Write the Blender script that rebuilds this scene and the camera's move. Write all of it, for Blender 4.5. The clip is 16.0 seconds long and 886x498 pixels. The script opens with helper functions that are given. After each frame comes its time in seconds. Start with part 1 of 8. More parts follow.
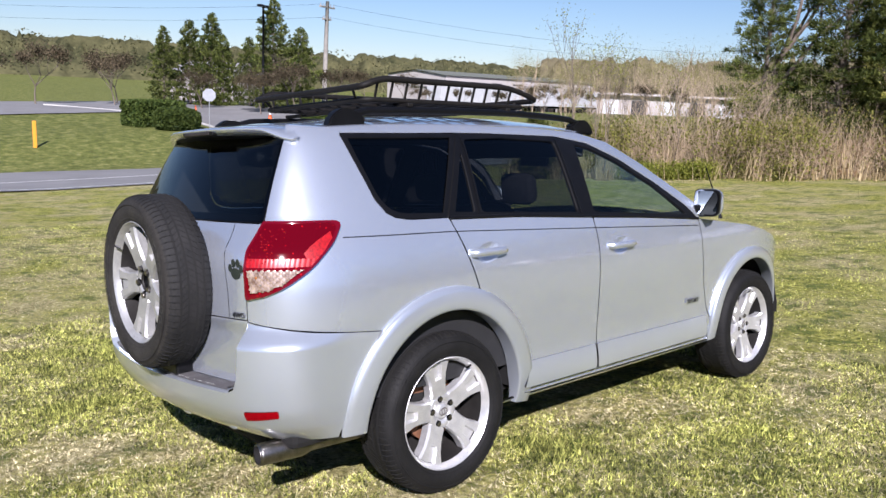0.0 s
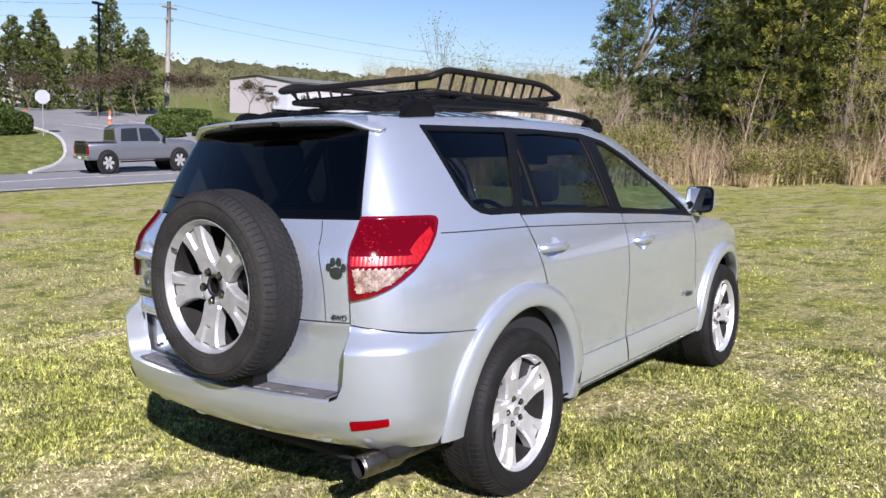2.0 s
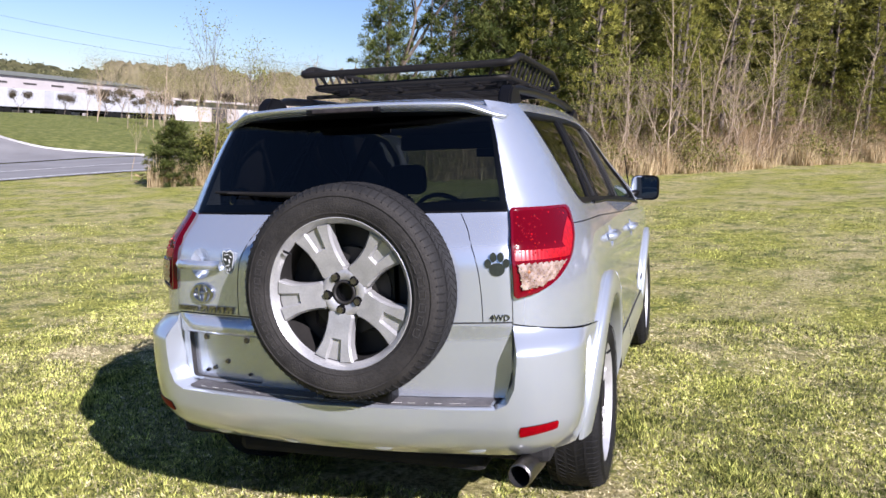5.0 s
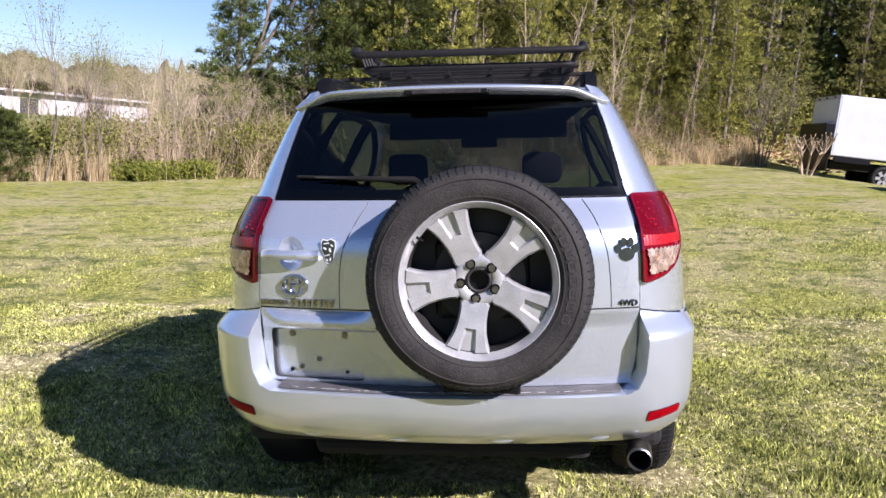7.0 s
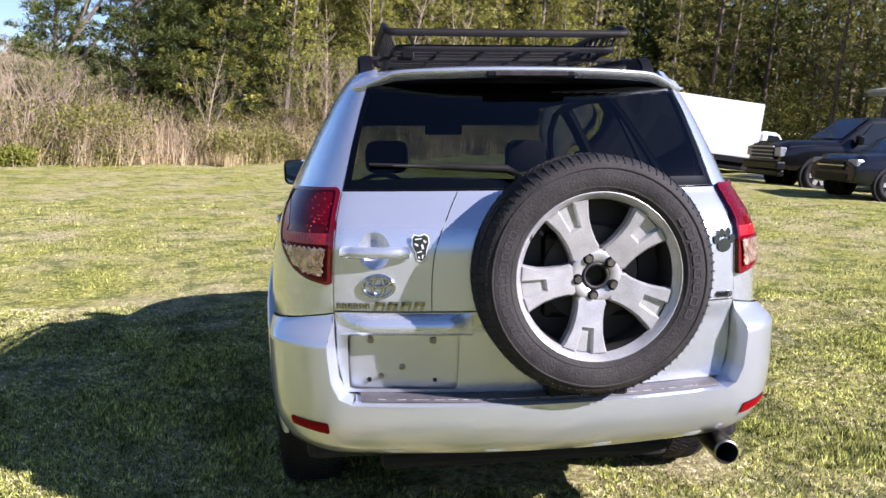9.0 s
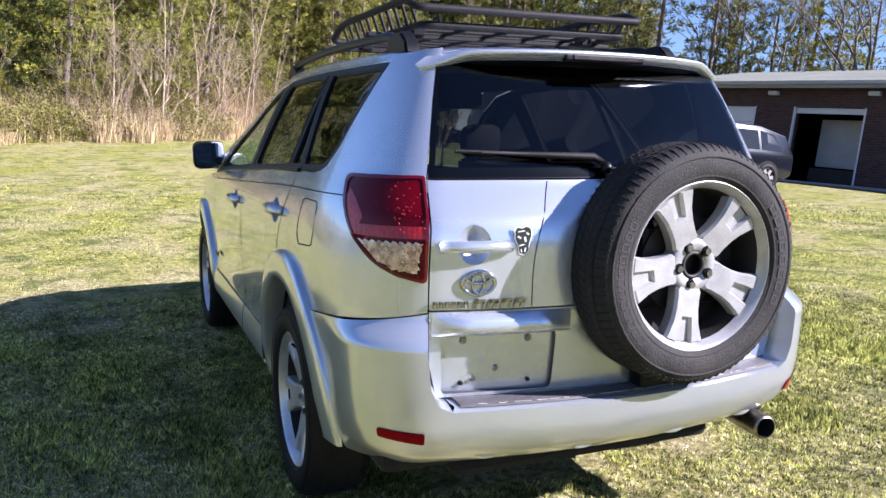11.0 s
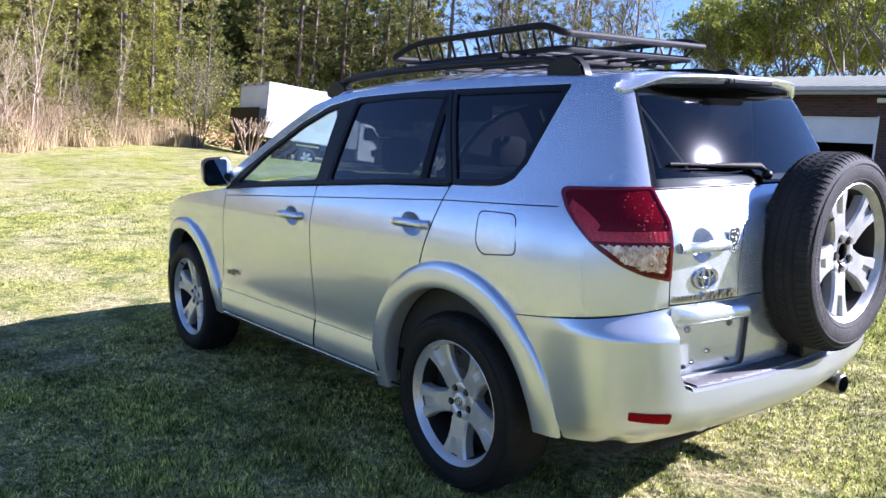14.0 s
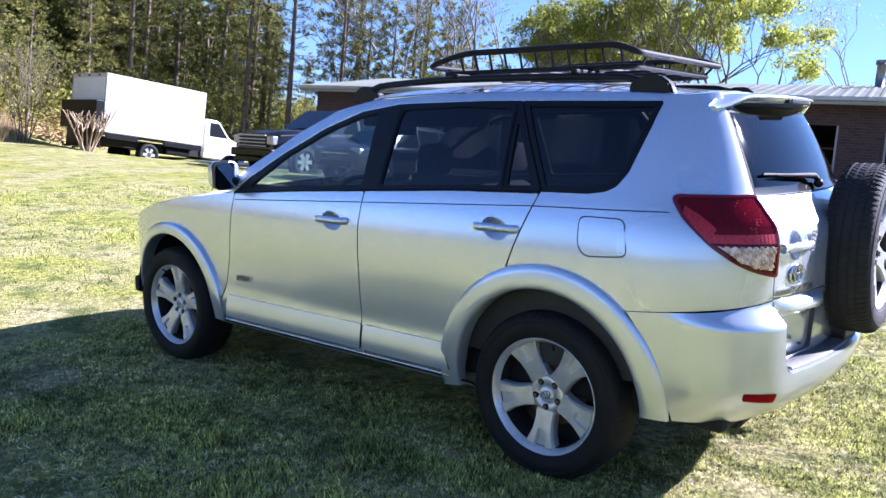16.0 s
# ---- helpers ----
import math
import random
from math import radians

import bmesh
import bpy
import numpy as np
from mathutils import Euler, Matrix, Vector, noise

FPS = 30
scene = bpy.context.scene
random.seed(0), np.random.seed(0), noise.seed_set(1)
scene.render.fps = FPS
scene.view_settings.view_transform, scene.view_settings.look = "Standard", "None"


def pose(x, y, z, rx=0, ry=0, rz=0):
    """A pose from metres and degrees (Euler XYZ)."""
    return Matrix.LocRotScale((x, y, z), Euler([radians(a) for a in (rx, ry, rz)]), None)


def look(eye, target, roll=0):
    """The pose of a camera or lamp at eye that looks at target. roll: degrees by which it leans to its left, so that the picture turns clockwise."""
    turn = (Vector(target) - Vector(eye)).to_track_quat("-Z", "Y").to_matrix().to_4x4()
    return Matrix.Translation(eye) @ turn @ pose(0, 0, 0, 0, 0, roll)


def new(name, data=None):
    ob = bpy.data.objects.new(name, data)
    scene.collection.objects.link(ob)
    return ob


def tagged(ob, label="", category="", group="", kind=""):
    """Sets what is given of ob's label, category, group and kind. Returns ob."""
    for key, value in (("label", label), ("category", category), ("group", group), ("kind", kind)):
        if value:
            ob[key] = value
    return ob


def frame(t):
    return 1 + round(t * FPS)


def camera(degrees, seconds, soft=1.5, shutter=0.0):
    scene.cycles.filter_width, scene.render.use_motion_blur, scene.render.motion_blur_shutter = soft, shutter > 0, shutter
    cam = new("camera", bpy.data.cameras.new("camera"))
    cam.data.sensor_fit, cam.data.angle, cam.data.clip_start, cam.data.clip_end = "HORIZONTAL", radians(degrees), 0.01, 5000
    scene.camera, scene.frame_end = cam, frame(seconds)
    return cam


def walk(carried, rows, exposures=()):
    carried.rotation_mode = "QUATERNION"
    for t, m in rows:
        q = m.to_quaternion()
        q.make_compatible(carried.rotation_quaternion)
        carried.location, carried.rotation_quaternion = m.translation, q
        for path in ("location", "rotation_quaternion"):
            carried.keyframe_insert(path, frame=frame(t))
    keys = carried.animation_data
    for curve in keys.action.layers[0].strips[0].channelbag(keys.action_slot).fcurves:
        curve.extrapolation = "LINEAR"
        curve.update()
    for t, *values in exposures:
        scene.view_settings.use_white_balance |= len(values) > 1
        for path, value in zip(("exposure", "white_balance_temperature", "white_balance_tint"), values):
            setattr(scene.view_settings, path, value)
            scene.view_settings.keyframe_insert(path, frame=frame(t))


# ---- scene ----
cam = camera(58.1, 16.0)
# rows are given in the car's own frame; LEVEL turns that frame upright
PATH = [
    (0, (3.341, -2.256, 1.4), (1.86, -0.929, 1.186), -0.8),
    (0.5, (3.178, -2.415, 1.386), (1.764, -1.016, 1.178), -0.9),
    (1, (2.971, -2.635, 1.382), (1.63, -1.165, 1.177), -0.8),
    (1.5, (2.773, -2.744, 1.355), (1.506, -1.21, 1.155), -0.9),
    (2, (2.558, -2.844, 1.354), (1.366, -1.251, 1.155), -0.8),
    (2.5, (2.365, -2.992, 1.333), (1.25, -1.343, 1.14), -1.1),
    (3, (2.156, -3.141, 1.34), (1.129, -1.436, 1.148), -1.0),
    (3.5, (1.922, -3.207, 1.324), (0.991, -1.447, 1.132), -1.0),
    (3.7, (1.84, -3.227, 1.327), (0.948, -1.448, 1.134), -1.0),
    (5.8, (0.816, -3.403, 1.321), (0.381, -1.463, 1.099), -1.4),
    (6, (0.721, -3.421, 1.312), (0.326, -1.473, 1.091), -1.2),
    (6.5, (0.453, -3.475, 1.329), (0.157, -1.51, 1.102), -1.1),
    (7, (0.252, -3.454, 1.315), (0.058, -1.476, 1.088), -0.9),
    (7.5, (0.035, -3.397, 1.309), (-0.053, -1.412, 1.082), -0.7),
    (8, (-0.159, -3.353, 1.301), (-0.139, -1.367, 1.072), -0.5),
    (8.5, (-0.426, -3.326, 1.325), (-0.294, -1.345, 1.084), -0.5),
    (9, (-0.608, -3.229, 1.32), (-0.359, -1.261, 1.059), -0.4),
    (9.2, (-0.67, -3.137, 1.321), (-0.375, -1.178, 1.048), -0.4),
    (11.3, (-1.563, -2.795, 1.336), (-0.729, -1.003, 1.033), 0.6),
    (11.5, (-1.63, -2.757, 1.342), (-0.76, -0.982, 1.04), 0.5),
    (12, (-1.824, -2.697, 1.346), (-0.869, -0.965, 1.049), 0.3),
    (12.5, (-2.106, -2.663, 1.358), (-1.077, -0.973, 1.068), 0.2),
    (13, (-2.296, -2.551, 1.347), (-1.196, -0.906, 1.06), 0.0),
    (13.5, (-2.502, -2.397, 1.359), (-1.331, -0.801, 1.07), -0.2),
    (14, (-2.74, -2.3, 1.364), (-1.498, -0.76, 1.074), -0.2),
    (14.5, (-2.996, -2.2, 1.385), (-1.677, -0.724, 1.096), -0.1),
    (15, (-3.161, -2.025, 1.376), (-1.767, -0.621, 1.084), 0.1),
    (15.5, (-3.321, -1.854, 1.402), (-1.852, -0.529, 1.108), 0.4),
    (16, (-3.584, -1.658, 1.412), (-2.039, -0.424, 1.115), 0.6),
]
LEVEL = Vector((0.108, -0.017, 1.0)).rotation_difference(Vector((0, 0, 1))).to_matrix().to_4x4()
walk(cam, [(t, LEVEL @ look(eye, target, roll)) for t, eye, target, roll in PATH], [(0.0, 0.86, 5900, 22), (2.5, 0.95, 5900, 22), (6.5, 1.19, 5900, 26), (9.0, 1.45, 5850, 27), (12.5, 1.88, 5600, 28), (16.0, 2.08, 5300, 28)])

# ---- world and sun ----
SUN_WAY = (LEVEL.to_3x3() @ Vector((1.42, -1.03, 1.0))).normalized()
world = bpy.data.worlds.new("sky")
scene.world = world
world.use_nodes = True
wn = world.node_tree.nodes
sky = wn.new("ShaderNodeTexSky")
sky.sky_type = "NISHITA"
sky.sun_disc = False
sky.sun_elevation = math.asin(SUN_WAY.z)
sky.sun_rotation = math.atan2(SUN_WAY.x, SUN_WAY.y)
sky.air_density, sky.dust_density, sky.ozone_density = 1.0, 0.0, 4.5
wn["Background"].inputs[1].default_value = 0.051
world.node_tree.links.new(sky.outputs[0], wn["Background"].inputs[0])
sun = new("sun", bpy.data.lights.new("sun", "SUN"))
sun.data.energy, sun.data.angle, sun.data.color = 5.0, radians(0.53), (1.0, 0.955, 0.89)
sun.matrix_world = look(SUN_WAY * 60, (0, 0, 0))

# ---- materials ----
def mat(name, color, rough=0.6, metal=0.0, vary=0.15, scale=8.0, bump=0.0, bump_scale=60.0, coat=0.0, color2=None, fine=None, spec=0.5, rnd=0.0):
    """A procedural surface: base colour varied at two scales, with bump."""
    m = bpy.data.materials.new(name)
    m.use_nodes = True
    n, l = m.node_tree.nodes, m.node_tree.links
    b = n["Principled BSDF"]
    b.inputs["Roughness"].default_value = rough
    b.inputs["Metallic"].default_value = metal
    b.inputs["Specular IOR Level"].default_value = spec
    b.inputs["Coat Weight"].default_value = coat
    b.inputs["Coat Roughness"].default_value = 0.03
    co = n.new("ShaderNodeTexCoord")
    t1 = n.new("ShaderNodeTexNoise")
    t1.inputs["Scale"].default_value, t1.inputs["Detail"].default_value = scale, 5
    t2 = n.new("ShaderNodeTexNoise")
    t2.inputs["Scale"].default_value, t2.inputs["Detail"].default_value = fine or scale * 9, 3
    l.new(co.outputs["Object"], t1.inputs["Vector"])
    l.new(co.outputs["Object"], t2.inputs["Vector"])
    add = n.new("ShaderNodeMath")
    add.operation = "MULTIPLY_ADD"
    l.new(t2.outputs["Fac"], add.inputs[0])
    add.inputs[1].default_value = 0.5
    l.new(t1.outputs["Fac"], add.inputs[2])
    ramp = n.new("ShaderNodeValToRGB")
    c2 = color2 or tuple(min(1, c * (1 + vary)) for c in color)
    c1 = color if color2 else tuple(c * (1 - vary) for c in color)
    ramp.color_ramp.elements[0].color, ramp.color_ramp.elements[0].position = (*c1, 1), 0.5
    ramp.color_ramp.elements[1].color, ramp.color_ramp.elements[1].position = (*c2, 1), 1.0
    l.new(add.outputs[0], ramp.inputs[0])
    out = ramp.outputs[0]
    if rnd:
        info = n.new("ShaderNodeObjectInfo")
        hsv = n.new("ShaderNodeHueSaturation")
        mr = n.new("ShaderNodeMapRange")
        mr.inputs["To Min"].default_value, mr.inputs["To Max"].default_value = 1 - rnd, 1 + rnd
        l.new(info.outputs["Random"], mr.inputs["Value"])
        l.new(mr.outputs[0], hsv.inputs["Value"])
        l.new(out, hsv.inputs["Color"])
        out = hsv.outputs[0]
    l.new(out, b.inputs["Base Color"])
    if bump:
        t3 = n.new("ShaderNodeTexNoise")
        t3.inputs["Scale"].default_value, t3.inputs["Detail"].default_value = bump_scale, 4
        l.new(co.outputs["Object"], t3.inputs["Vector"])
        bp = n.new("ShaderNodeBump")
        bp.inputs["Strength"].default_value, bp.inputs["Distance"].default_value = bump, 0.01
        l.new(t3.outputs["Fac"], bp.inputs["Height"])
        l.new(bp.outputs[0], b.inputs["Normal"])
    return m


def glass(name, tint, ior=1.45, dirt=0.03):
    """A pane: tinted see-through with real reflections by Fresnel."""
    m = bpy.data.materials.new(name)
    m.use_nodes = True
    n, l = m.node_tree.nodes, m.node_tree.links
    n.remove(n["Principled BSDF"])
    tr = n.new("ShaderNodeBsdfTransparent")
    tr.inputs[0].default_value = (*tint, 1)
    gl = n.new("ShaderNodeBsdfGlossy")
    gl.inputs["Roughness"].default_value = dirt
    fr = n.new("ShaderNodeFresnel")
    fr.inputs[0].default_value = ior
    mx = n.new("ShaderNodeMixShader")
    l.new(fr.outputs[0], mx.inputs[0])
    l.new(tr.outputs[0], mx.inputs[1])
    l.new(gl.outputs[0], mx.inputs[2])
    l.new(mx.outputs[0], n["Material Output"].inputs[0])
    return m


def leafmat(name, c1, c2, rough=0.6, trans=0.3):
    """Leaves: colour varied from clump to clump, some light through them."""
    m = bpy.data.materials.new(name)
    m.use_nodes = True
    n, l = m.node_tree.nodes, m.node_tree.links
    b = n["Principled BSDF"]
    b.inputs["Roughness"].default_value = rough
    b.inputs["Specular IOR Level"].default_value = 0.12
    geo = n.new("ShaderNodeNewGeometry")
    ramp = n.new("ShaderNodeValToRGB")
    ramp.color_ramp.elements[0].color, ramp.color_ramp.elements[1].color = (*c1, 1), (*c2, 1)
    l.new(geo.outputs["Random Per Island"], ramp.inputs[0])
    info = n.new("ShaderNodeObjectInfo")
    mr = n.new("ShaderNodeMapRange")
    mr.inputs["To Min"].default_value, mr.inputs["To Max"].default_value = 0.75, 1.25
    hsv = n.new("ShaderNodeHueSaturation")
    l.new(info.outputs["Random"], mr.inputs["Value"])
    l.new(mr.outputs[0], hsv.inputs["Value"])
    l.new(ramp.outputs[0], hsv.inputs["Color"])
    l.new(hsv.outputs[0], b.inputs["Base Color"])
    t = n.new("ShaderNodeBsdfTranslucent")
    l.new(hsv.outputs[0], t.inputs[0])
    mx = n.new("ShaderNodeMixShader")
    mx.inputs[0].default_value = trans
    l.new(b.outputs[0], mx.inputs[1])
    l.new(t.outputs[0], mx.inputs[2])
    l.new(mx.outputs[0], n["Material Output"].inputs[0])
    return m


PAINT = mat("silver_paint", (0.565, 0.605, 0.665), 0.27, 0.72, 0.015, 2.0, coat=1.0, fine=900)
PAINT_B = mat("silver_bumper_paint", (0.565, 0.605, 0.655), 0.29, 0.70, 0.03, 3.0, coat=0.9, fine=700)
BLACK = mat("black_trim", (0.004, 0.004, 0.0045), 0.4, 0, 0.2, 12, spec=0.22)
BLACK_MATT = mat("black_powder_coat", (0.009, 0.008, 0.007), 0.6, 0, 0.3, 14, bump=0.15, bump_scale=300, spec=0.2)
PLASTIC = mat("weathered_plastic", (0.035, 0.034, 0.034), 0.6, 0, 0.4, 7, color2=(0.09, 0.085, 0.085), bump=0.3, bump_scale=200)
RUBBER = mat("tyre_rubber", (0.006, 0.006, 0.006), 0.65, 0, 0.3, 9, color2=(0.013, 0.0125, 0.012), bump=0.25, bump_scale=160, spec=0.2)
RUBBER_WORN = mat("dusty_rubber", (0.013, 0.012, 0.011), 0.75, 0, 0.3, 9, color2=(0.036, 0.033, 0.029), bump=0.25, bump_scale=160, spec=0.25)
TREAD = mat("tread_rubber", (0.012, 0.012, 0.012), 0.7, 0, 0.3, 9, color2=(0.026, 0.025, 0.024), bump=0.2, bump_scale=160, spec=0.2)
ALLOY = mat("alloy_wheel", (0.32, 0.318, 0.31), 0.34, 0.45, 0.08, 16, color2=(0.47, 0.465, 0.45), bump=0.05)
ALLOY_ROAD = mat("bright_alloy_wheel", (0.51, 0.505, 0.50), 0.34, 0.60, 0.08, 16, color2=(0.68, 0.675, 0.665), bump=0.04)
# near-black, so that the colour gives the shade behind the spokes
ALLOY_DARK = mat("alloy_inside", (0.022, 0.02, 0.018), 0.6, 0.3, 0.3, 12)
RUST = mat("rusty_brake_disc", (0.16, 0.07, 0.035), 0.75, 0.2, 0.4, 30)
CHROME = mat("chrome", (0.72, 0.72, 0.72), 0.12, 1.0, 0.05, 20)
STEEL = mat("exhaust_steel", (0.25, 0.23, 0.21), 0.34, 1.0, 0.35, 25)
RED_LENS = mat("red_lens", (0.20, 0.001, 0.005), 0.07, 0, 0.12, 30, spec=0.2)
RED_BORDER = mat("red_lens_border", (0.11, 0.0006, 0.006), 0.10, 0, 0.1, 30, coat=0.2)
RED_DARK = mat("red_reflector", (0.20, 0.0004, 0.003), 0.5, 0, 0.2, 60, spec=0.05)
lens_n, lens_l = RED_LENS.node_tree.nodes, RED_LENS.node_tree.links
lens_co, lens_v, lens_z = lens_n.new("ShaderNodeTexCoord"), lens_n.new("ShaderNodeTexVoronoi"), lens_n.new("ShaderNodeSeparateXYZ")
lens_v.inputs["Scale"].default_value = 62
lens_l.new(lens_co.outputs["Object"], lens_v.inputs["Vector"])
lens_l.new(lens_co.outputs["Object"], lens_z.inputs[0])
lens_dot, lens_low, lens_pick = (lens_n.new("ShaderNodeMapRange") for _ in range(3))
# painted brighter: the lower half, where faceted reflectors shine through, and a few beads above
for node, src, a, b, c, d in ((lens_dot, lens_v.outputs["Distance"], 0.30, 0.12, 0.0, 1.0), (lens_low, lens_z.outputs[2], 1.075, 1.045, 0.12, 1.0), (lens_pick, lens_v.outputs["Color"], 0.55, 0.85, 0.0, 1.0)):
    node.inputs["From Min"].default_value, node.inputs["From Max"].default_value, node.inputs["To Min"].default_value, node.inputs["To Max"].default_value = a, b, c, d
    lens_l.new(src, node.inputs["Value"])
lens_m, lens_a = lens_n.new("ShaderNodeMath"), lens_n.new("ShaderNodeMath")
lens_m.operation, lens_a.operation = "MULTIPLY", "MULTIPLY_ADD"
lens_l.new(lens_dot.outputs[0], lens_m.inputs[0])
lens_l.new(lens_pick.outputs[0], lens_m.inputs[1])
lens_l.new(lens_low.outputs[0], lens_a.inputs[0])
lens_a.inputs[1].default_value = 0.42
lens_l.new(lens_m.outputs[0], lens_a.inputs[2])
lens_r = lens_n.new("ShaderNodeValToRGB")
for i, (p, c) in enumerate(((0.0, (0.078, 0.0005, 0.004)), (0.45, (0.12, 0.0008, 0.005)), (1.0, (0.42, 0.006, 0.008)))):
    e = lens_r.color_ramp.elements[i] if i < 2 else lens_r.color_ramp.elements.new(1.0)
    e.position, e.color = p, (*c, 1)
lens_l.new(lens_a.outputs[0], lens_r.inputs[0])
lens_l.new(lens_r.outputs[0], lens_n["Principled BSDF"].inputs["Base Color"])
LED = mat("led_reflector", (0.38, 0.005, 0.006), 0.12, 0.35, 0.1, 30, coat=1.0)
RED_BOWL = mat("red_lens_bowl", (0.16, 0.001, 0.003), 0.34, 0.1, 0.3, 90, coat=0.3, color2=(0.50, 0.005, 0.008), fine=300)
CLEAR_LENS = mat("clear_lens", (0.16, 0.075, 0.045), 0.14, 0.5, 0.55, 38, coat=1.0, color2=(0.74, 0.56, 0.44), fine=190)
AMBER = mat("amber_bulb", (0.30, 0.12, 0.04), 0.2, 0.1, 0.3, 40, coat=0.6)
GLASS_DARK = glass("privacy_glass", (0.15, 0.16, 0.165), 1.5, 0.006)
GLASS_REAR = glass("rear_privacy_glass", (0.13, 0.14, 0.135), 1.46, 0.05)
GLASS_CLEAR = glass("front_glass", (0.62, 0.73, 0.72), 1.45, 0.006)
CLOTH = mat("dark_seat_cloth", (0.016, 0.016, 0.018), 0.9, 0, 0.3, 40, bump=0.3, bump_scale=400)
CABIN = mat("cabin_plastic", (0.012, 0.012, 0.013), 0.7, 0, 0.2, 20)
UNDER = mat("underbody", (0.005, 0.0045, 0.004), 0.9, 0, 0.3, 6)
DARK_CHROME = mat("dark_chrome", (0.34, 0.34, 0.35), 0.16, 1.0, 0.2, 30)
BADGE_DARK = mat("black_chrome", (0.05, 0.05, 0.052), 0.2, 0.8, 0.2, 30)
STICKER = mat("black_sticker", (0.02, 0.025, 0.02), 0.3, 0, 0.3, 80)
PALE = mat("pale_print", (0.62, 0.63, 0.64), 0.5, 0, 0.1, 60)

# ---- building helpers ----
from mathutils.geometry import delaunay_2d_cdt


def mesh_object(name, verts, faces, material, parent=None, label="", smooth=True, normals=None):
    me = bpy.data.meshes.new(name)
    me.from_pydata([tuple(v) for v in verts], [], faces)
    for m in (material if isinstance(material, (list, tuple)) else [material]):
        me.materials.append(m)
    if smooth:
        me.shade_smooth()
    if normals is not None:
        me.normals_split_custom_set_from_vertices([tuple(v) for v in normals])
    ob = new(name, me)
    if parent is not None:
        ob.parent = parent
    if label:
        ob["label"] = label
    return ob


def part(name, bm, material, parent=None, label="", smooth=False, angle=0.6):
    """Links a bmesh as one mesh object under a thing or a part."""
    me = bpy.data.meshes.new(name)
    if smooth:
        for f in bm.faces:
            f.smooth = True
        for e in bm.edges:
            if len(e.link_faces) == 2 and e.calc_face_angle(0) > angle:
                e.smooth = False
    bm.to_mesh(me)
    bm.free()
    me.materials.append(material)
    ob = new(name, me)
    if parent is not None:
        ob.parent = parent
    if label:
        ob["label"] = label
    return ob


def box(bm, lo, hi, m=None, bevel=0.0):
    vs = [bm.verts.new((x, y, z)) for x in (lo[0], hi[0]) for y in (lo[1], hi[1]) for z in (lo[2], hi[2])]
    fs = [bm.faces.new([vs[i] for i in q]) for q in ((0, 1, 3, 2), (4, 6, 7, 5), (0, 4, 5, 1), (2, 3, 7, 6), (0, 2, 6, 4), (1, 5, 7, 3))]
    if bevel:
        r = bmesh.ops.bevel(bm, geom=list({e for f in fs for e in f.edges}), offset=bevel, segments=2, affect="EDGES", profile=0.5)
        vs = list({v for f in r["faces"] for v in f.verts} | {v for v in vs if v.is_valid})
    if m is not None:
        bmesh.ops.transform(bm, matrix=m, verts=vs)
    return vs


def tube(bm, pts, r, n=8, closed=False, cap=True, radii=None):
    """A round bar along pts."""
    pts = [Vector(p) for p in pts]
    rings = []
    k = len(pts)
    up = Vector((0, 0, 1))
    for i, p in enumerate(pts):
        a = pts[(i - 1) % k] if (closed or i) else p
        b = pts[(i + 1) % k] if (closed or i < k - 1) else p
        d = (b - a).normalized()
        s = d.cross(up if abs(d.dot(up)) < 0.95 else Vector((1, 0, 0))).normalized()
        u = s.cross(d)
        rr = radii[i] if radii else r
        rings.append([bm.verts.new(p + (s * math.cos(q) + u * math.sin(q)) * rr) for q in (2 * math.pi * j / n for j in range(n))])
    for i in range(k if closed else k - 1):
        A, B = rings[i], rings[(i + 1) % k]
        for j in range(n):
            bm.faces.new((A[j], A[(j + 1) % n], B[(j + 1) % n], B[j]))
    if cap and not closed:
        bm.faces.new(rings[0])
        bm.faces.new(rings[-1][::-1])


def rounded(pts, r, n=5, closed=True):
    """Rounds the corners of a polyline (2D or 3D)."""
    out = []
    k = len(pts)
    P = [Vector(p) for p in pts]
    for i, p in enumerate(P):
        if not closed and i in (0, k - 1):
            out.append(p)
            continue
        a, b = P[i - 1] - p, P[(i + 1) % k] - p
        rr = r[i] if isinstance(r, (list, tuple)) else r
        rr = min(rr, a.length * 0.48, b.length * 0.48)
        if rr < 1e-4:
            out.append(p)
            continue
        s, e = p + a.normalized() * rr, p + b.normalized() * rr
        for j in range(n + 1):
            t = j / n
            out.append(s * (1 - t) ** 2 + p * 2 * t * (1 - t) + e * t * t)
    return out


def lathe(bm, prof, axis_m, n=40):
    """Turns (radius, along) pairs round an axis, which is the local x of axis_m."""
    rings = []
    for r, a in prof:
        rings.append([bm.verts.new(axis_m @ Vector((a, r * math.cos(q), r * math.sin(q)))) for q in (2 * math.pi * j / n for j in range(n))])
    for A, B in zip(rings, rings[1:]):
        for j in range(n):
            bm.faces.new((A[j], A[(j + 1) % n], B[(j + 1) % n], B[j]))
    return rings


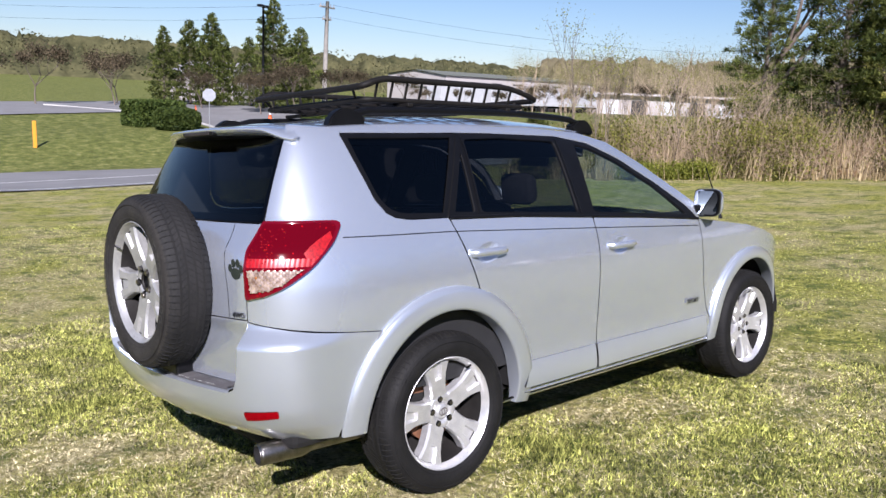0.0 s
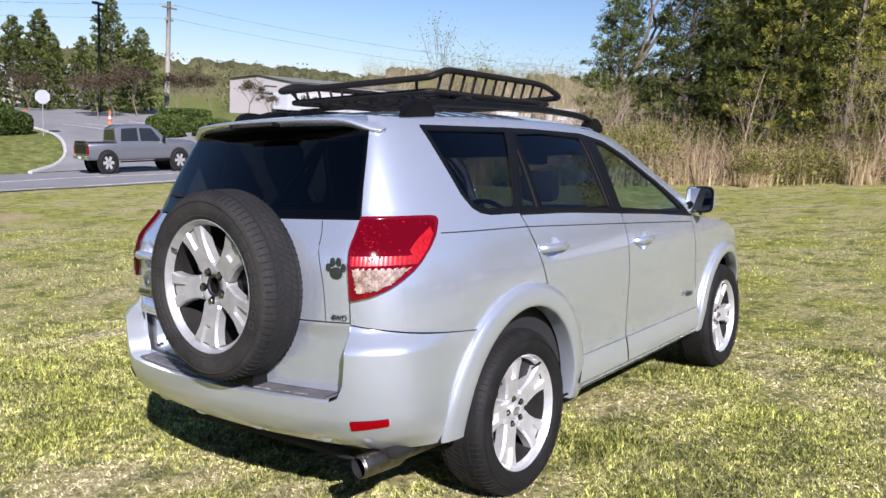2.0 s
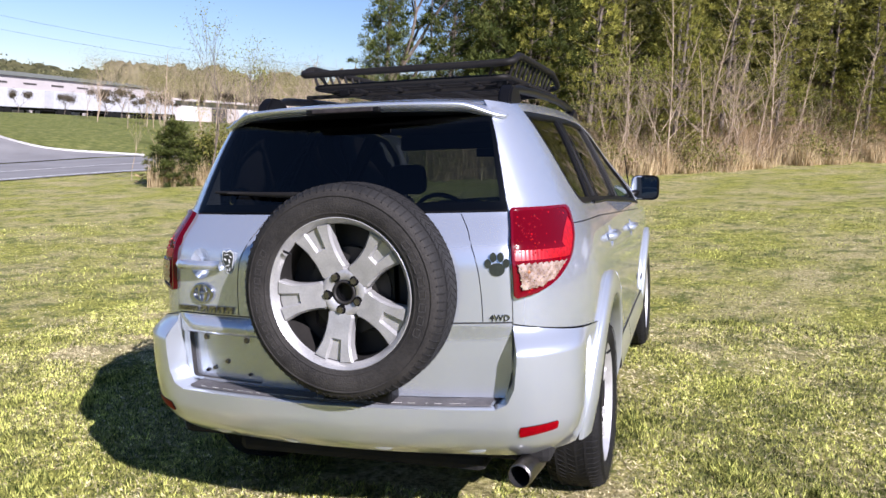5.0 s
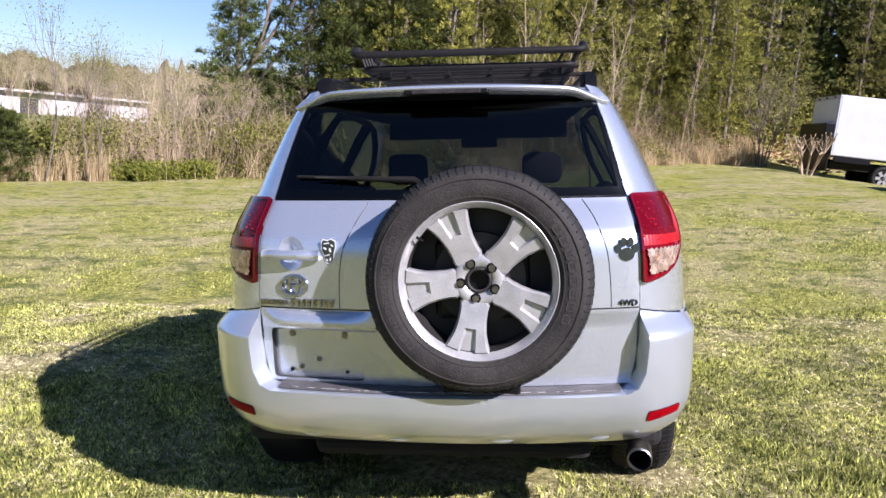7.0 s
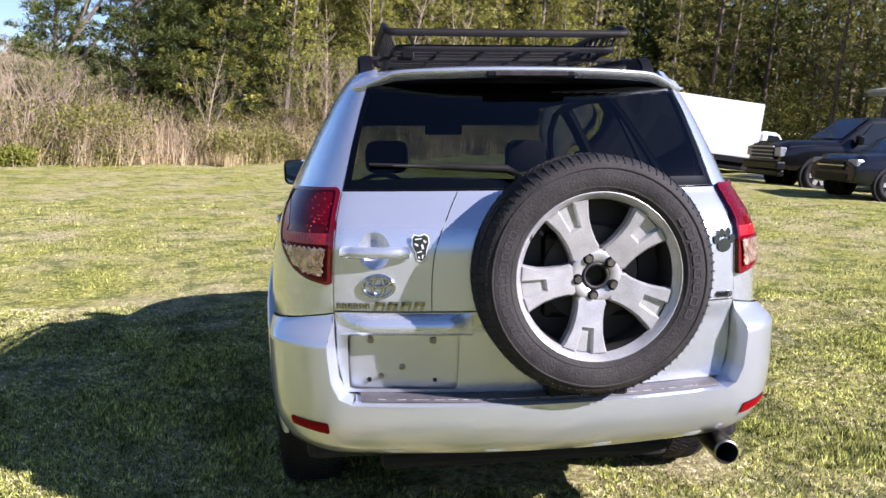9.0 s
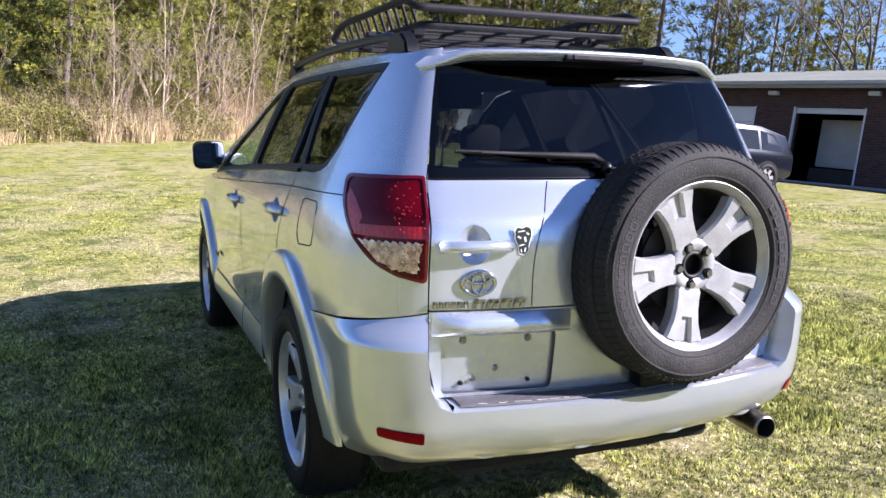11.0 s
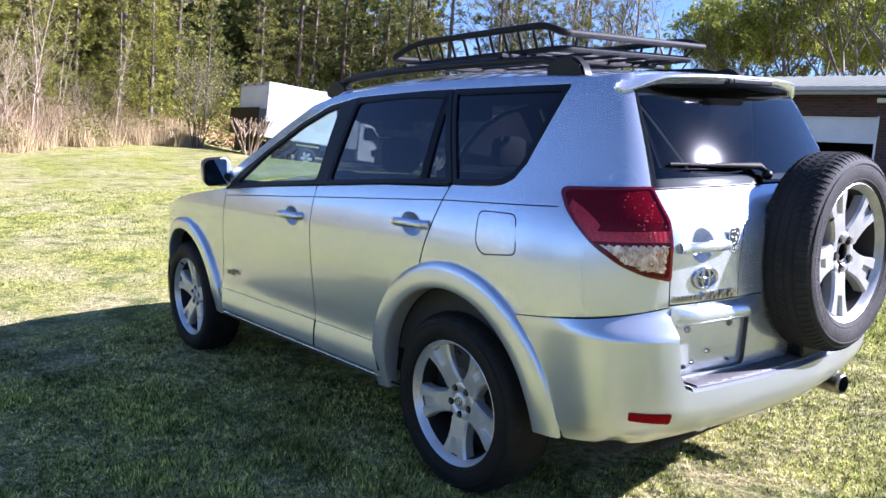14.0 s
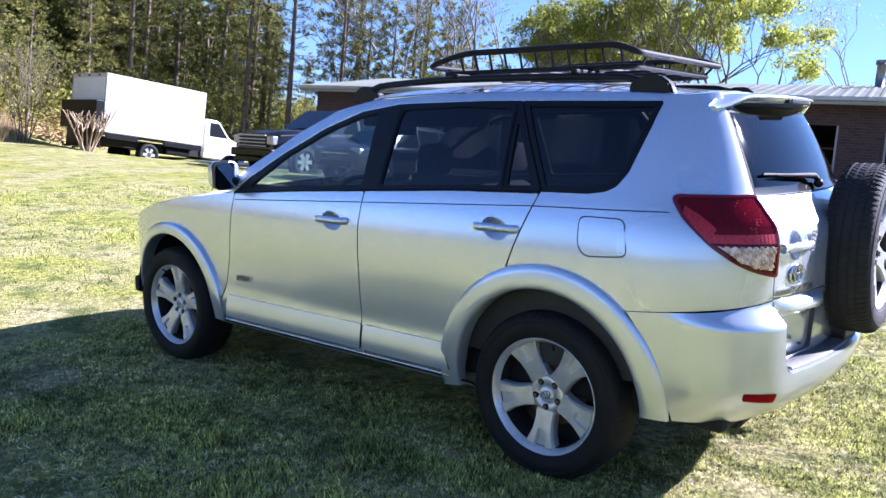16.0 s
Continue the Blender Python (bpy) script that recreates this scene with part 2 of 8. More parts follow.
def curve1(points):
    """A smooth curve through (s, value) pairs, no overshoot."""
    xs = np.array([p[0] for p in points], float)
    ys = np.array([p[1] for p in points], float)
    h = np.diff(xs)
    d = np.diff(ys) / h
    m = np.zeros(len(xs))
    for i in range(1, len(xs) - 1):
        m[i] = 0 if d[i - 1] * d[i] <= 0 else 2 * d[i - 1] * d[i] / (d[i - 1] + d[i])
    m[0], m[-1] = d[0], d[-1]

    def f(x):
        x = np.clip(np.asarray(x, float), xs[0], xs[-1])
        i = np.clip(np.searchsorted(xs, x) - 1, 0, len(h) - 1)
        t = (x - xs[i]) / h[i]
        return ((2 * t ** 3 - 3 * t ** 2 + 1) * ys[i] + (t ** 3 - 2 * t ** 2 + t) * h[i] * m[i] + (3 * t ** 2 - 2 * t ** 3) * ys[i + 1] + (t ** 3 - t ** 2) * h[i] * m[i + 1])
    return f


# ---- the car's body surface, in the car's frame: x to its right, y ahead, rear axle at y = 0 ----
W_Z = curve1([(0.20, 0.79), (0.28, 0.825), (0.36, 0.838), (0.50, 0.848), (0.65, 0.856), (0.80, 0.862), (0.92, 0.858), (1.02, 0.842), (1.10, 0.818), (1.17, 0.788), (1.30, 0.728), (1.42, 0.668), (1.50, 0.622), (1.55, 0.585), (1.575, 0.56)])
W_Y = curve1([(-1.5, 1.0), (0.3, 1.0), (2.2, 0.995), (2.66, 0.985), (2.95, 0.955), (3.15, 0.895), (3.30, 0.79), (3.40, 0.67), (3.46, 0.55)])
ROOF_DZ = curve1([(-0.7, -0.045), (-0.45, -0.022), (0.0, 0.0), (0.7, 0.008), (1.1, -0.004), (1.4, -0.035), (1.6, -0.075), (1.9, -0.16)])
REAR_Y = curve1([(0.20, -0.80), (0.40, -0.885), (0.55, -0.905), (0.80, -0.915), (1.00, -0.915), (1.07, -0.90), (1.12, -0.858), (1.18, -0.806), (1.24, -0.777), (1.30, -0.747), (1.42, -0.682), (1.50, -0.634), (1.58, -0.580)])
X_C = curve1([(0.2, 0.60), (0.9, 0.60), (1.1, 0.585), (1.2, 0.565), (1.5, 0.505), (1.58, 0.47)])
Y_C = curve1([(0.2, -0.28), (0.8, -0.28), (1.0, -0.24), (1.2, -0.16), (1.5, -0.12), (1.58, -0.10)])
L_C = 0.62
BOW = 0.20


def half_width(y, z):
    y, z = np.asarray(y, float), np.asarray(z, float)
    k = np.clip((z - 1.1) / 0.4, 0, 1)
    return W_Z(z - ROOF_DZ(y) * k * k * (3 - 2 * k)) * W_Y(y)


def shell(q, z):
    """The body's outside at height z, q metres round from the middle of the rear (right is positive)."""
    q, z = np.asarray(q, float), np.asarray(z, float)
    a = np.abs(q)
    xc, yc, yr = X_C(z), Y_C(z), REAR_Y(z)
    w = half_width(yc, z)
    y0 = yr + BOW * xc * xc
    t = np.clip((a - xc) / L_C, 0, 1)
    h1, h2 = 0.62 * (w - xc), 0.62 * (yc - y0)
    p1x, p1y = xc + h1, y0 + h1 * 2 * BOW * xc
    p2x, p2y = w, yc - h2
    s = 1 - t
    bx = s ** 3 * xc + 3 * s * s * t * p1x + 3 * s * t * t * p2x + t ** 3 * w
    by = s ** 3 * y0 + 3 * s * s * t * p1y + 3 * s * t * t * p2y + t ** 3 * yc
    ys = yc + (a - xc - L_C)
    x = np.where(a <= xc, a, np.where(t < 1, bx, half_width(ys, z)))
    y = np.where(a <= xc, yr + BOW * a * a, np.where(t < 1, by, ys))
    return np.stack([x * np.where(q < 0, -1, 1), y, z], -1)


def around(y, z):
    """q of the point of the right side at (y, z)."""
    yc = float(Y_C(z))
    if y >= yc:
        return float(X_C(z)) + L_C + y - yc
    lo, hi = float(X_C(z)), float(X_C(z)) + L_C
    for _ in range(30):
        mid = (lo + hi) / 2
        if float(shell(mid, z)[1]) < y:
            lo = mid
        else:
            hi = mid
    return (lo + hi) / 2


def dense(loop, step):
    out = []
    for a, b in zip(loop, loop[1:] + loop[:1]):
        n = max(1, int(math.hypot(b[0] - a[0], b[1] - a[1]) / step))
        out += [(a[0] + (b[0] - a[0]) * i / n, a[1] + (b[1] - a[1]) * i / n) for i in range(n)]
    return out


def inside(p, loop):
    c = False
    j = len(loop) - 1
    for i in range(len(loop)):
        (xi, yi), (xj, yj) = loop[i], loop[j]
        if (yi > p[1]) != (yj > p[1]) and p[0] < (xj - xi) * (p[1] - yi) / (yj - yi) + xi:
            c = not c
        j = i
    return c


def sheet(name, loop, surface, material, parent, label="", holes=(), step=0.03, lift=0.0, flange=0.012, mirror=False, bulge=None, edge=None):
    """A pressed panel: a 2D outline laid on a surface, with an edge turned in."""
    edge = edge or BLACK
    pts, edges = [], []
    for lp in [loop, *holes]:
        d = dense([tuple(p) for p in lp], step)
        k = len(pts)
        pts += d
        edges += [(k + i, k + (i + 1) % len(d)) for i in range(len(d))]
    nb = len(pts)
    lo = [min(p[i] for p in pts) for i in (0, 1)]
    hi = [max(p[i] for p in pts) for i in (0, 1)]
    ring = np.array(pts)
    for i in range(int((hi[0] - lo[0]) / step) + 1):
        for j in range(int((hi[1] - lo[1]) / step) + 1):
            p = (lo[0] + (i + 0.5) * step, lo[1] + (j + 0.5) * step)
            if np.min(np.abs(ring - p).sum(1)) > step * 0.6 and inside(p, loop) and not any(inside(p, h) for h in holes):
                pts.append(p)
    v2, _, f2, _, _, _ = delaunay_2d_cdt([Vector(p) for p in pts], edges, [], 1, 1e-6)
    v2 = np.array([tuple(v) for v in v2])
    faces = []
    for f in f2:
        c = v2[list(f)].mean(0)
        if inside(c, loop) and not any(inside(c, h) for h in holes):
            faces.append(tuple(f))
    u, z = v2[:, 0], v2[:, 1]
    e = 1e-3
    P = surface(u, z)
    N = np.cross(surface(u + e, z) - surface(u - e, z), surface(u, z + e) - surface(u, z - e))
    N /= np.linalg.norm(N, axis=1)[:, None] + 1e-12
    if bulge is not None:
        B = bulge(u, z)
        Q = lambda a, b: surface(a, b) + N * bulge(a, b)[:, None]
        N2 = np.cross(Q(u + e, z) - Q(u - e, z), Q(u, z + e) - Q(u, z - e))
        N2 /= np.linalg.norm(N2, axis=1)[:, None] + 1e-12
        P = P + N * B[:, None]
        N = N2
    P = P + N * lift
    # the edge turned in
    cnt = {}
    for f in faces:
        for a, b in zip(f, f[1:] + f[:1]):
            cnt[(a, b)] = 1
    rim = [(a, b) for a, b in cnt if (b, a) not in cnt]
    verts, norms = [tuple(p) for p in P], [tuple(p) for p in N]
    if flange:
        at = {}
        for a, b in rim:
            for i in (a, b):
                if i not in at:
                    at[i] = len(verts)
                    verts.append(tuple(P[i] - N[i] * flange))
                    norms.append(tuple(N[i]))
        top = len(faces)
        faces = faces + [(b, a, at[a], at[b]) for a, b in rim]
    if mirror:
        verts = [(-x, y, zz) for x, y, zz in verts]
        norms = [(-x, y, zz) for x, y, zz in norms]
        faces = [tuple(f[::-1]) for f in faces]
    ob = mesh_object(name, verts, faces, [material, edge], parent, label, True, norms)
    if flange:
        ob.data.polygons.foreach_set("material_index", [0] * top + [1] * (len(faces) - top))
    return ob

# ---- the lie of the land (upright world: z up) ----
def smooth01(t):
    t = np.clip(t, 0, 1)
    return t * t * (3 - 2 * t)


def road_r(X, Y):
    """Metres beyond the near edge of the road (negative is farther)."""
    return (X + 22.3) * 0.972 - 0.235 * (Y - 5.2)


def land(X, Y):
    X, Y = np.asarray(X, float), np.asarray(Y, float)
    a = np.where(X > -4, 0.0999 * X, -0.3996 + 0.070 * (X + 4))
    a = np.where(X > 14, 1.3986 + 0.03 * (X - 14), a)
    a = np.where(X < -31, -2.29 + 0.0 * X, a)
    a = np.maximum(a, -2.3)
    fade = 1 - 0.55 * smooth01((X - 8.5) / 4)
    b = -0.017 * np.clip(Y, -30, 26) + 0.045 * np.clip(Y - 4, 0, 26) * fade
    # the bank beyond the road, and the ground behind it
    r = road_r(X, Y)
    c = 0.85 * smooth01((-r - 10.0) / 9.0) + 0.55 * smooth01((-r - 18.0) / 16.0) - 1.3 * smooth01((-r - 46.0) / 10.0) + 0.03 * np.clip(-r - 75, 0, 200)
    # the wooded rise behind the brush
    foot = np.maximum(21.5 + 0.25 * X, np.interp(X, [-3.0, 1.1, 5.0, 9.0], [20.7, 22.5, 26.0, 27.4]))
    d = 2.4 * smooth01((Y - foot) / 11.0) * smooth01((X + 15) / 8) * (1 - smooth01((X - 5) / 5))
    e = 2.2 * smooth01((Y - 27) / 12.0) * smooth01((X - 2) / 8)
    f = 0.012 * np.sin(X * 1.7 + 0.6 * Y) * np.sin(Y * 1.3 - 0.4 * X) + 0.02 * np.sin(X * 0.45) * np.cos(Y * 0.5)
    h = -0.11 * smooth01((X - 5) / 5) * smooth01((Y - 13) / 9)
    return a + b + c + d + e + h - 0.027 + f * smooth01((np.hypot(X, Y - 1.3) - 3.0) / 3.0)


def grid_axis(lo, hi, near, fine, grow):
    out, s, x = [0.0], fine, 0.0
    while x < hi:
        s = fine if x < near else s * grow
        x += s
        out.append(x)
    neg, s, x = [], fine, 0.0
    while x > lo:
        s = fine if x > -near else s * grow
        x -= s
        neg.append(x)
    return np.array(neg[::-1] + out)


GRASS = bpy.data.materials.new("lawn")
GRASS.use_nodes = True
gn, gl = GRASS.node_tree.nodes, GRASS.node_tree.links
gb = gn["Principled BSDF"]
gb.inputs["Roughness"].default_value = 0.9
gb.inputs["Specular IOR Level"].default_value = 0.15
gco = gn.new("ShaderNodeTexCoord")


def gnoise(scale, detail=5, rough=0.6):
    t = gn.new("ShaderNodeTexNoise")
    t.inputs["Scale"].default_value, t.inputs["Detail"].default_value, t.inputs["Roughness"].default_value = scale, detail, rough
    gl.new(gco.outputs["Object"], t.inputs["Vector"])
    return t.outputs["Fac"]


def gramp(fac, stops):
    r = gn.new("ShaderNodeValToRGB")
    while len(r.color_ramp.elements) < len(stops):
        r.color_ramp.elements.new(0.5)
    for e, (p, c) in zip(r.color_ramp.elements, stops):
        e.position, e.color = p, (*c, 1)
    gl.new(fac, r.inputs[0])
    return r.outputs[0]


def gmix(fac, a, b, kind="MIX"):
    m = gn.new("ShaderNodeMix")
    m.data_type, m.blend_type = "RGBA", kind
    if isinstance(fac, float):
        m.inputs[0].default_value = fac
    else:
        gl.new(fac, m.inputs[0])
    gl.new(a, m.inputs[6])
    gl.new(b, m.inputs[7])
    return m.outputs[2]


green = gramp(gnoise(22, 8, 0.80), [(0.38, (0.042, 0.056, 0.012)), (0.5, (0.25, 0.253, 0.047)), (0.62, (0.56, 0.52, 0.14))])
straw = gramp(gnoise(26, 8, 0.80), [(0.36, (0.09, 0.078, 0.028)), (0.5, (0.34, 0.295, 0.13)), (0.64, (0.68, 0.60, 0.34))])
patch = gramp(gnoise(0.9, 6, 0.62), [(0.42, (0, 0, 0)), (0.60, (1, 1, 1))])
base = gmix(patch, green, straw)
dirt = gramp(gnoise(0.33, 5, 0.6), [(0.66, (0, 0, 0)), (0.76, (0.8, 0.8, 0.8))])
soil = gramp(gnoise(12, 5, 0.6), [(0.3, (0.28, 0.20, 0.115)), (0.7, (0.46, 0.365, 0.23))])
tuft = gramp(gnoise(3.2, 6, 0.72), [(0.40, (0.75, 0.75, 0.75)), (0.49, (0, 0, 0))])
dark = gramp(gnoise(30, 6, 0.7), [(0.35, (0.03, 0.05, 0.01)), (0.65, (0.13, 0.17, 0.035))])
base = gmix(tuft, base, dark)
base = gmix(dirt, base, soil)
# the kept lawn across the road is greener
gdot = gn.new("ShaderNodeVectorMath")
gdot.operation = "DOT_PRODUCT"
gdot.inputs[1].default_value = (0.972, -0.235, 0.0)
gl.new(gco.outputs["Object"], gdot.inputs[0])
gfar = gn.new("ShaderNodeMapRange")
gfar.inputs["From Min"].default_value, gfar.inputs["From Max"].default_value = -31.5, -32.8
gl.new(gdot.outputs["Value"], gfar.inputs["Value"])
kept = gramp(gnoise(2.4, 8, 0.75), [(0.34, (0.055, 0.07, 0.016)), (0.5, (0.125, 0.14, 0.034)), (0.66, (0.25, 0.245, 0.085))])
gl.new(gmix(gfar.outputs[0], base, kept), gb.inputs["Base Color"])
gbp = gn.new("ShaderNodeBump")
gbp.inputs["Strength"].default_value, gbp.inputs["Distance"].default_value = 0.9, 0.03
gl.new(gnoise(60, 5, 0.7), gbp.inputs["Height"])
gl.new(gbp.outputs[0], gb.inputs["Normal"])

ax, ay = grid_axis(-420, 420, 16, 0.4, 1.08), grid_axis(-420, 520, 30, 0.5, 1.08)
GX, GY = np.meshgrid(ax, ay)
GZ = land(GX, GY)
nx, ny = len(ax), len(ay)
idx = np.arange(nx * ny).reshape(ny, nx)
gf = np.stack([idx[:-1, :-1], idx[:-1, 1:], idx[1:, 1:], idx[1:, :-1]], -1).reshape(-1, 4)
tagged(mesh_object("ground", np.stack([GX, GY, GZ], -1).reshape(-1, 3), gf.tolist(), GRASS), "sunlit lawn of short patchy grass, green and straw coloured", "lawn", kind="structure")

ASPHALT = mat("asphalt", (0.16, 0.155, 0.15), 0.85, 0, 0.2, 0.6, color2=(0.22, 0.215, 0.21), bump=0.3, bump_scale=40, fine=30)
LINE = mat("road_paint", (0.62, 0.62, 0.58), 0.7, 0, 0.2, 2)
KERB = mat("kerb_concrete", (0.42, 0.41, 0.38), 0.85, 0, 0.15, 3)


def strip(name, pts_in, pts_out, lift, material, label, category, kind="structure", n=2, parent=None):
    """A paved strip between two lines of (x, y), laid on the land."""
    V, F = [], []
    for (x0, y0), (x1, y1) in zip(pts_in, pts_out):
        for j in range(n + 1):
            x, y = x0 + (x1 - x0) * j / n, y0 + (y1 - y0) * j / n
            V.append((x, y, float(land(x, y)) + lift))
    for i in range(len(pts_in) - 1):
        for j in range(n):
            F.append((i * (n + 1) + j, i * (n + 1) + j + 1, (i + 1) * (n + 1) + j + 1, (i + 1) * (n + 1) + j))
    return tagged(mesh_object(name, V, F, material, parent), label, category, kind=kind)


ROAD_U = Vector((0.235, 0.972, 0))
ROAD_N = Vector((-0.972, 0.235, 0))
R0 = Vector((-22.3, 5.2, 0))


def road_pt(s, r):
    p = R0 + ROAD_U * s + ROAD_N * r
    return (p.x, p.y)


ss = np.linspace(-120, 160, 141)
strip("road", [road_pt(s, 0) for s in ss], [road_pt(s, 9.6) for s in ss], 0.03, ASPHALT, "grey asphalt road with worn white lines", "road", n=8)
strip("edge_line", [road_pt(s, 0.45) for s in ss], [road_pt(s, 0.60) for s in ss], 0.036, LINE, "white road edge line", "road marking", n=1)
strip("lane_line", [road_pt(s, 4.4) for s in ss], [road_pt(s, 4.55) for s in ss], 0.036, LINE, "white road lane line", "road marking", n=1)

# ---- trees ----
BARK = mat("bark", (0.10, 0.075, 0.055), 0.9, 0, 0.35, 6, color2=(0.20, 0.165, 0.13), bump=0.6, bump_scale=30)
BARK_RED = mat("pine_bark", (0.075, 0.050, 0.036), 0.9, 0, 0.35, 6, color2=(0.17, 0.125, 0.09), bump=0.6, bump_scale=30)
BARK_PALE = mat("pale_bark", (0.20, 0.17, 0.13), 0.9, 0, 0.3, 8, color2=(0.43, 0.37, 0.30), bump=0.3, bump_scale=30)
NEEDLE = leafmat("pine_needles", (0.040, 0.050, 0.013), (0.35, 0.33, 0.084), 0.55, 0.25)
NEEDLE_Y = leafmat("young_pine_needles", (0.06, 0.072, 0.013), (0.41, 0.39, 0.078), 0.6, 0.25)
CEDAR = leafmat("cedar_foliage", (0.030, 0.048, 0.013), (0.155, 0.175, 0.042), 0.6, 0.2)
LEAF = leafmat("spring_leaves", (0.12, 0.15, 0.022), (0.42, 0.43, 0.085), 0.5, 0.5)
SHRUB = leafmat("shrub_leaves", (0.10, 0.105, 0.024), (0.40, 0.385, 0.095), 0.55, 0.4)
TWIG = mat("twigs", (0.20, 0.145, 0.09), 0.9, 0, 0.3, 5, color2=(0.46, 0.35, 0.22))
REED = leafmat("dry_reeds", (0.34, 0.25, 0.12), (0.72, 0.58, 0.35), 0.8, 0.35)
FAR_LEAF = leafmat("far_foliage", (0.06, 0.066, 0.03), (0.19, 0.18, 0.085), 0.8, 0.2)
rng = np.random.default_rng(7)


def quads(C, U, V):
    """Quads from centres and half axes, as vertices and faces."""
    n = len(C)
    P = np.stack([C - U - V, C + U - V, C + U + V, C - U + V], 1).reshape(-1, 3)
    return P, np.arange(4 * n).reshape(n, 4)


def blades(C, U, V):
    """Pointed blades from the middle of the foot, its half width and the way to the tip."""
    n = len(C)
    P = np.stack([C - U, C + U, C + V], 1).reshape(-1, 3)
    return P, np.arange(3 * n).reshape(n, 3)


def rand_dirs(n, g=rng):
    d = g.normal(size=(n, 3))
    return d / np.linalg.norm(d, axis=1)[:, None]


def raw_mesh(name, P, F, material):
    me = bpy.data.meshes.new(name)
    k = F.shape[1]
    me.vertices.add(len(P))
    me.vertices.foreach_set("co", np.asarray(P, np.float32).ravel())
    me.loops.add(F.size)
    me.loops.foreach_set("vertex_index", F.astype(np.int32).ravel())
    me.polygons.add(len(F))
    me.polygons.foreach_set("loop_start", np.arange(0, F.size, k, dtype=np.int32))
    me.materials.append(material)
    me.update(calc_edges=True)
    return me


def sapling(seed, h, base, r, n_branch, per, size, leaf, bark, droop=-0.1, top=0.12, lean=0.02, girth=1.0):
    """A slim young stem with few limbs and small leaves, as two meshes."""
    g = np.random.default_rng(seed)
    bm = bmesh.new()
    k = 9
    pts = [(lean * h * (i / k) ** 2 * math.cos(seed), lean * h * (i / k) ** 2 * math.sin(seed), h * i / k) for i in range(k + 1)]
    tr = (0.012 * h + 0.02) * girth
    tube(bm, pts, tr, 8, radii=[tr * (1 - 0.92 * i / k) + 0.01 for i in range(k + 1)])
    C, U, V = [], [], []
    for i in range(n_branch):
        t = (i + g.random()) / n_branch
        z = base + (h - base) * t ** 0.9
        env = (1 - t) ** 0.75 * (0.55 + 0.45 * min(1, t / 0.15)) + top * (1 - t)
        ln = r * env * (0.55 + 0.6 * g.random()) + 0.08
        a = g.random() * 6.283
        d = np.array([math.cos(a), math.sin(a), droop + 0.35 * t + 0.15 * g.normal()])
        j = min(k, int(z / h * k))
        p0 = np.array([pts[j][0], pts[j][1], z])
        if ln > 0.35:
            kink = g.normal(size=3) * 0.10 * ln
            tube(bm, [tuple(p0), tuple(p0 + d * ln * 0.45 + kink), tuple(p0 + d * ln * 0.9)], 0.02, 3, cap=False, radii=[0.007 + 0.009 * ln, 0.006, 0.003])
        m = max(3, int(per * (0.3 + ln / max(r, 0.1))))
        s = 0.25 + 0.75 * g.random(m) ** 0.7
        c = p0 + d * (ln * s)[:, None] + g.normal(size=(m, 3)) * (0.10 * ln * s + 0.04)[:, None]
        w = d * 0.6 + rand_dirs(m, g) * 0.9
        w /= np.linalg.norm(w, axis=1)[:, None]
        q = np.cross(w, rand_dirs(m, g))
        q /= np.linalg.norm(q, axis=1)[:, None]
        sz = size * (0.6 + 0.8 * g.random(m))
        C.append(c)
        U.append(w * sz[:, None])
        V.append(q * (sz * 0.13)[:, None])
    C, U, V = np.concatenate(C), np.concatenate(U), np.concatenate(V)
    P, F = blades(C - U, V * 1.8, U * 2.0)
    me = bpy.data.meshes.new("trunk")
    bm.to_mesh(me)
    bm.free()
    me.materials.append(bark)
    me.shade_smooth()
    return me, raw_mesh("crown", P, F, leaf)


def tufts(C, D, per, length, width, g, loose=0.9):
    """Sprays of needles: each one blades that fan out from a common foot."""
    n = len(C)
    w = D[:, None, :] + loose * rand_dirs(n * per, g).reshape(n, per, 3)
    w /= np.linalg.norm(w, axis=2)[..., None] + 1e-9
    q = np.cross(w, rand_dirs(n * per, g).reshape(n, per, 3))
    q /= np.linalg.norm(q, axis=2)[..., None] + 1e-9
    ln = length * (0.55 + 0.7 * g.random((n, per, 1)))
    tip = C[:, None, :] + w * ln
    P = np.concatenate([C[:, None, :], tip - q * width, tip + q * width], 1)
    k = 1 + 2 * per
    j = np.arange(per)
    F = np.stack([np.zeros(per, int), 1 + j, 1 + per + j], 1)
    return P.reshape(-1, 3), (F[None] + (np.arange(n) * k)[:, None, None]).reshape(-1, 3)


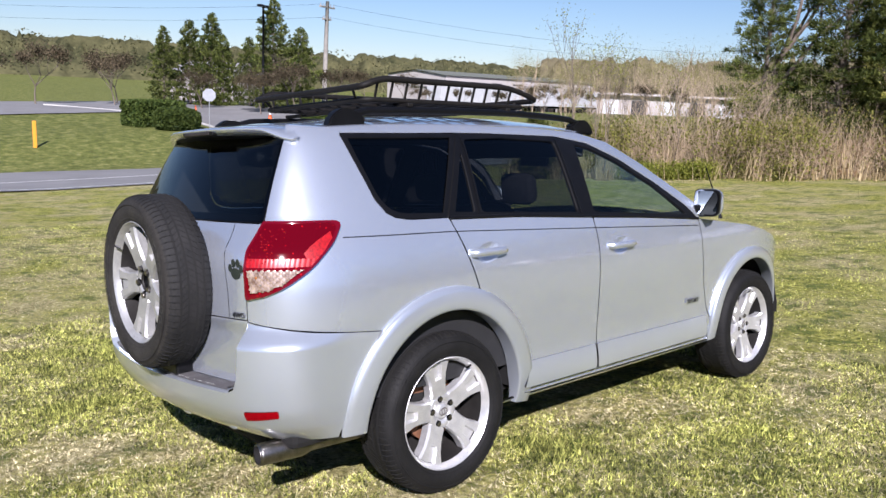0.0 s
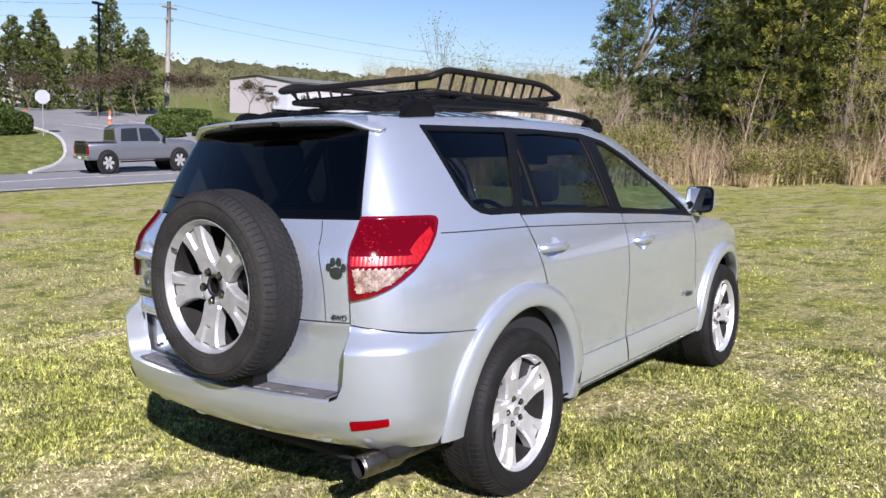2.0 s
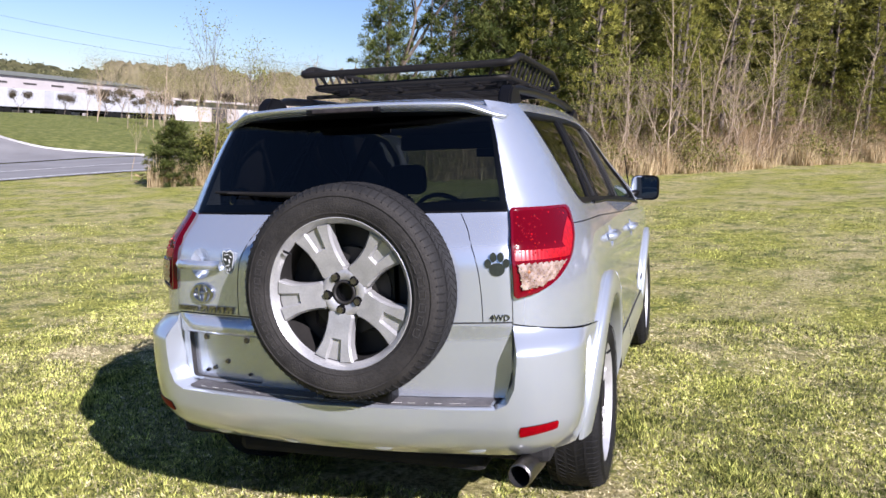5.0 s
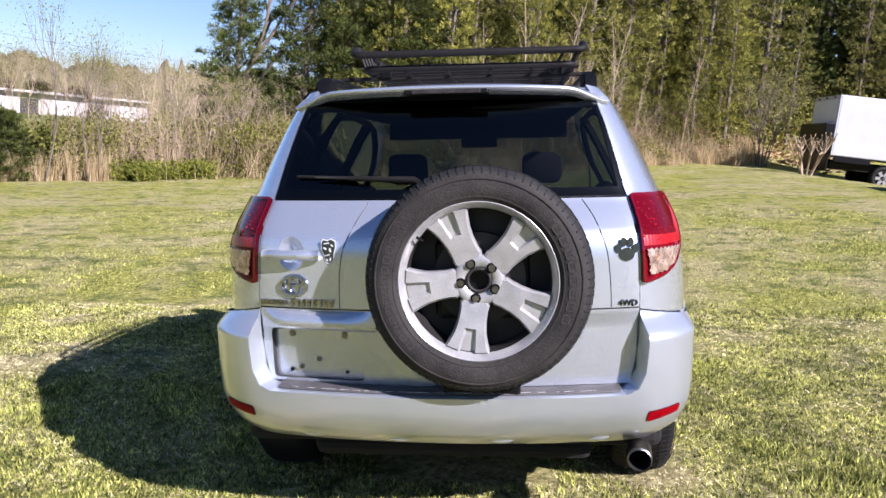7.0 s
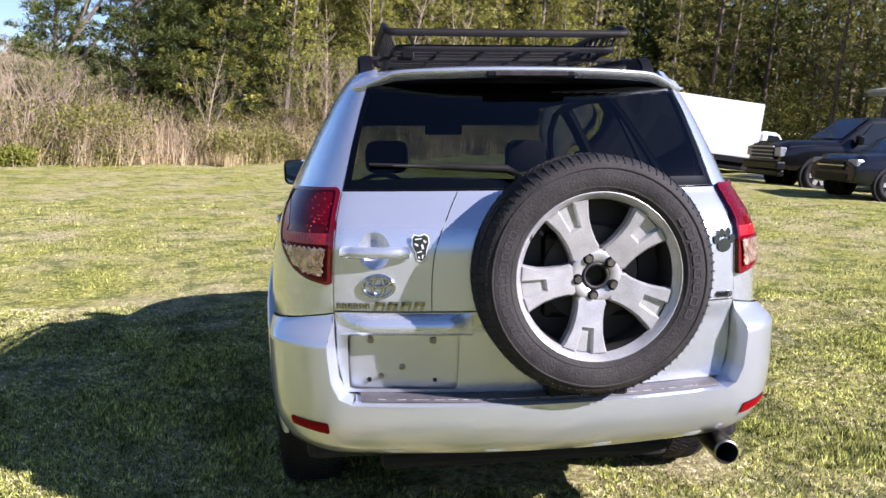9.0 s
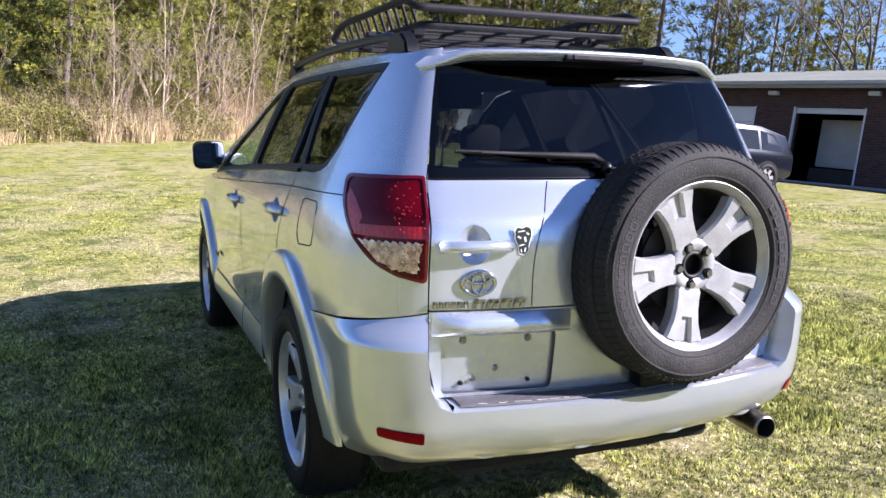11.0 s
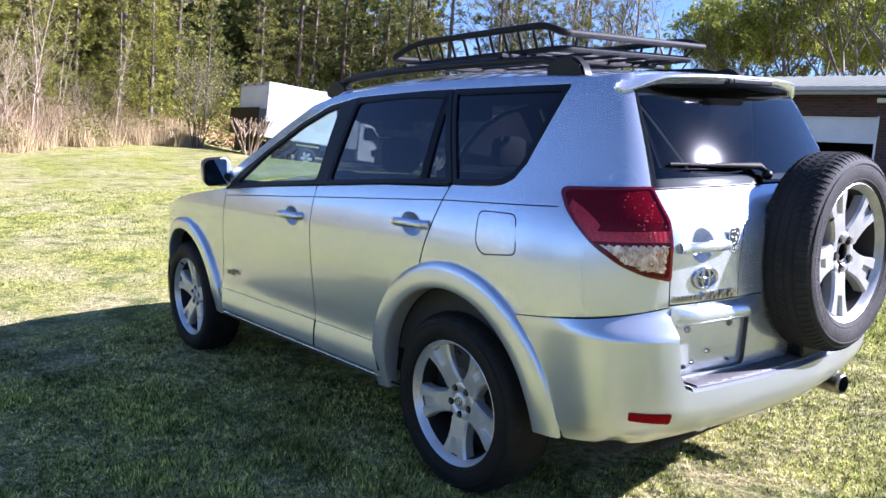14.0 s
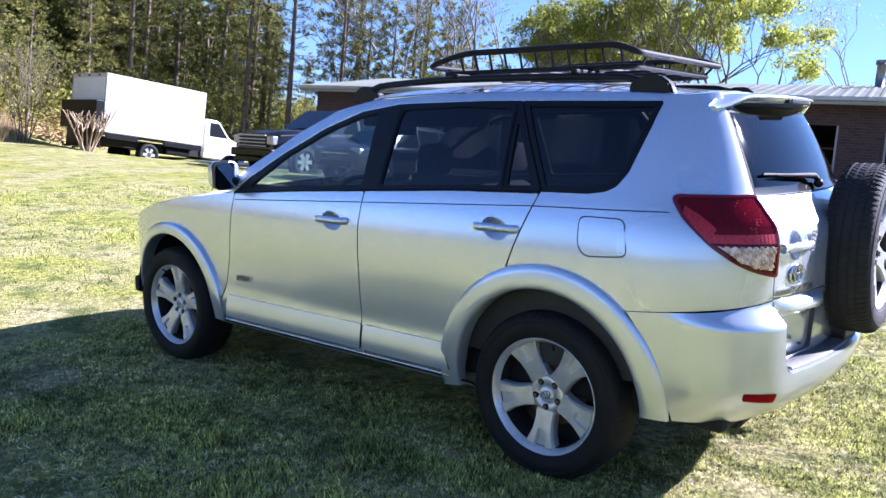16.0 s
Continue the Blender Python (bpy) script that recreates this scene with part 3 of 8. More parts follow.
def conifer(seed, h, base, r, gap, arms, density, size, leaf, bark, low=0.0, high=0.7, shape=0.8, lean=0.02, girth=1.0, per=11, dead=0, broad_=0.15):
    """A conifer: whorls of limbs up a tapered trunk, each limb with twigs that carry needle sprays."""
    g = np.random.default_rng(seed)
    bm = bmesh.new()
    k = 9
    pts = np.array([(lean * h * (i / k) ** 2 * math.cos(seed), lean * h * (i / k) ** 2 * math.sin(seed), h * i / k) for i in range(k + 1)])
    tr = (0.011 * h + 0.02) * girth
    tube(bm, [tuple(p) for p in pts], tr, 8, radii=[tr * (1 - 0.92 * i / k) + 0.008 for i in range(k + 1)])

    def limb(z, a, ln, el):
        d = np.array([math.cos(a), math.sin(a), el])
        d /= np.linalg.norm(d)
        p0 = np.array([np.interp(z, pts[:, 2], pts[:, 0]), np.interp(z, pts[:, 2], pts[:, 1]), z])
        sag = np.array([0, 0, -0.10 * ln])
        if ln > 0.3:
            tube(bm, [tuple(p0), tuple(p0 + d * ln * 0.5 + sag * 0.2 + g.normal(size=3) * 0.04 * ln), tuple(p0 + d * ln * 0.95 + sag)], 0.02, 3, cap=False, radii=[0.008 + 0.010 * ln, 0.007, 0.003])
        return p0, d, sag
    C, D = [], []
    for i in range(dead):
        limb(base * (0.25 + 0.8 * g.random()), g.random() * 6.283, 0.3 + 0.9 * g.random(), 0.1 + 0.3 * g.normal())
    z = base
    while z < h * 0.985:
        t = (z - base) / (h - base)
        a0 = g.random() * 6.283
        n = max(3, int(round(arms * (1 - 0.35 * t) + g.normal() * 0.7)))
        for j in range(n):
            ln = (r * (1 - t) ** shape * (0.55 + 0.45 * min(1, t / 0.2)) + 0.10) * (0.55 + 0.6 * g.random())
            p0, d, sag = limb(z + g.normal() * gap * 0.2, a0 + 6.283 * j / n + 0.3 * g.normal(), ln, low + (high - low) * t + 0.12 * g.normal())
            m = max(2, int(density * ln / size))
            s_ = 0.22 + 0.80 * g.random(m) ** 0.75
            side_ = np.cross(d, (0, 0, 1.0))
            off = g.normal(size=m) * 0.20 * ln * (1.15 - 0.6 * s_)
            C.append(p0 + d * (ln * s_)[:, None] + sag * (s_ ** 2)[:, None] + side_ * off[:, None] + g.normal(size=(m, 3)) * 0.03)
            D.append(d * 0.9 + side_ * np.sign(off)[:, None] * 0.5 + np.array([0, 0, 0.25]))
        z += gap * (0.7 + 0.6 * g.random()) * (1 - 0.45 * t)
    C.append(np.array([tuple(pts[-1])]))
    D.append(np.array([(0, 0, 1.0)]))
    P, F = tufts(np.concatenate(C), np.concatenate(D), per, size, size * broad_, g)
    me = bpy.data.meshes.new("trunk")
    bm.to_mesh(me)
    bm.free()
    me.materials.append(bark)
    me.shade_smooth()
    return me, raw_mesh("crown", P, F, leaf)


def broad(seed, h, spread, levels, leaf_n, size, leaf, bark, stems=1, thin=1.0, bare_tip=0.5):
    """Trunk and limbs of a broad-leaved tree by forking, with leaves at its tips."""
    g = np.random.default_rng(seed)
    bm = bmesh.new()
    tips = []

    def grow(p, d, ln, rad, lv):
        n = 3 if lv > 1 else 2
        pts, q = [Vector(p)], Vector(p)
        dd = Vector(d)
        for i in range(n):
            dd = (dd + Vector(g.normal(size=3)) * 0.10 + Vector((0, 0, 0.05))).normalized()
            q = q + dd * ln / n
            pts.append(q.copy())
        tube(bm, pts, rad, 6 if lv > 1 else 3, cap=False, radii=[rad * (1 - 0.45 * i / n) for i in range(n + 1)])
        if lv == 0:
            tips.append((q, ln))
            return
        for j in range(2 + (g.random() < 0.55) + (lv == levels)):
            a = g.random() * 6.283
            s = Vector((math.cos(a), math.sin(a), 0.1 + 0.3 * g.random())) * spread
            at_ = pts[-1] if j < 2 else pts[-1 - int(g.random() * 2)]
            grow(at_, (dd + s).normalized(), ln * (0.62 + 0.2 * g.random()), rad * 0.56, lv - 1)
    for s in range(stems):
        a = 6.283 * s / stems
        tilt = 0.0 if stems == 1 else 0.28
        grow((0.12 * math.cos(a) * (stems > 1), 0.12 * math.sin(a) * (stems > 1), -0.1), Vector((tilt * math.cos(a), tilt * math.sin(a), 1)).normalized(), h * 0.34, 0.016 * h * thin / stems ** 0.5, levels)
    me = bpy.data.meshes.new("trunk")
    bm.to_mesh(me)
    bm.free()
    me.materials.append(bark)
    me.shade_smooth()
    if not leaf_n:
        return me, None
    T = np.array([tuple(t[0]) for t in tips])
    L = np.array([t[1] for t in tips])
    pick = g.integers(0, len(T), leaf_n)
    c = T[pick] + g.normal(size=(leaf_n, 3)) * (L[pick] * bare_tip)[:, None]
    u = rand_dirs(leaf_n, g)
    v = np.cross(u, rand_dirs(leaf_n, g))
    v /= np.linalg.norm(v, axis=1)[:, None] + 1e-9
    sz = size * (0.5 + g.random(leaf_n))
    P, F = blades(c, u * sz[:, None], v * (sz * 1.9)[:, None])
    return me, raw_mesh("crown", P, F, leaf)


def plant(name, meshes, x, y, scale, turn, label, category, group="", z=None, sink=0.1):
    ob = new(name, meshes[0])
    zz = float(land(x, y)) if z is None else z
    ob.matrix_world = Matrix.Translation((x, y, zz - sink)) @ pose(0, 0, 0, 0, 0, turn) @ Matrix.Diagonal((scale, scale, scale, 1))
    if meshes[1] is not None:
        c = new("crown", meshes[1])
        c.parent = ob
    tagged(ob, label, category, group)
    return ob


PINES = [conifer(11 + i, 11.0, 0.5 + 0.5 * i, 2.4, 0.52, 6, 1.35, 0.23, NEEDLE, BARK, -0.10, 0.8, 0.70, per=11, dead=6, broad_=0.085) for i in range(3)]
YOUNG = [conifer(31 + i, 7.0, 0.25, 1.7, 0.42, 6, 1.7, 0.19, NEEDLE_Y, BARK, 0.15, 0.9, 0.8, 0.03, per=13, broad_=0.065) for i in range(3)]
TALL = [conifer(51 + i, 13.0, 2.6 + 0.9 * i, 2.3, 0.66, 5, 1.2, 0.26, NEEDLE, BARK_RED, -0.05, 0.6, 0.6, per=10, dead=14, broad_=0.095) for i in range(3)]
CEDARS = [conifer(71 + i, 8.0, 0.15, 1.85, 0.25, 9, 1.9, 0.18, CEDAR, BARK, 0.15, 0.9, 0.8, 0.0, per=12, broad_=0.07) for i in range(2)]
BACKROW = [conifer(61 + i, 11.5, 0.3, 2.6, 1.0, 6, 1.4, 0.50, CEDAR, BARK, -0.05, 0.7, 0.6, per=6, broad_=0.20) for i in range(2)]
SAPLING = mat("sapling_bark", (0.24, 0.18, 0.12), 0.9, 0, 0.3, 8, color2=(0.50, 0.39, 0.27))
BARE = [sapling(91 + i, 6.0, 0.5 + 0.5 * (i % 3), 1.0, 20 + 5 * i, 12, 0.028, LEAF, SAPLING, 1.0, 0.4, 0.12, 0.22) for i in range(3)] + [broad(97 + i, 5.0, 0.36, 4, 420, 0.03, LEAF, SAPLING, 1 + i, 0.30, 0.6) for i in range(3)]
LEAFY = [broad(111 + i, 10.5, 0.72, 5, 11000, 0.062, LEAF, BARK, 1, 1.0, 0.30) for i in range(2)]
GREYTREE = [broad(131, 11.0, 0.55, 5, 1500, 0.035, LEAF, BARK_PALE, 1, 0.8, 0.6), broad(132, 10.5, 0.6, 5, 0, 0.06, LEAF, BARK, 1, 0.9, 0.6)]
SMALLTREE = [broad(151 + i, 4.2, 0.8, 4, 2600, 0.05, leafmat("bud_leaves", (0.045, 0.038, 0.022), (0.13, 0.10, 0.06), 0.8, 0.2), BARK, 1, 1.0, 0.5) for i in range(2)]


def edge_y(x):
    """Where the lawn meets the brush."""
    return float(np.interp(x, [-14.0, -8.4, -3.0, 1.1, 5.0, 9.0, 30], [16.0, 18.6, 21.0, 22.6, 26.2, 27.6, 29.5]))


g2 = np.random.default_rng(5)
# the wood behind the brush: young pines in front, taller ones behind
def wood(kind, meshes, n, x0, x1, d0, d1, smin, smax, label, category, gap, group):
    got, tries = [], 0
    while len(got) < n and tries < 4000:
        tries += 1
        x = x0 + (x1 - x0) * g2.random()
        y = edge_y(x) + d0 + (d1 - d0) * g2.random()
        if all((x - a) ** 2 + (y - b) ** 2 > gap * gap for a, b in got):
            got.append((x, y))
    for x, y in got:
        plant(kind, meshes[int(g2.integers(0, len(meshes)))], x, y, smin + (smax - smin) * g2.random(), 360 * g2.random(), label, category, group)


wood("pine_tree", YOUNG, 16, -5.5, 8.5, 2.6, 6.0, 0.6, 1.15, "young yellow-green pine at the wood's edge", "tree", 1.3, "young pines along the brush")
wood("pine_tree", PINES, 38, -6.5, 11.0, 4.5, 13.0, 0.62, 1.0, "dark green pine in the wood behind the brush", "tree", 1.35, "pines of the wood")
wood("pine_tree", TALL, 34, 7.0, 30.0, 6.0, 22.0, 0.75, 1.05, "tall slim pine with a bare trunk", "tree", 1.6, "tall pines behind the truck")
wood("pine_tree", PINES, 20, 9.0, 30.0, 3.4, 13.0, 0.45, 0.75, "bushy pine behind the truck", "tree", 1.8, "pines behind the truck")
wood("pine_tree", BACKROW, 46, -7.0, 12.0, 9.0, 22.0, 0.75, 1.1, "dark pine deep in the wood", "tree", 1.7, "pines deep in the wood")
wood("pine_tree", BACKROW, 40, 11.0, 32.0, 9.0, 26.0, 0.6, 0.95, "dark pine deep in the wood behind the truck", "tree", 2.0, "pines deep in the wood")
wood("bare_tree", BARE, 22, -11.0, 6.5, 0.8, 4.5, 0.42, 0.78, "thin pale bare sapling with first leaves", "tree", 0.7, "saplings along the brush")
wood("bare_tree", BARE, 24, -17.0, -8.5, 1.0, 12.0, 0.30, 0.7, "thin bare tree in the scrub", "tree", 1.0, "bare trees of the scrub")
wood("bare_tree", BARE, 14, -1.5, 3.4, 0.5, 2.8, 0.55, 1.0, "slim pale sapling with few leaves", "tree", 1.0, "tall saplings along the brush")
for x, y, s in ((-9.6, 23.2, 1.0), (-7.4, 23.7, 1.1), (-6.0, 24.6, 1.2), (-4.3, 24.9, 1.2), (-5.2, 26.2, 1.25)):
    plant("cedar_tree", CEDARS[int(abs(x)) % 2], x, y, s, 40 * x, "dark green cedar at the wood's edge", "tree", "cedars at the wood's edge")
for x, y, s, i, t in ((-9.2, 22.8, 0.95, 1, 30), (-5.0, 27.0, 0.9, 0, 140)):
    plant("bare_tree", GREYTREE[i], x, y, s, t, "large bare grey tree behind the cedars", "tree")
# behind the garage and the vehicles
for x, y, s, i, t in ((33.0, 12.0, 1.0, 0, 10), (36.5, 15.5, 1.05, 1, 200), (34.5, 19.0, 0.95, 0, 120), (40.0, 18.0, 1.0, 0, 250), (31.0, 16.5, 0.85, 1, 310)):
    plant("broadleaf_tree", LEAFY[i], x, y, s, t, "tall tree in fresh green spring leaf", "tree", "leafy trees behind the garage")
for x, y, s, i, t in ((27.0, 25.0, 1.0, 0, 0), (29.0, 22.5, 1.05, 1, 90), (31.5, 24.0, 1.0, 0, 200), (25.0, 27.5, 0.95, 1, 40), (33.0, 14.0, 1.1, 1, 150), (56.0, 9.0, 1.2, 0, 20), (36.0, 22.0, 1.0, 1, 10)):
    plant("bare_tree", GREYTREE[i], x, y, s, t, "tall bare grey tree", "tree", "bare trees behind the garage")
for x, y, s, i in ((21.5, 31.5, 0.95, 0), (23.2, 30.2, 1.05, 1), (25.2, 28.6, 0.9, 0), (27.0, 29.4, 1.0, 1), (29.5, 27.5, 0.95, 0), (23.8, 33.0, 1.0, 1), (31.5, 28.5, 1.0, 1), (33.5, 26.5, 0.9, 0)):
    plant("pine_tree", TALL[i], x, y, s, 77 * x, "tall slim pine behind the garage", "tree", "tall pines behind the garage")
for x, y, s, i in ((31.0, 21.0, 0.72, 0), (34.0, 17.4, 0.78, 1), (36.2, 14.6, 0.70, 0), (38.5, 21.0, 0.85, 1)):
    plant("broadleaf_tree", LEAFY[i], x, y, s, 31 * x, "spreading tree in fresh green leaf", "tree", "leafy trees behind the garage")
for x, y, s, i in ((25.5, 27.0, 0.85, 0), (27.5, 25.4, 0.8, 1), (29.5, 29.0, 0.95, 2), (30.5, 26.0, 0.85, 0), (27.0, 30.5, 1.0, 1), (33.0, 27.5, 0.9, 2)):
    plant("pine_tree", PINES[i], x, y, s, 53 * x, "dark green pine beyond the garage's end", "tree", "pines beyond the garage")
plant("broadleaf_tree", LEAFY[1], 58.0, 8.0, 0.75, 0, "round green tree beyond the garage", "tree")
# the small many-stemmed trees by the truck
def pruned(seed, h, stems):
    """Pale stems that fan out from one foot, cut back hard, with knobbed ends."""
    g = np.random.default_rng(seed)
    bm = bmesh.new()
    for i in range(stems):
        a = 6.283 * i / stems + 0.3 * g.normal()
        lean_ = 0.20 + 0.25 * g.random()
        p0 = Vector((0.10 * math.cos(a), 0.10 * math.sin(a), -0.1))
        p1 = p0 + Vector((lean_ * math.cos(a), lean_ * math.sin(a), 1.0)) * h * (0.50 + 0.15 * g.random())
        tube(bm, [p0, (p0 + p1) / 2 + Vector(g.normal(size=3)) * 0.03, p1], 0.04, 7, radii=[0.034, 0.028, 0.024])
        for j in range(6):
            b = a + 1.3 * g.normal()
            p2 = p1 + Vector((0.55 * math.cos(b), 0.55 * math.sin(b), 1.0)) * h * (0.22 + 0.2 * g.random())
            tube(bm, [p1, (p1 + p2) / 2 + Vector(g.normal(size=3)) * 0.03, p2], 0.03, 6, radii=[0.022, 0.017, 0.015])
            bmesh.ops.create_icosphere(bm, subdivisions=1, radius=0.024, matrix=Matrix.Translation(p2))
    me = bpy.data.meshes.new("trunk")
    bm.to_mesh(me)
    bm.free()
    me.materials.append(MYRTLE_BARK)
    me.shade_smooth()
    return me, None


MYRTLE_BARK = mat("smooth_pale_bark", (0.24, 0.175, 0.11), 0.85, 0, 0.25, 8, color2=(0.42, 0.32, 0.22))
MYRTLE = pruned(171, 1.70, 10)
plant("crape_myrtle", MYRTLE, 9.34, 23.45, 0.92, 0, "hard-pruned bare crape myrtle with pale stems", "shrub")
STEMMY = broad(172, 4.0, 0.42, 3, 1300, 0.022, SHRUB, BARK, 8, 1.0)
plant("small_tree", STEMMY, 8.9, 27.0, 1.05, 0, "small many-stemmed tree just coming into leaf", "tree")

# the scrub towards the road: a cedar bush, dark young trees and pale bare tangles
BUSH = conifer(83, 1.85, 0.02, 0.80, 0.13, 10, 3.2, 0.11, CEDAR, BARK, 0.1, 0.9, 0.55, 0.0, per=12, broad_=0.07)
plant("cedar_bush", BUSH, -13.2, 16.3, 1.0, 20, "dark green young cedar bush at the end of the scrub", "bush")
plant("cedar_bush", BUSH, -12.6, 17.0, 0.75, 140, "low green young cedar bush in the scrub", "bush")
LANKY = [broad(201 + i, 5.2, 0.24, 4, 380, 0.020, LEAF, BARK, 1, 0.36, 0.30) for i in range(2)]
for x, y, s, t in ((-12.1, 16.3, 0.98, 0), (-11.3, 16.9, 0.85, 130), (-10.9, 17.0, 0.72, 250), (-11.7, 18.4, 0.75, 60), (-9.9, 18.8, 0.7, 310)):
    plant("young_tree", LANKY[int(t) % 2], x, y, s, t, "lanky dark young tree just coming into leaf", "tree", "young trees of the scrub")
TANGLE = [broad(211 + i, 4.0, 0.85, 5, 0, 0.03, LEAF, SAPLING, 2, 0.75, 0.5) for i in range(2)]
for x, y, s, t in ((-10.1, 20.2, 1.0, 0), (-9.2, 19.8, 0.85, 90), (-11.2, 20.6, 0.9, 200), (-8.2, 20.6, 0.8, 300), (-12.4, 19.4, 0.75, 40), (0.2, 23.9, 0.85, 10), (1.4, 24.4, 0.95, 130), (2.3, 25.2, 0.8, 250)):
    plant("bare_shrub", TANGLE[int(t) % 2], x, y, s, t, "pale grey bare tangle of branches", "shrub", "bare shrubs along the brush")

# ---- brush: dry reeds, twigs and low leaves, too many to count ----
def scatter(n, x0, x1, d0, d1, seed):
    g = np.random.default_rng(seed)
    x = x0 + (x1 - x0) * g.random(n)
    e = np.interp(x, [-14.0, -8.4, -3.0, 1.1, 5.0, 9.0, 30], [16.0, 18.6, 21.0, 22.6, 26.2, 27.6, 29.5])
    y = e + d0 + (d1 - d0) * g.random(n) + 0.35 * np.sin(x * 2.1) + 0.25 * np.sin(x * 5.3)
    return g, x, y, land(x, y)


g, x, y, z = scatter(70000, -13.5, 9.5, -0.3, 3.4, 1)
# thick from the middle of the edge on, one stand of them farther on, thin elsewhere
thick = (0.06 + 0.9 * np.exp(-((x + 12.1) / 0.95) ** 2) * (np.sin(x * 9.0 + y) > -0.2)) * (x > -13.7) + 0.8 * np.exp(-((x + 4.1) / 0.5) ** 2) + 0.75 * smooth01((x + 2.2) / 1.2) * (0.55 + 0.45 * np.sin(x * 2.3 + 0.6 * y))
keep = g.random(len(x)) < thick
x, y, z = x[keep], y[keep], z[keep]
n = len(x)
hgt = (0.40 + 0.85 * g.random(n)) * (0.42 + 0.62 * np.sin(x * 1.9 + 1.6 * np.sin(x * 0.8) + y) ** 2) * (1 - 0.25 * smooth01((x + 2) / 3))
lean = g.normal(size=(n, 2)) * 0.18
C = np.stack([x, y, z - 0.05], 1)
a = g.random(n) * 6.283
U = np.stack([np.cos(a), np.sin(a), np.zeros(n)], 1) * 0.014
V = np.stack([lean[:, 0] * hgt, lean[:, 1] * hgt, hgt], 1)
P, F = blades(C, U, V)
ob = new("dry_reeds", raw_mesh("dry_reeds", P, F, REED))
tagged(ob, "tan dry reeds along the edge of the lawn", "reeds", kind="stuff")

g, x, y, z = scatter(26000, -13.6, 6.0, 0.3, 6.5, 2)
scrub = smooth01((-5.0 - x) / 2.0)
keept = g.random(len(x)) < 0.5 + 0.5 * scrub
x, y, z, scrub = x[keept], y[keept], z[keept], scrub[keept]
n = len(x)
hgt = (0.3 + 1.3 * g.random(n) ** 2.2) * (1 + 0.45 * scrub)
C = np.stack([x, y, z], 1)
a = g.random(n) * 6.283
U = np.stack([np.cos(a), np.sin(a), np.zeros(n)], 1) * 0.010
slant = (0.7 - 0.42 * scrub) * hgt
V = np.stack([g.normal(size=n) * slant, g.normal(size=n) * slant, hgt], 1)
P, F = blades(C, U, V)
ob = new("brush_twigs", raw_mesh("brush_twigs", P, F, TWIG))
tagged(ob, "brown tangled twigs of the brush", "brush", kind="stuff")

g, x, y, z = scatter(4200, -13.6, 9.0, -0.1, 6.0, 3)
keepb = np.sin(x * 1.4) + np.sin(y * 1.1 + x) + 0.9 * g.normal(size=len(x)) > -0.5 + 2.0 * smooth01((x + 2) / 3)
x, y, z = x[keepb], y[keepb], z[keepb]
m = len(x)
per = 40
rise = 0.10 + (0.75 + 0.75 * smooth01((-5.0 - x) / 2.0)) * g.random(m) ** 1.5
cen = np.stack([x, y, z + rise], 1)
C = np.repeat(cen, per, 0) + g.normal(size=(m * per, 3)) * np.array([0.20, 0.20, 0.17])
C[:, 2] = np.maximum(C[:, 2], np.repeat(z, per) + 0.03)
u = rand_dirs(m * per, g)
v = np.cross(u, rand_dirs(m * per, g))
v /= np.linalg.norm(v, axis=1)[:, None] + 1e-9
sz = 0.016 + 0.024 * g.random(m * per)
P, F = quads(C, u * sz[:, None], v * (sz * 0.6)[:, None])
ob = new("brush_leaves", raw_mesh("brush_leaves", P, F, SHRUB))
tagged(ob, "yellow-green leaves of the low brush", "brush", kind="stuff")

# bright low brambles at the foot of the scrub
g, x, y, z = scatter(420, -11.3, -8.6, -0.2, 0.8, 9)
m = len(x)
per = 40
C = np.repeat(np.stack([x, y, z + 0.06 + 0.34 * g.random(m)], 1), per, 0) + g.normal(size=(m * per, 3)) * np.array([0.13, 0.13, 0.09])
C[:, 2] = np.maximum(C[:, 2], np.repeat(z, per) + 0.03)
u = rand_dirs(m * per, g)
v = np.cross(u, rand_dirs(m * per, g))
v /= np.linalg.norm(v, axis=1)[:, None] + 1e-9
sz = 0.016 + 0.020 * g.random(m * per)
P, F = quads(C, u * sz[:, None], v * (sz * 0.6)[:, None])
tagged(new("brambles", raw_mesh("brambles", P, F, LEAF)), "bright green brambles at the foot of the scrub", "brush", kind="stuff")

# low leafy growth under the trees behind the truck
g, x, y, z = scatter(1500, 8.5, 31.0, 3.0, 12.0, 8)
m = len(x)
per = 26
cen = np.stack([x, y, z + 0.15 + 1.9 * g.random(m) ** 1.8], 1)
C = np.repeat(cen, per, 0) + g.normal(size=(m * per, 3)) * np.array([0.34, 0.34, 0.30])
C[:, 2] = np.maximum(C[:, 2], np.repeat(z, per) + 0.03)
u = rand_dirs(m * per, g)
v = np.cross(u, rand_dirs(m * per, g))
v /= np.linalg.norm(v, axis=1)[:, None] + 1e-9
sz = 0.030 + 0.035 * g.random(m * per)
P, F = quads(C, u * sz[:, None], v * (sz * 0.6)[:, None])
tagged(new("undergrowth", raw_mesh("undergrowth", P, F, SHRUB)), "leafy undergrowth below the trees behind the truck", "brush", kind="stuff")

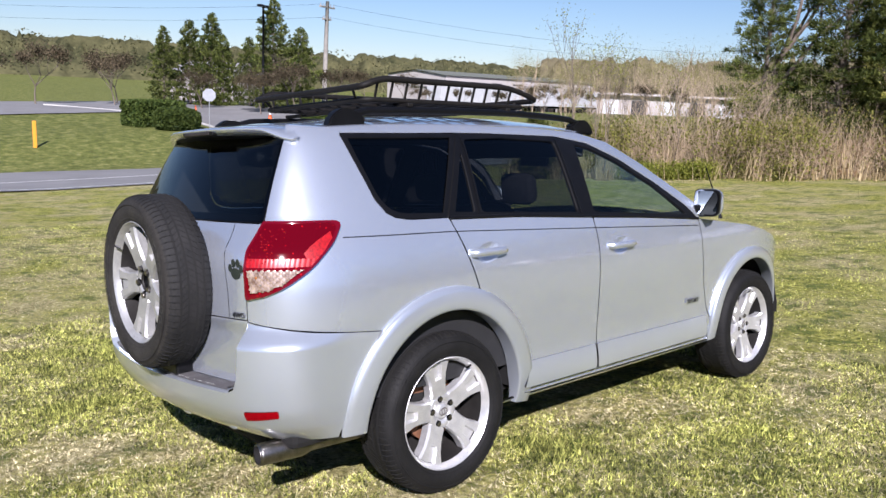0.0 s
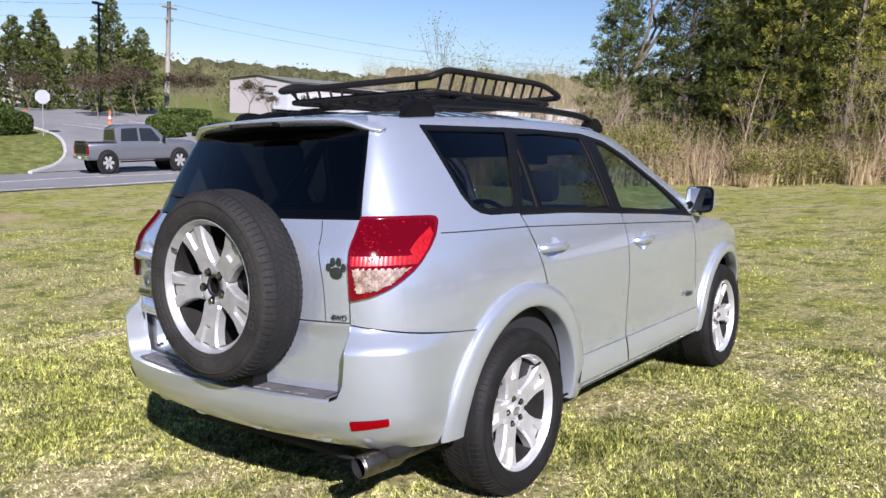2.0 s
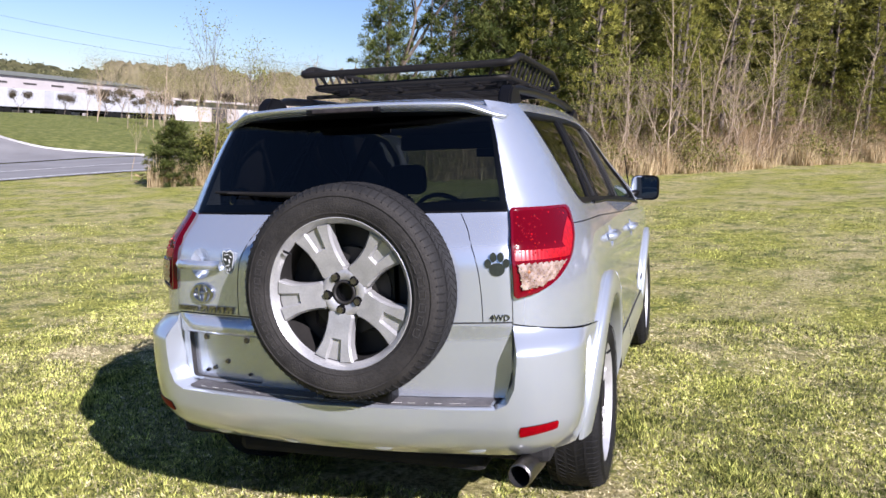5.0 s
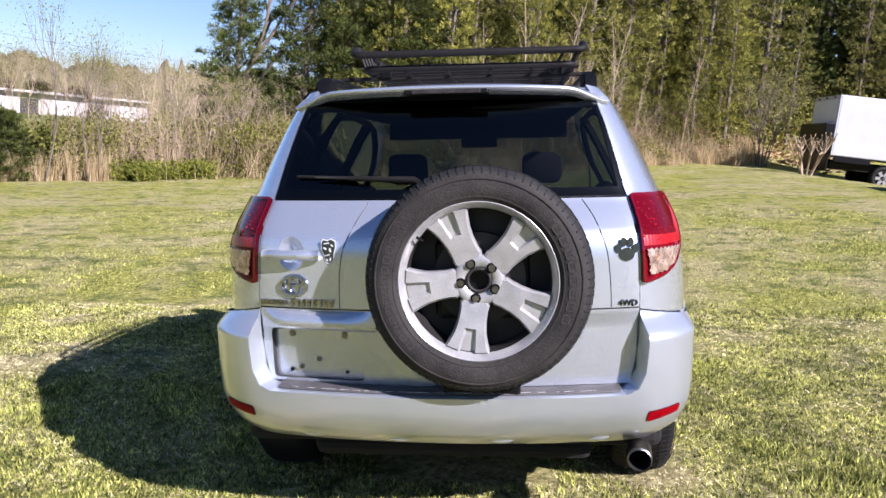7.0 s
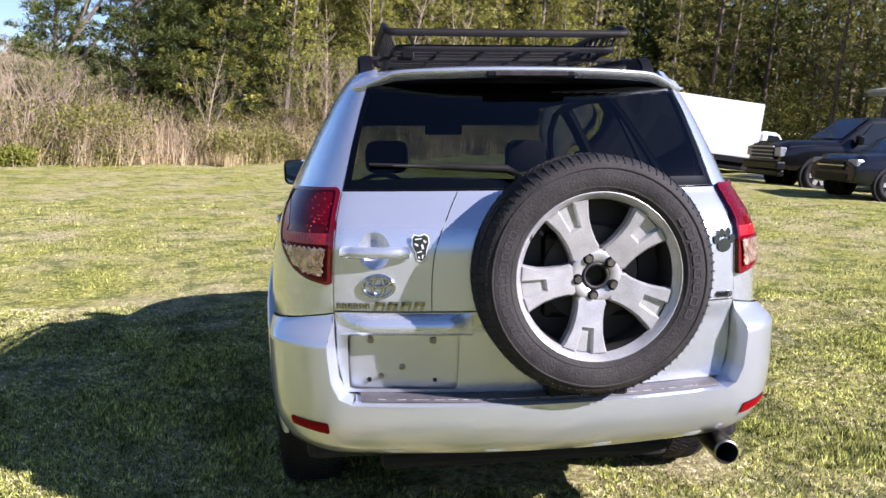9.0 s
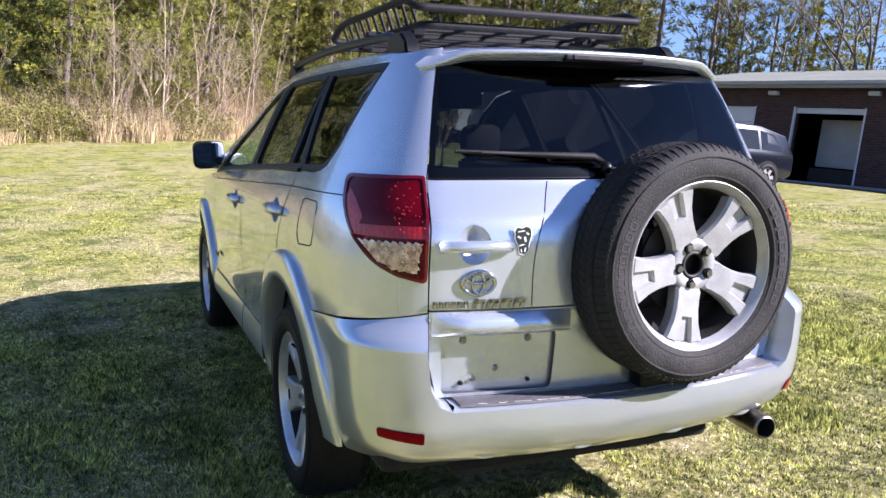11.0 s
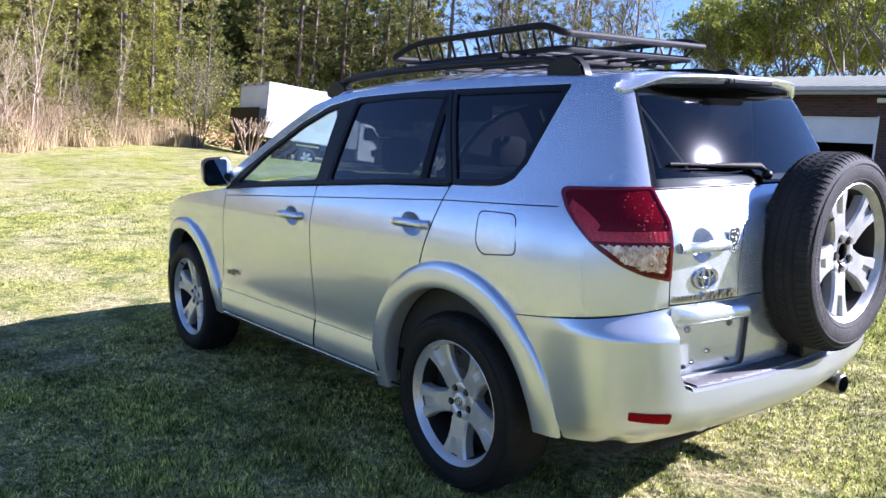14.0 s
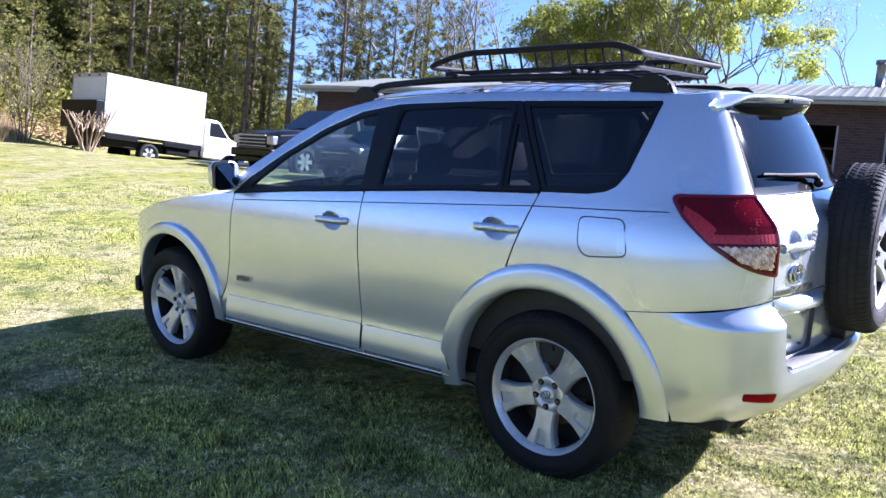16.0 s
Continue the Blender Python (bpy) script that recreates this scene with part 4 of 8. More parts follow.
# tan grass standing on the rise behind the shrubs
g, x, y, z = scatter(60000, -11.0, 7.5, 2.0, 8.0, 6)
keepg = np.sin(x * 0.8 + 0.5) + np.sin(x * 2.1 + y) + 0.9 * g.normal(size=len(x)) > 0.0
x, y, z = x[keepg], y[keepg], z[keepg]
n = len(x)
hgt = 0.35 + 0.75 * g.random(n) ** 1.6
a = g.random(n) * 6.283
U = np.stack([np.cos(a), np.sin(a), np.zeros(n)], 1) * 0.013
V = np.stack([g.normal(size=n) * 0.28 * hgt, g.normal(size=n) * 0.28 * hgt, hgt], 1)
P, F = blades(np.stack([x, y, z - 0.03], 1), U, V)
tagged(new("tan_grass", raw_mesh("tan_grass", P, F, leafmat("tan_grass_stems", (0.26, 0.175, 0.085), (0.60, 0.43, 0.24), 0.8, 0.3))), "tall tan dead grass on the rise behind the brush", "grass", kind="stuff")

# dead leaves and straw on the rise behind
LITTER = leafmat("leaf_litter", (0.22, 0.13, 0.06), (0.50, 0.36, 0.20), 0.85, 0.1)
g, x, y, z = scatter(18000, -15.0, 14.0, 0.6, 12.0, 4)
n = len(x)
u = rand_dirs(n, g) * np.array([1, 1, 0.45])
v = np.cross(u, rand_dirs(n, g))
sz = 0.05 + 0.08 * g.random(n)
P, F = quads(np.stack([x, y, z + 0.05 + 0.22 * g.random(n)], 1), u * sz[:, None], v * (sz * 0.5)[:, None])
ob = new("leaf_litter", raw_mesh("leaf_litter", P, F, LITTER))
tagged(ob, "brown leaf litter and dead grass under the trees", "litter", kind="stuff")

# straw-coloured bunches standing before the scrub
g = np.random.default_rng(12)
bx = -13.5 + 2.7 * g.random(26)
by = np.interp(bx, [-14.0, -8.4], [16.0, 18.6]) - 0.55 + 0.35 * g.random(26)
n = 26 * 70
k = np.repeat(np.arange(26), 70)
x, y = bx[k] + g.normal(size=n) * 0.055, by[k] + g.normal(size=n) * 0.055
hgt = (0.45 + 0.5 * g.random(26))[k] * (0.5 + 0.6 * g.random(n))
a = g.random(n) * 6.283
U = np.stack([np.cos(a), np.sin(a), np.zeros(n)], 1) * 0.010
V = np.stack([g.normal(size=n) * 0.13 * hgt, g.normal(size=n) * 0.13 * hgt, hgt], 1)
P, F = blades(np.stack([x, y, land(x, y) - 0.03], 1), U, V)
tagged(new("straw_bunches", raw_mesh("straw_bunches", P, F, REED)), "upright straw-coloured bunches of dead grass before the scrub", "grass", kind="stuff")

# ---- far woods on the skyline ----
CANOPY = mat("far_canopy", (0.030, 0.034, 0.015), 0.95, 0, 0.3, 0.12, color2=(0.13, 0.12, 0.055), bump=1.0, bump_scale=2.5, fine=1.1, spec=0.1)


def canopy(name, az0, az1, d0, d1, h0, h1, trees, fuzz, size, seed, label, ground=None, roof=None, leaf=None, upright=False):
    """Woods far off: a roof of domed crowns with loose leaves and bare twigs standing out of it."""
    g = np.random.default_rng(seed)
    az = np.radians(np.arange(az0, az1, 0.22))
    dd = np.linspace(d0, d1, 26)
    A, D = np.meshgrid(az, dd)
    X, Y = np.sin(A) * D, np.cos(A) * D
    base = land(X, Y) if ground is None else np.full(X.shape, float(ground))
    ta, td = np.radians(az0 + (az1 - az0) * g.random(trees)), d0 + (d1 - d0) * g.random(trees)
    tx, ty = np.sin(ta) * td, np.cos(ta) * td
    tr = (0.018 + 0.014 * g.random(trees)) * d0
    th = h0 + (h1 - h0) * g.random(trees) ** 1.2
    Z = np.full(X.shape, h0 * 0.45)
    for x_, y_, r_, h_ in zip(tx, ty, tr, th):
        q = ((X - x_) ** 2 + (Y - y_) ** 2) / (r_ * r_)
        m = q < 1
        Z[m] = np.maximum(Z[m], h_ * (0.62 + 0.38 * np.sqrt(1 - q[m])))
    Z += g.normal(size=Z.shape) * 0.10 * h0 * 0.5
    Z[:7] *= np.linspace(0.05, 1.0, 7)[:, None] * (0.8 + 0.35 * g.random((7, Z.shape[1])))
    Z[0] = -1.0
    P = np.stack([X, Y, base + Z], -1).reshape(-1, 3)
    nr, nc = X.shape
    i = np.arange(nr * nc).reshape(nr, nc)
    F = np.stack([i[:-1, :-1], i[:-1, 1:], i[1:, 1:], i[1:, :-1]], -1).reshape(-1, 4)
    ob = new(name, raw_mesh(name, P, F, roof or CANOPY))
    tagged(ob, label, "woods", kind="stuff")
    # leaves round the crowns
    k = g.integers(0, trees, fuzz)
    v = rand_dirs(fuzz, g)
    v[:, 2] = np.abs(v[:, 2])
    bz = land(tx, ty) if ground is None else np.full(trees, float(ground))
    C = np.stack([tx[k] + v[:, 0] * tr[k] * 1.02, ty[k] + v[:, 1] * tr[k] * 1.02, bz[k] + th[k] * (0.20 + 0.82 * v[:, 2])], 1) + g.normal(size=(fuzz, 3)) * size * 0.45
    u = rand_dirs(fuzz, g)
    w = np.cross(u, rand_dirs(fuzz, g))
    sz = (size * (0.4 + 0.9 * g.random(fuzz)))[:, None]
    if upright:
        # two in three are bare twigs, thin and nearly upright
        bare = (g.random(fuzz) < 0.66)[:, None]
        w = np.where(bare, rand_dirs(fuzz, g) * 0.35 + np.array([0, 0, 1.0]), w)
        P, F = blades(C, u * sz * np.where(bare, 0.16, 0.6), w * sz * np.where(bare, 4.5, 1.3))
    else:
        P, F = blades(C, u * sz * 0.6, w * sz * 1.3)
    c = new("leaves", raw_mesh("leaves", P, F, leaf or FAR_LEAF))
    c.parent = ob
    c["kind"] = "stuff"


canopy("far_woods", -84, -18, 170, 250, 4.5, 8.5, 700, 40000, 0.42, 21, "hazy wooded hills on the skyline")
canopy("middle_woods", -52, -40, 112, 150, 3.6, 6.5, 150, 17000, 0.24, 22, "spring woods behind the warehouse")
# both tans are lightened to paint in the haze of distance
BARE_CANOPY = mat("bare_wood_canopy", (0.075, 0.062, 0.038), 0.95, 0, 0.3, 0.12, color2=(0.22, 0.19, 0.11), bump=1.0, bump_scale=2.5, fine=1.1, spec=0.1)
BARE_TWIG = leafmat("bare_wood_twigs", (0.14, 0.115, 0.07), (0.36, 0.32, 0.17), 0.8, 0.2)
canopy("bare_woods", -41, -12, 118, 150, 5.2, 9.6, 330, 52000, 0.24, 23, "hazy tan woods, still half bare, beyond the road", roof=BARE_CANOPY, leaf=BARE_TWIG, upright=True)
canopy("right_woods", -10, 108, 95, 130, 3.0, 6.0, 380, 26000, 0.40, 24, "leafy woods beyond the garage")
# added out of view; only its reflections and blocked sky reach the picture
canopy("back_woods", 108, 276, 95, 140, 6.0, 11.0, 420, 9000, 0.7, 25, "unseen woods added behind the walker")
# thin spring trees between the scrub and the warehouse
THIN_LEAF = leafmat("pale_spring_leaves", (0.12, 0.115, 0.04), (0.34, 0.31, 0.12), 0.8, 0.4)
THIN = [broad(191 + i, 6.5, 0.36, 5, 1300, 0.032, THIN_LEAF, SAPLING, 1, 0.5, 1.5) for i in range(3)]
gs = np.random.default_rng(33)
for k in range(52):
    a, d = radians(-43 + 25 * gs.random()), 44 + 48 * gs.random()
    x, y = math.sin(a) * d, math.cos(a) * d
    if road_r(x, y) > -12:
        continue
    plant("bare_tree", THIN[k % 3], x, y, 0.55 + 0.4 * gs.random(), 360 * gs.random(), "thin hazy spring tree beyond the road", "tree", "thin trees beyond the road")
# ---- the brick garage ----
BRICK = bpy.data.materials.new("dark_brick")
BRICK.use_nodes = True
bn, bl2 = BRICK.node_tree.nodes, BRICK.node_tree.links
bt = bn.new("ShaderNodeTexBrick")
bt.inputs["Scale"].default_value = 1.0
bt.inputs["Brick Width"].default_value, bt.inputs["Row Height"].default_value, bt.inputs["Mortar Size"].default_value = 0.215, 0.075, 0.006
bt.inputs["Color1"].default_value, bt.inputs["Color2"].default_value, bt.inputs["Mortar"].default_value = (0.075, 0.033, 0.027, 1), (0.040, 0.019, 0.018, 1), (0.075, 0.065, 0.06, 1)
bco = bn.new("ShaderNodeTexCoord")
bsep, bcom = bn.new("ShaderNodeSeparateXYZ"), bn.new("ShaderNodeCombineXYZ")
badd = bn.new("ShaderNodeMath")
bl2.new(bco.outputs["Object"], bsep.inputs[0])
bl2.new(bsep.outputs[0], badd.inputs[0])
bl2.new(bsep.outputs[1], badd.inputs[1])
bl2.new(badd.outputs[0], bcom.inputs[0])
bl2.new(bsep.outputs[2], bcom.inputs[1])
bl2.new(bcom.outputs[0], bt.inputs["Vector"])
bl2.new(bt.outputs["Color"], bn["Principled BSDF"].inputs["Base Color"])
bbp = bn.new("ShaderNodeBump")
bbp.inputs["Strength"].default_value, bbp.inputs["Distance"].default_value = 0.5, 0.008
bbp.invert = True
bl2.new(bt.outputs["Fac"], bbp.inputs["Height"])
bl2.new(bbp.outputs[0], bn["Principled BSDF"].inputs["Normal"])
bn["Principled BSDF"].inputs["Roughness"].default_value = 0.85

WHITE = mat("white_paint", (0.41, 0.415, 0.425), 0.55, 0, 0.06, 2, color2=(0.49, 0.495, 0.51))
DOOR_WHITE = mat("white_door_paint", (0.62, 0.64, 0.67), 0.5, 0, 0.08, 1.5)
TRIM = mat("grey_trim", (0.26, 0.25, 0.24), 0.6, 0, 0.15, 3)
METAL_ROOF = mat("pale_metal_roof", (0.13, 0.138, 0.115), 0.8, 0, 0.12, 0.8, color2=(0.18, 0.188, 0.16), spec=0.06)
# dark colour that carries the dimness inside bays and under the eaves
DARK_IN = mat("shade_dark", (0.05, 0.045, 0.04), 0.9, 0, 0.3, 2)
WINDOW = mat("dark_window", (0.015, 0.018, 0.02), 0.06, 0, 0.1, 3)
WOOD = mat("brown_shelves", (0.22, 0.13, 0.06), 0.8, 0, 0.3, 4)
CONC = mat("concrete_apron", (0.33, 0.32, 0.30), 0.85, 0, 0.2, 1.2, bump=0.2)
ORANGE = mat("safety_orange", (0.75, 0.13, 0.03), 0.5, 0, 0.12, 8)

# its own frame: s runs along the front from its far corner, d goes back from it
garage = new("brick_garage")
garage.matrix_world = Matrix(((0.161, 0.987, 0, 16.4), (-0.987, 0.161, 0, 20.6), (0, 0, 1, 0), (0, 0, 0, 1)))
tagged(garage, "low dark brick garage with white doors and metal roof", "garage")
G0, GE, GL, GD = 1.22, 4.28, 27.0, 10.0


def gpart(name, lo, hi, material, label="", bevel=0.0, parent=None):
    bm = bmesh.new()
    box(bm, lo, hi, bevel=bevel)
    return part(name, bm, material, parent or garage, label)


BAYS = [(1.75, 4.0), (5.31, 7.54), (8.68, 10.92), (11.73, 13.97), (15.04, 17.30), (18.4, 20.6)]
TOPD = 3.63
prev = 0.0
for a, b in BAYS:
    gpart("front_wall", (prev, 0, G0 - 0.6), (a, 0.30, GE), BRICK, "dark brick pier")
    gpart("lintel_wall", (a, 0, TOPD), (b, 0.30, GE), BRICK, "dark brick over a bay")
    prev = b
gpart("front_wall", (prev, 0, G0 - 0.6), (GL, 0.30, GE), BRICK, "dark brick pier")
gpart("end_wall", (0, 0.30, G0 - 0.6), (0.30, GD, GE), BRICK)
gpart("end_wall", (GL - 0.3, 0.30, G0 - 0.6), (GL, GD, GE), BRICK)
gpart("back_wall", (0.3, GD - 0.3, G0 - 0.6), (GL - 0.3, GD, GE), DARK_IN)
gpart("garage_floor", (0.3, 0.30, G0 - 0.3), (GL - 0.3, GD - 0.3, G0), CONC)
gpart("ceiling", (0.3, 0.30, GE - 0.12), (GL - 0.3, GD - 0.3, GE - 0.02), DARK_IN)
# doors: closed, half open or rolled up
for i, low in ((0, G0), (2, G0), (3, 2.93), (1, 3.45)):
    a, b = BAYS[i]
    d = new("roller_door")
    d.parent = garage
    d["label"] = "white sectional roller door"
    n = max(1, int(round((TOPD - low) / 0.48)))
    for k in range(n):
        z0 = low + (TOPD - low) * k / n
        z1 = low + (TOPD - low) * (k + 1) / n
        glazed = i in (0, 2) and k == 1
        if glazed:
            gpart("glazed_panel", (a + 0.02, 0.125, z0 + 0.004), (b - 0.02, 0.15, z1 - 0.004), WINDOW, parent=d)
            for q in range(5):
                x = a + 0.02 + (b - a - 0.08) * q / 4
                gpart("mullion", (x, 0.11, z0), (x + 0.04, 0.125, z1), DOOR_WHITE, parent=d)
        else:
            gpart("door_section", (a + 0.02, 0.11, z0 + 0.006), (b - 0.02, 0.15, z1 - 0.006), DOOR_WHITE, parent=d, bevel=0.008)
            for q in (0.34, 0.67):
                gpart("door_rib", (a + 0.05, 0.102, z0 + (z1 - z0) * q - 0.01), (b - 0.05, 0.112, z0 + (z1 - z0) * q + 0.01), DOOR_WHITE, parent=d)
for a, b in BAYS:
    for x in (a, b - 0.05):
        gpart("door_jamb", (x, -0.01, G0), (x + 0.05, 0.08, TOPD), TRIM if a > 12 else DOOR_WHITE)
# things inside the open bays
gpart("white_panel", (5.5, 1.2, G0 + 0.75), (7.3, 1.3, 3.4), mat("pale_van_side", (0.45, 0.44, 0.41), 0.4, 0, 0.1, 2), "pale van side inside the bay", 0.02)
gpart("workbench", (5.45, 1.0, G0), (7.45, 1.9, G0 + 0.7), DARK_IN, bevel=0.02)
for k in range(4):
    gpart("shelf", (15.1, 2.2 + 0.1 * k, G0 + 0.5 + 0.5 * k), (17.2, 2.8, G0 + 0.55 + 0.5 * k), WOOD)
    gpart("carton", (15.3 + 0.45 * k, 2.3, G0 + 0.56 + 0.5 * (k % 3)), (15.65 + 0.45 * k, 2.6, G0 + 0.84 + 0.5 * (k % 3)), WOOD, bevel=0.01)
gpart("shelf", (11.8, 2.2, G0 + 0.9), (13.9, 2.7, G0 + 0.95), WOOD)
gpart("parts_cabinet", (12.0, 1.6, G0), (12.9, 2.1, G0 + 1.2), mat("green_cabinet", (0.06, 0.16, 0.05), 0.5, 0, 0.2, 3), bevel=0.02)
gpart("carton", (13.0, 1.8, G0), (13.7, 2.4, G0 + 1.3), WOOD, bevel=0.02)
# roof: standing-seam sheets, eaves board and gutter
ridge = 5.45
bm = bmesh.new()
for k in range(90):
    x0, x1 = -0.4 + (GL + 0.8) * k / 90, -0.4 + (GL + 0.8) * (k + 1) / 90
    for y0, y1, z0, z1 in ((-0.5, GD / 2, GE + 0.03, ridge), (GD + 0.5, GD / 2, GE + 0.03, ridge)):
        p = [(x0, y0, z0), (x0 + 0.05, y0, z0 + 0.022), (x0 + 0.11, y0, z0 + 0.022), (x0 + 0.16, y0, z0), (x1, y0, z0)]
        A = [bm.verts.new(v) for v in p]
        B = [bm.verts.new((v[0], y1, v[2] + z1 - z0)) for v in p]
        for j in range(4):
            bm.faces.new((A[j], A[j + 1], B[j + 1], B[j]))
part("roof", bm, METAL_ROOF, garage, "pale ribbed metal roof")
gpart("eaves_board", (-0.4, -0.50, GE - 0.16), (GL + 0.4, -0.44, GE + 0.05), TRIM)
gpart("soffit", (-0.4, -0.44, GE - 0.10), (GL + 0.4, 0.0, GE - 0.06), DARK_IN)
gpart("gutter", (-0.4, -0.58, GE - 0.06), (GL + 0.4, -0.50, GE + 0.03), mat("gutter_metal", (0.38, 0.37, 0.35), 0.4, 0.5, 0.1, 4), "pale metal gutter", 0.015)
for s_, zlow in ((11.11, 3.98), (14.71, G0)):
    bm = bmesh.new()
    tube(bm, [(s_, -0.52, GE - 0.05), (s_, -0.40, GE - 0.22), (s_ - 0.03, -0.06, GE - 0.38), (s_ - 0.03, -0.06, min(zlow, GE - 0.4))], 0.045, 8)
    part("downpipe", bm, TRIM if zlow > 2 else DOOR_WHITE, garage, "pale downpipe")
for s_ in (7.74, 14.05, 4.6):
    gpart("wall_light", (s_ - 0.16, -0.16, 3.96), (s_ + 0.16, 0.0, 4.08), DOOR_WHITE, "small wall light", 0.02)
for gz in ((0.0, 1), (GL, -1)):
    bm = bmesh.new()
    x = gz[0]
    vs = [bm.verts.new(v) for v in ((x, 0, GE), (x, GD, GE), (x, GD / 2, ridge - 0.03))]
    bm.faces.new(vs)
    part("gable", bm, TRIM, garage)
bm = bmesh.new()
tube(bm, [(18.0, GD / 2 - 0.6, ridge - 0.2), (18.0, GD / 2 - 0.6, ridge + 0.55)], 0.13, 12)
tube(bm, [(18.0, GD / 2 - 0.6, ridge + 0.55), (18.0, GD / 2 - 0.6, ridge + 0.68)], 0.17, 12)
part("flue", bm, STEEL, garage, "metal flue", smooth=True)
strip("apron", [(16.4 + 0.161 * s - 2.9, 20.6 - 0.987 * s - 0.45) for s in np.linspace(-3, 30, 34)], [(16.4 + 0.161 * s + 0.2, 20.6 - 0.987 * s) for s in np.linspace(-3, 30, 34)], 0.03, CONC, "grey paved apron before the garage", "pavement", n=4)

# traffic cone
def cone(x, y, h=0.72):
    c = new("traffic_cone")
    c.matrix_world = Matrix.Translation((x, y, float(land(x, y))))
    tagged(c, "orange traffic cone with a white band", "traffic cone")
    bm = bmesh.new()
    box(bm, (-0.18, -0.18, 0.0), (0.18, 0.18, 0.035), bevel=0.01)
    part("base", bm, ORANGE, c)
    for nm, z0, z1, m_ in (("body", 0.03, 0.36 * h, ORANGE), ("band", 0.36 * h, 0.62 * h, WHITE), ("tip", 0.62 * h, h, ORANGE)):
        bm = bmesh.new()
        r = lambda z: 0.13 - 0.105 * z / h
        tube(bm, [(0, 0, z0), (0, 0, z1)], 0.1, 16, radii=[r(z0), r(z1)])
        part(nm, bm, m_, c, smooth=True)
    return c


cone(8.86, 4.72, 0.33)

# ---- vehicles standing about ----
CAR_BLACK = mat("black_car_paint", (0.006, 0.006, 0.007), 0.2, 0, 0.1, 3, coat=0.35, spec=0.3)
CAR_NAVY = mat("dark_car_paint", (0.007, 0.008, 0.012), 0.2, 0, 0.1, 3, coat=0.35, spec=0.3)
SATIN = mat("satin_silver_trim", (0.42, 0.44, 0.47), 0.35, 0.2, 0.1, 5)
CAR_GREY = mat("grey_car_paint", (0.10, 0.105, 0.115), 0.28, 0.15, 0.05, 3, coat=1.0)
HEADLIGHT = mat("headlight_glass", (0.20, 0.21, 0.23), 0.2, 0.3, 0.4, 30, coat=0.6, color2=(0.42, 0.43, 0.45))
CAR_WHITE = mat("white_car_paint", (0.78, 0.78, 0.77), 0.3, 0, 0.04, 2, coat=0.7)


def road_wheel(parent, x, y, r, w, s):
    wh = new("wheel")
    wh.parent = parent
    wh.matrix_local = Matrix.Translation((x, y, r)) @ pose(0, 0, 0, 0, 0, 0 if s > 0 else 180)
    I = Matrix.Identity(4)
    bm = bmesh.new()
    lathe(bm, [(r * 0.62, -w / 2), (r * 0.95, -w / 2), (r, -w * 0.3), (r, w * 0.3), (r * 0.95, w / 2), (r * 0.66, w / 2), (r * 0.64, w * 0.4)], I, 28)
    part("tyre", bm, RUBBER, wh, smooth=True)
    bm = bmesh.new()
    lathe(bm, [(r * 0.65, w * 0.42), (r * 0.60, w * 0.46), (r * 0.56, w * 0.25), (0.001, w * 0.2)], I, 28)
    part("rim", bm, ALLOY_DARK, wh)
    for i in range(6):
        bm = bmesh.new()
        box(bm, (w * 0.25, 0.02, -0.045 * r / 0.35), (w * 0.46, r * 0.6, 0.045 * r / 0.35), pose(0, 0, 0, 60 * i, 0, 0))
        part("spoke", bm, ALLOY, wh)


def vehicle(name, m, stations, paint, wheels, glass_runs, label, category, wr=0.38, ww=0.26, extras=()):
    """A vehicle lofted through stations (y, low, belt, top, half width, top half width); it faces +y."""
    v = new(name)
    v.matrix_world = m
    tagged(v, label, category)
    bm = bmesh.new()
    rings = []
    for y, lo, be, to, w, wt in stations:
        ring = [(-w * 0.94, lo), (-w, lo + 0.12), (-w, be - 0.10), (-w * 0.97, be), (-wt, to - 0.05), (-wt * 0.85, to), (wt * 0.85, to), (wt, to - 0.05), (w * 0.97, be), (w, be - 0.10), (w, lo + 0.12), (w * 0.94, lo)]
        rings.append([bm.verts.new((x, y, z)) for x, z in ring])
    for A, B in zip(rings, rings[1:]):
        for j in range(12):
            bm.faces.new((A[j], B[j], B[(j + 1) % 12], A[(j + 1) % 12]))
    bm.faces.new(rings[0])
    bm.faces.new(rings[-1][::-1])
    bmesh.ops.recalc_face_normals(bm, faces=bm.faces)
    bmesh.ops.bevel(bm, geom=[e for e in bm.edges if e.calc_face_angle(0) > 0.5], offset=0.03, segments=2, affect="EDGES")
    part("body", bm, paint, v, smooth=True, angle=0.5)
    st = stations

    def at_y(y):
        return [float(np.interp(y, [q[0] for q in st], [q[i] for q in st])) for i in range(1, 6)]
    for y0, y1, t0, t1 in glass_runs:
        for s in (-1, 1):
            bm = bmesh.new()
            vs = []
            for y, t in ((y0, 0.10), (y1, 0.10), (y1 + t1, 0.86), (y0 + t0, 0.86)):
                lo, be, to, w, wt = at_y(y)
                vs.append(bm.verts.new((s * (w * 0.97 + (wt - w * 0.97) * t + 0.012), y, be + (to - 0.05 - be) * t)))
            bm.faces.new(vs if s > 0 else vs[::-1])
            part("side_window", bm, WINDOW, v)
    for y in wheels:
        for s in (-1, 1):
            w = at_y(y)[3]
            bm = bmesh.new()
            lathe(bm, [(0.01, s * (w + 0.012)), (wr * 1.18, s * (w + 0.012)), (wr * 1.18, s * (w - 0.10))], Matrix.Translation((0, y, wr)), 24)
            part("wheel_arch", bm, UNDER, v)
            road_wheel(v, s * (w - ww / 2 + 0.05), y, wr, ww, s)
    for nm, lo, hi, mm, bev in extras:
        bm = bmesh.new()
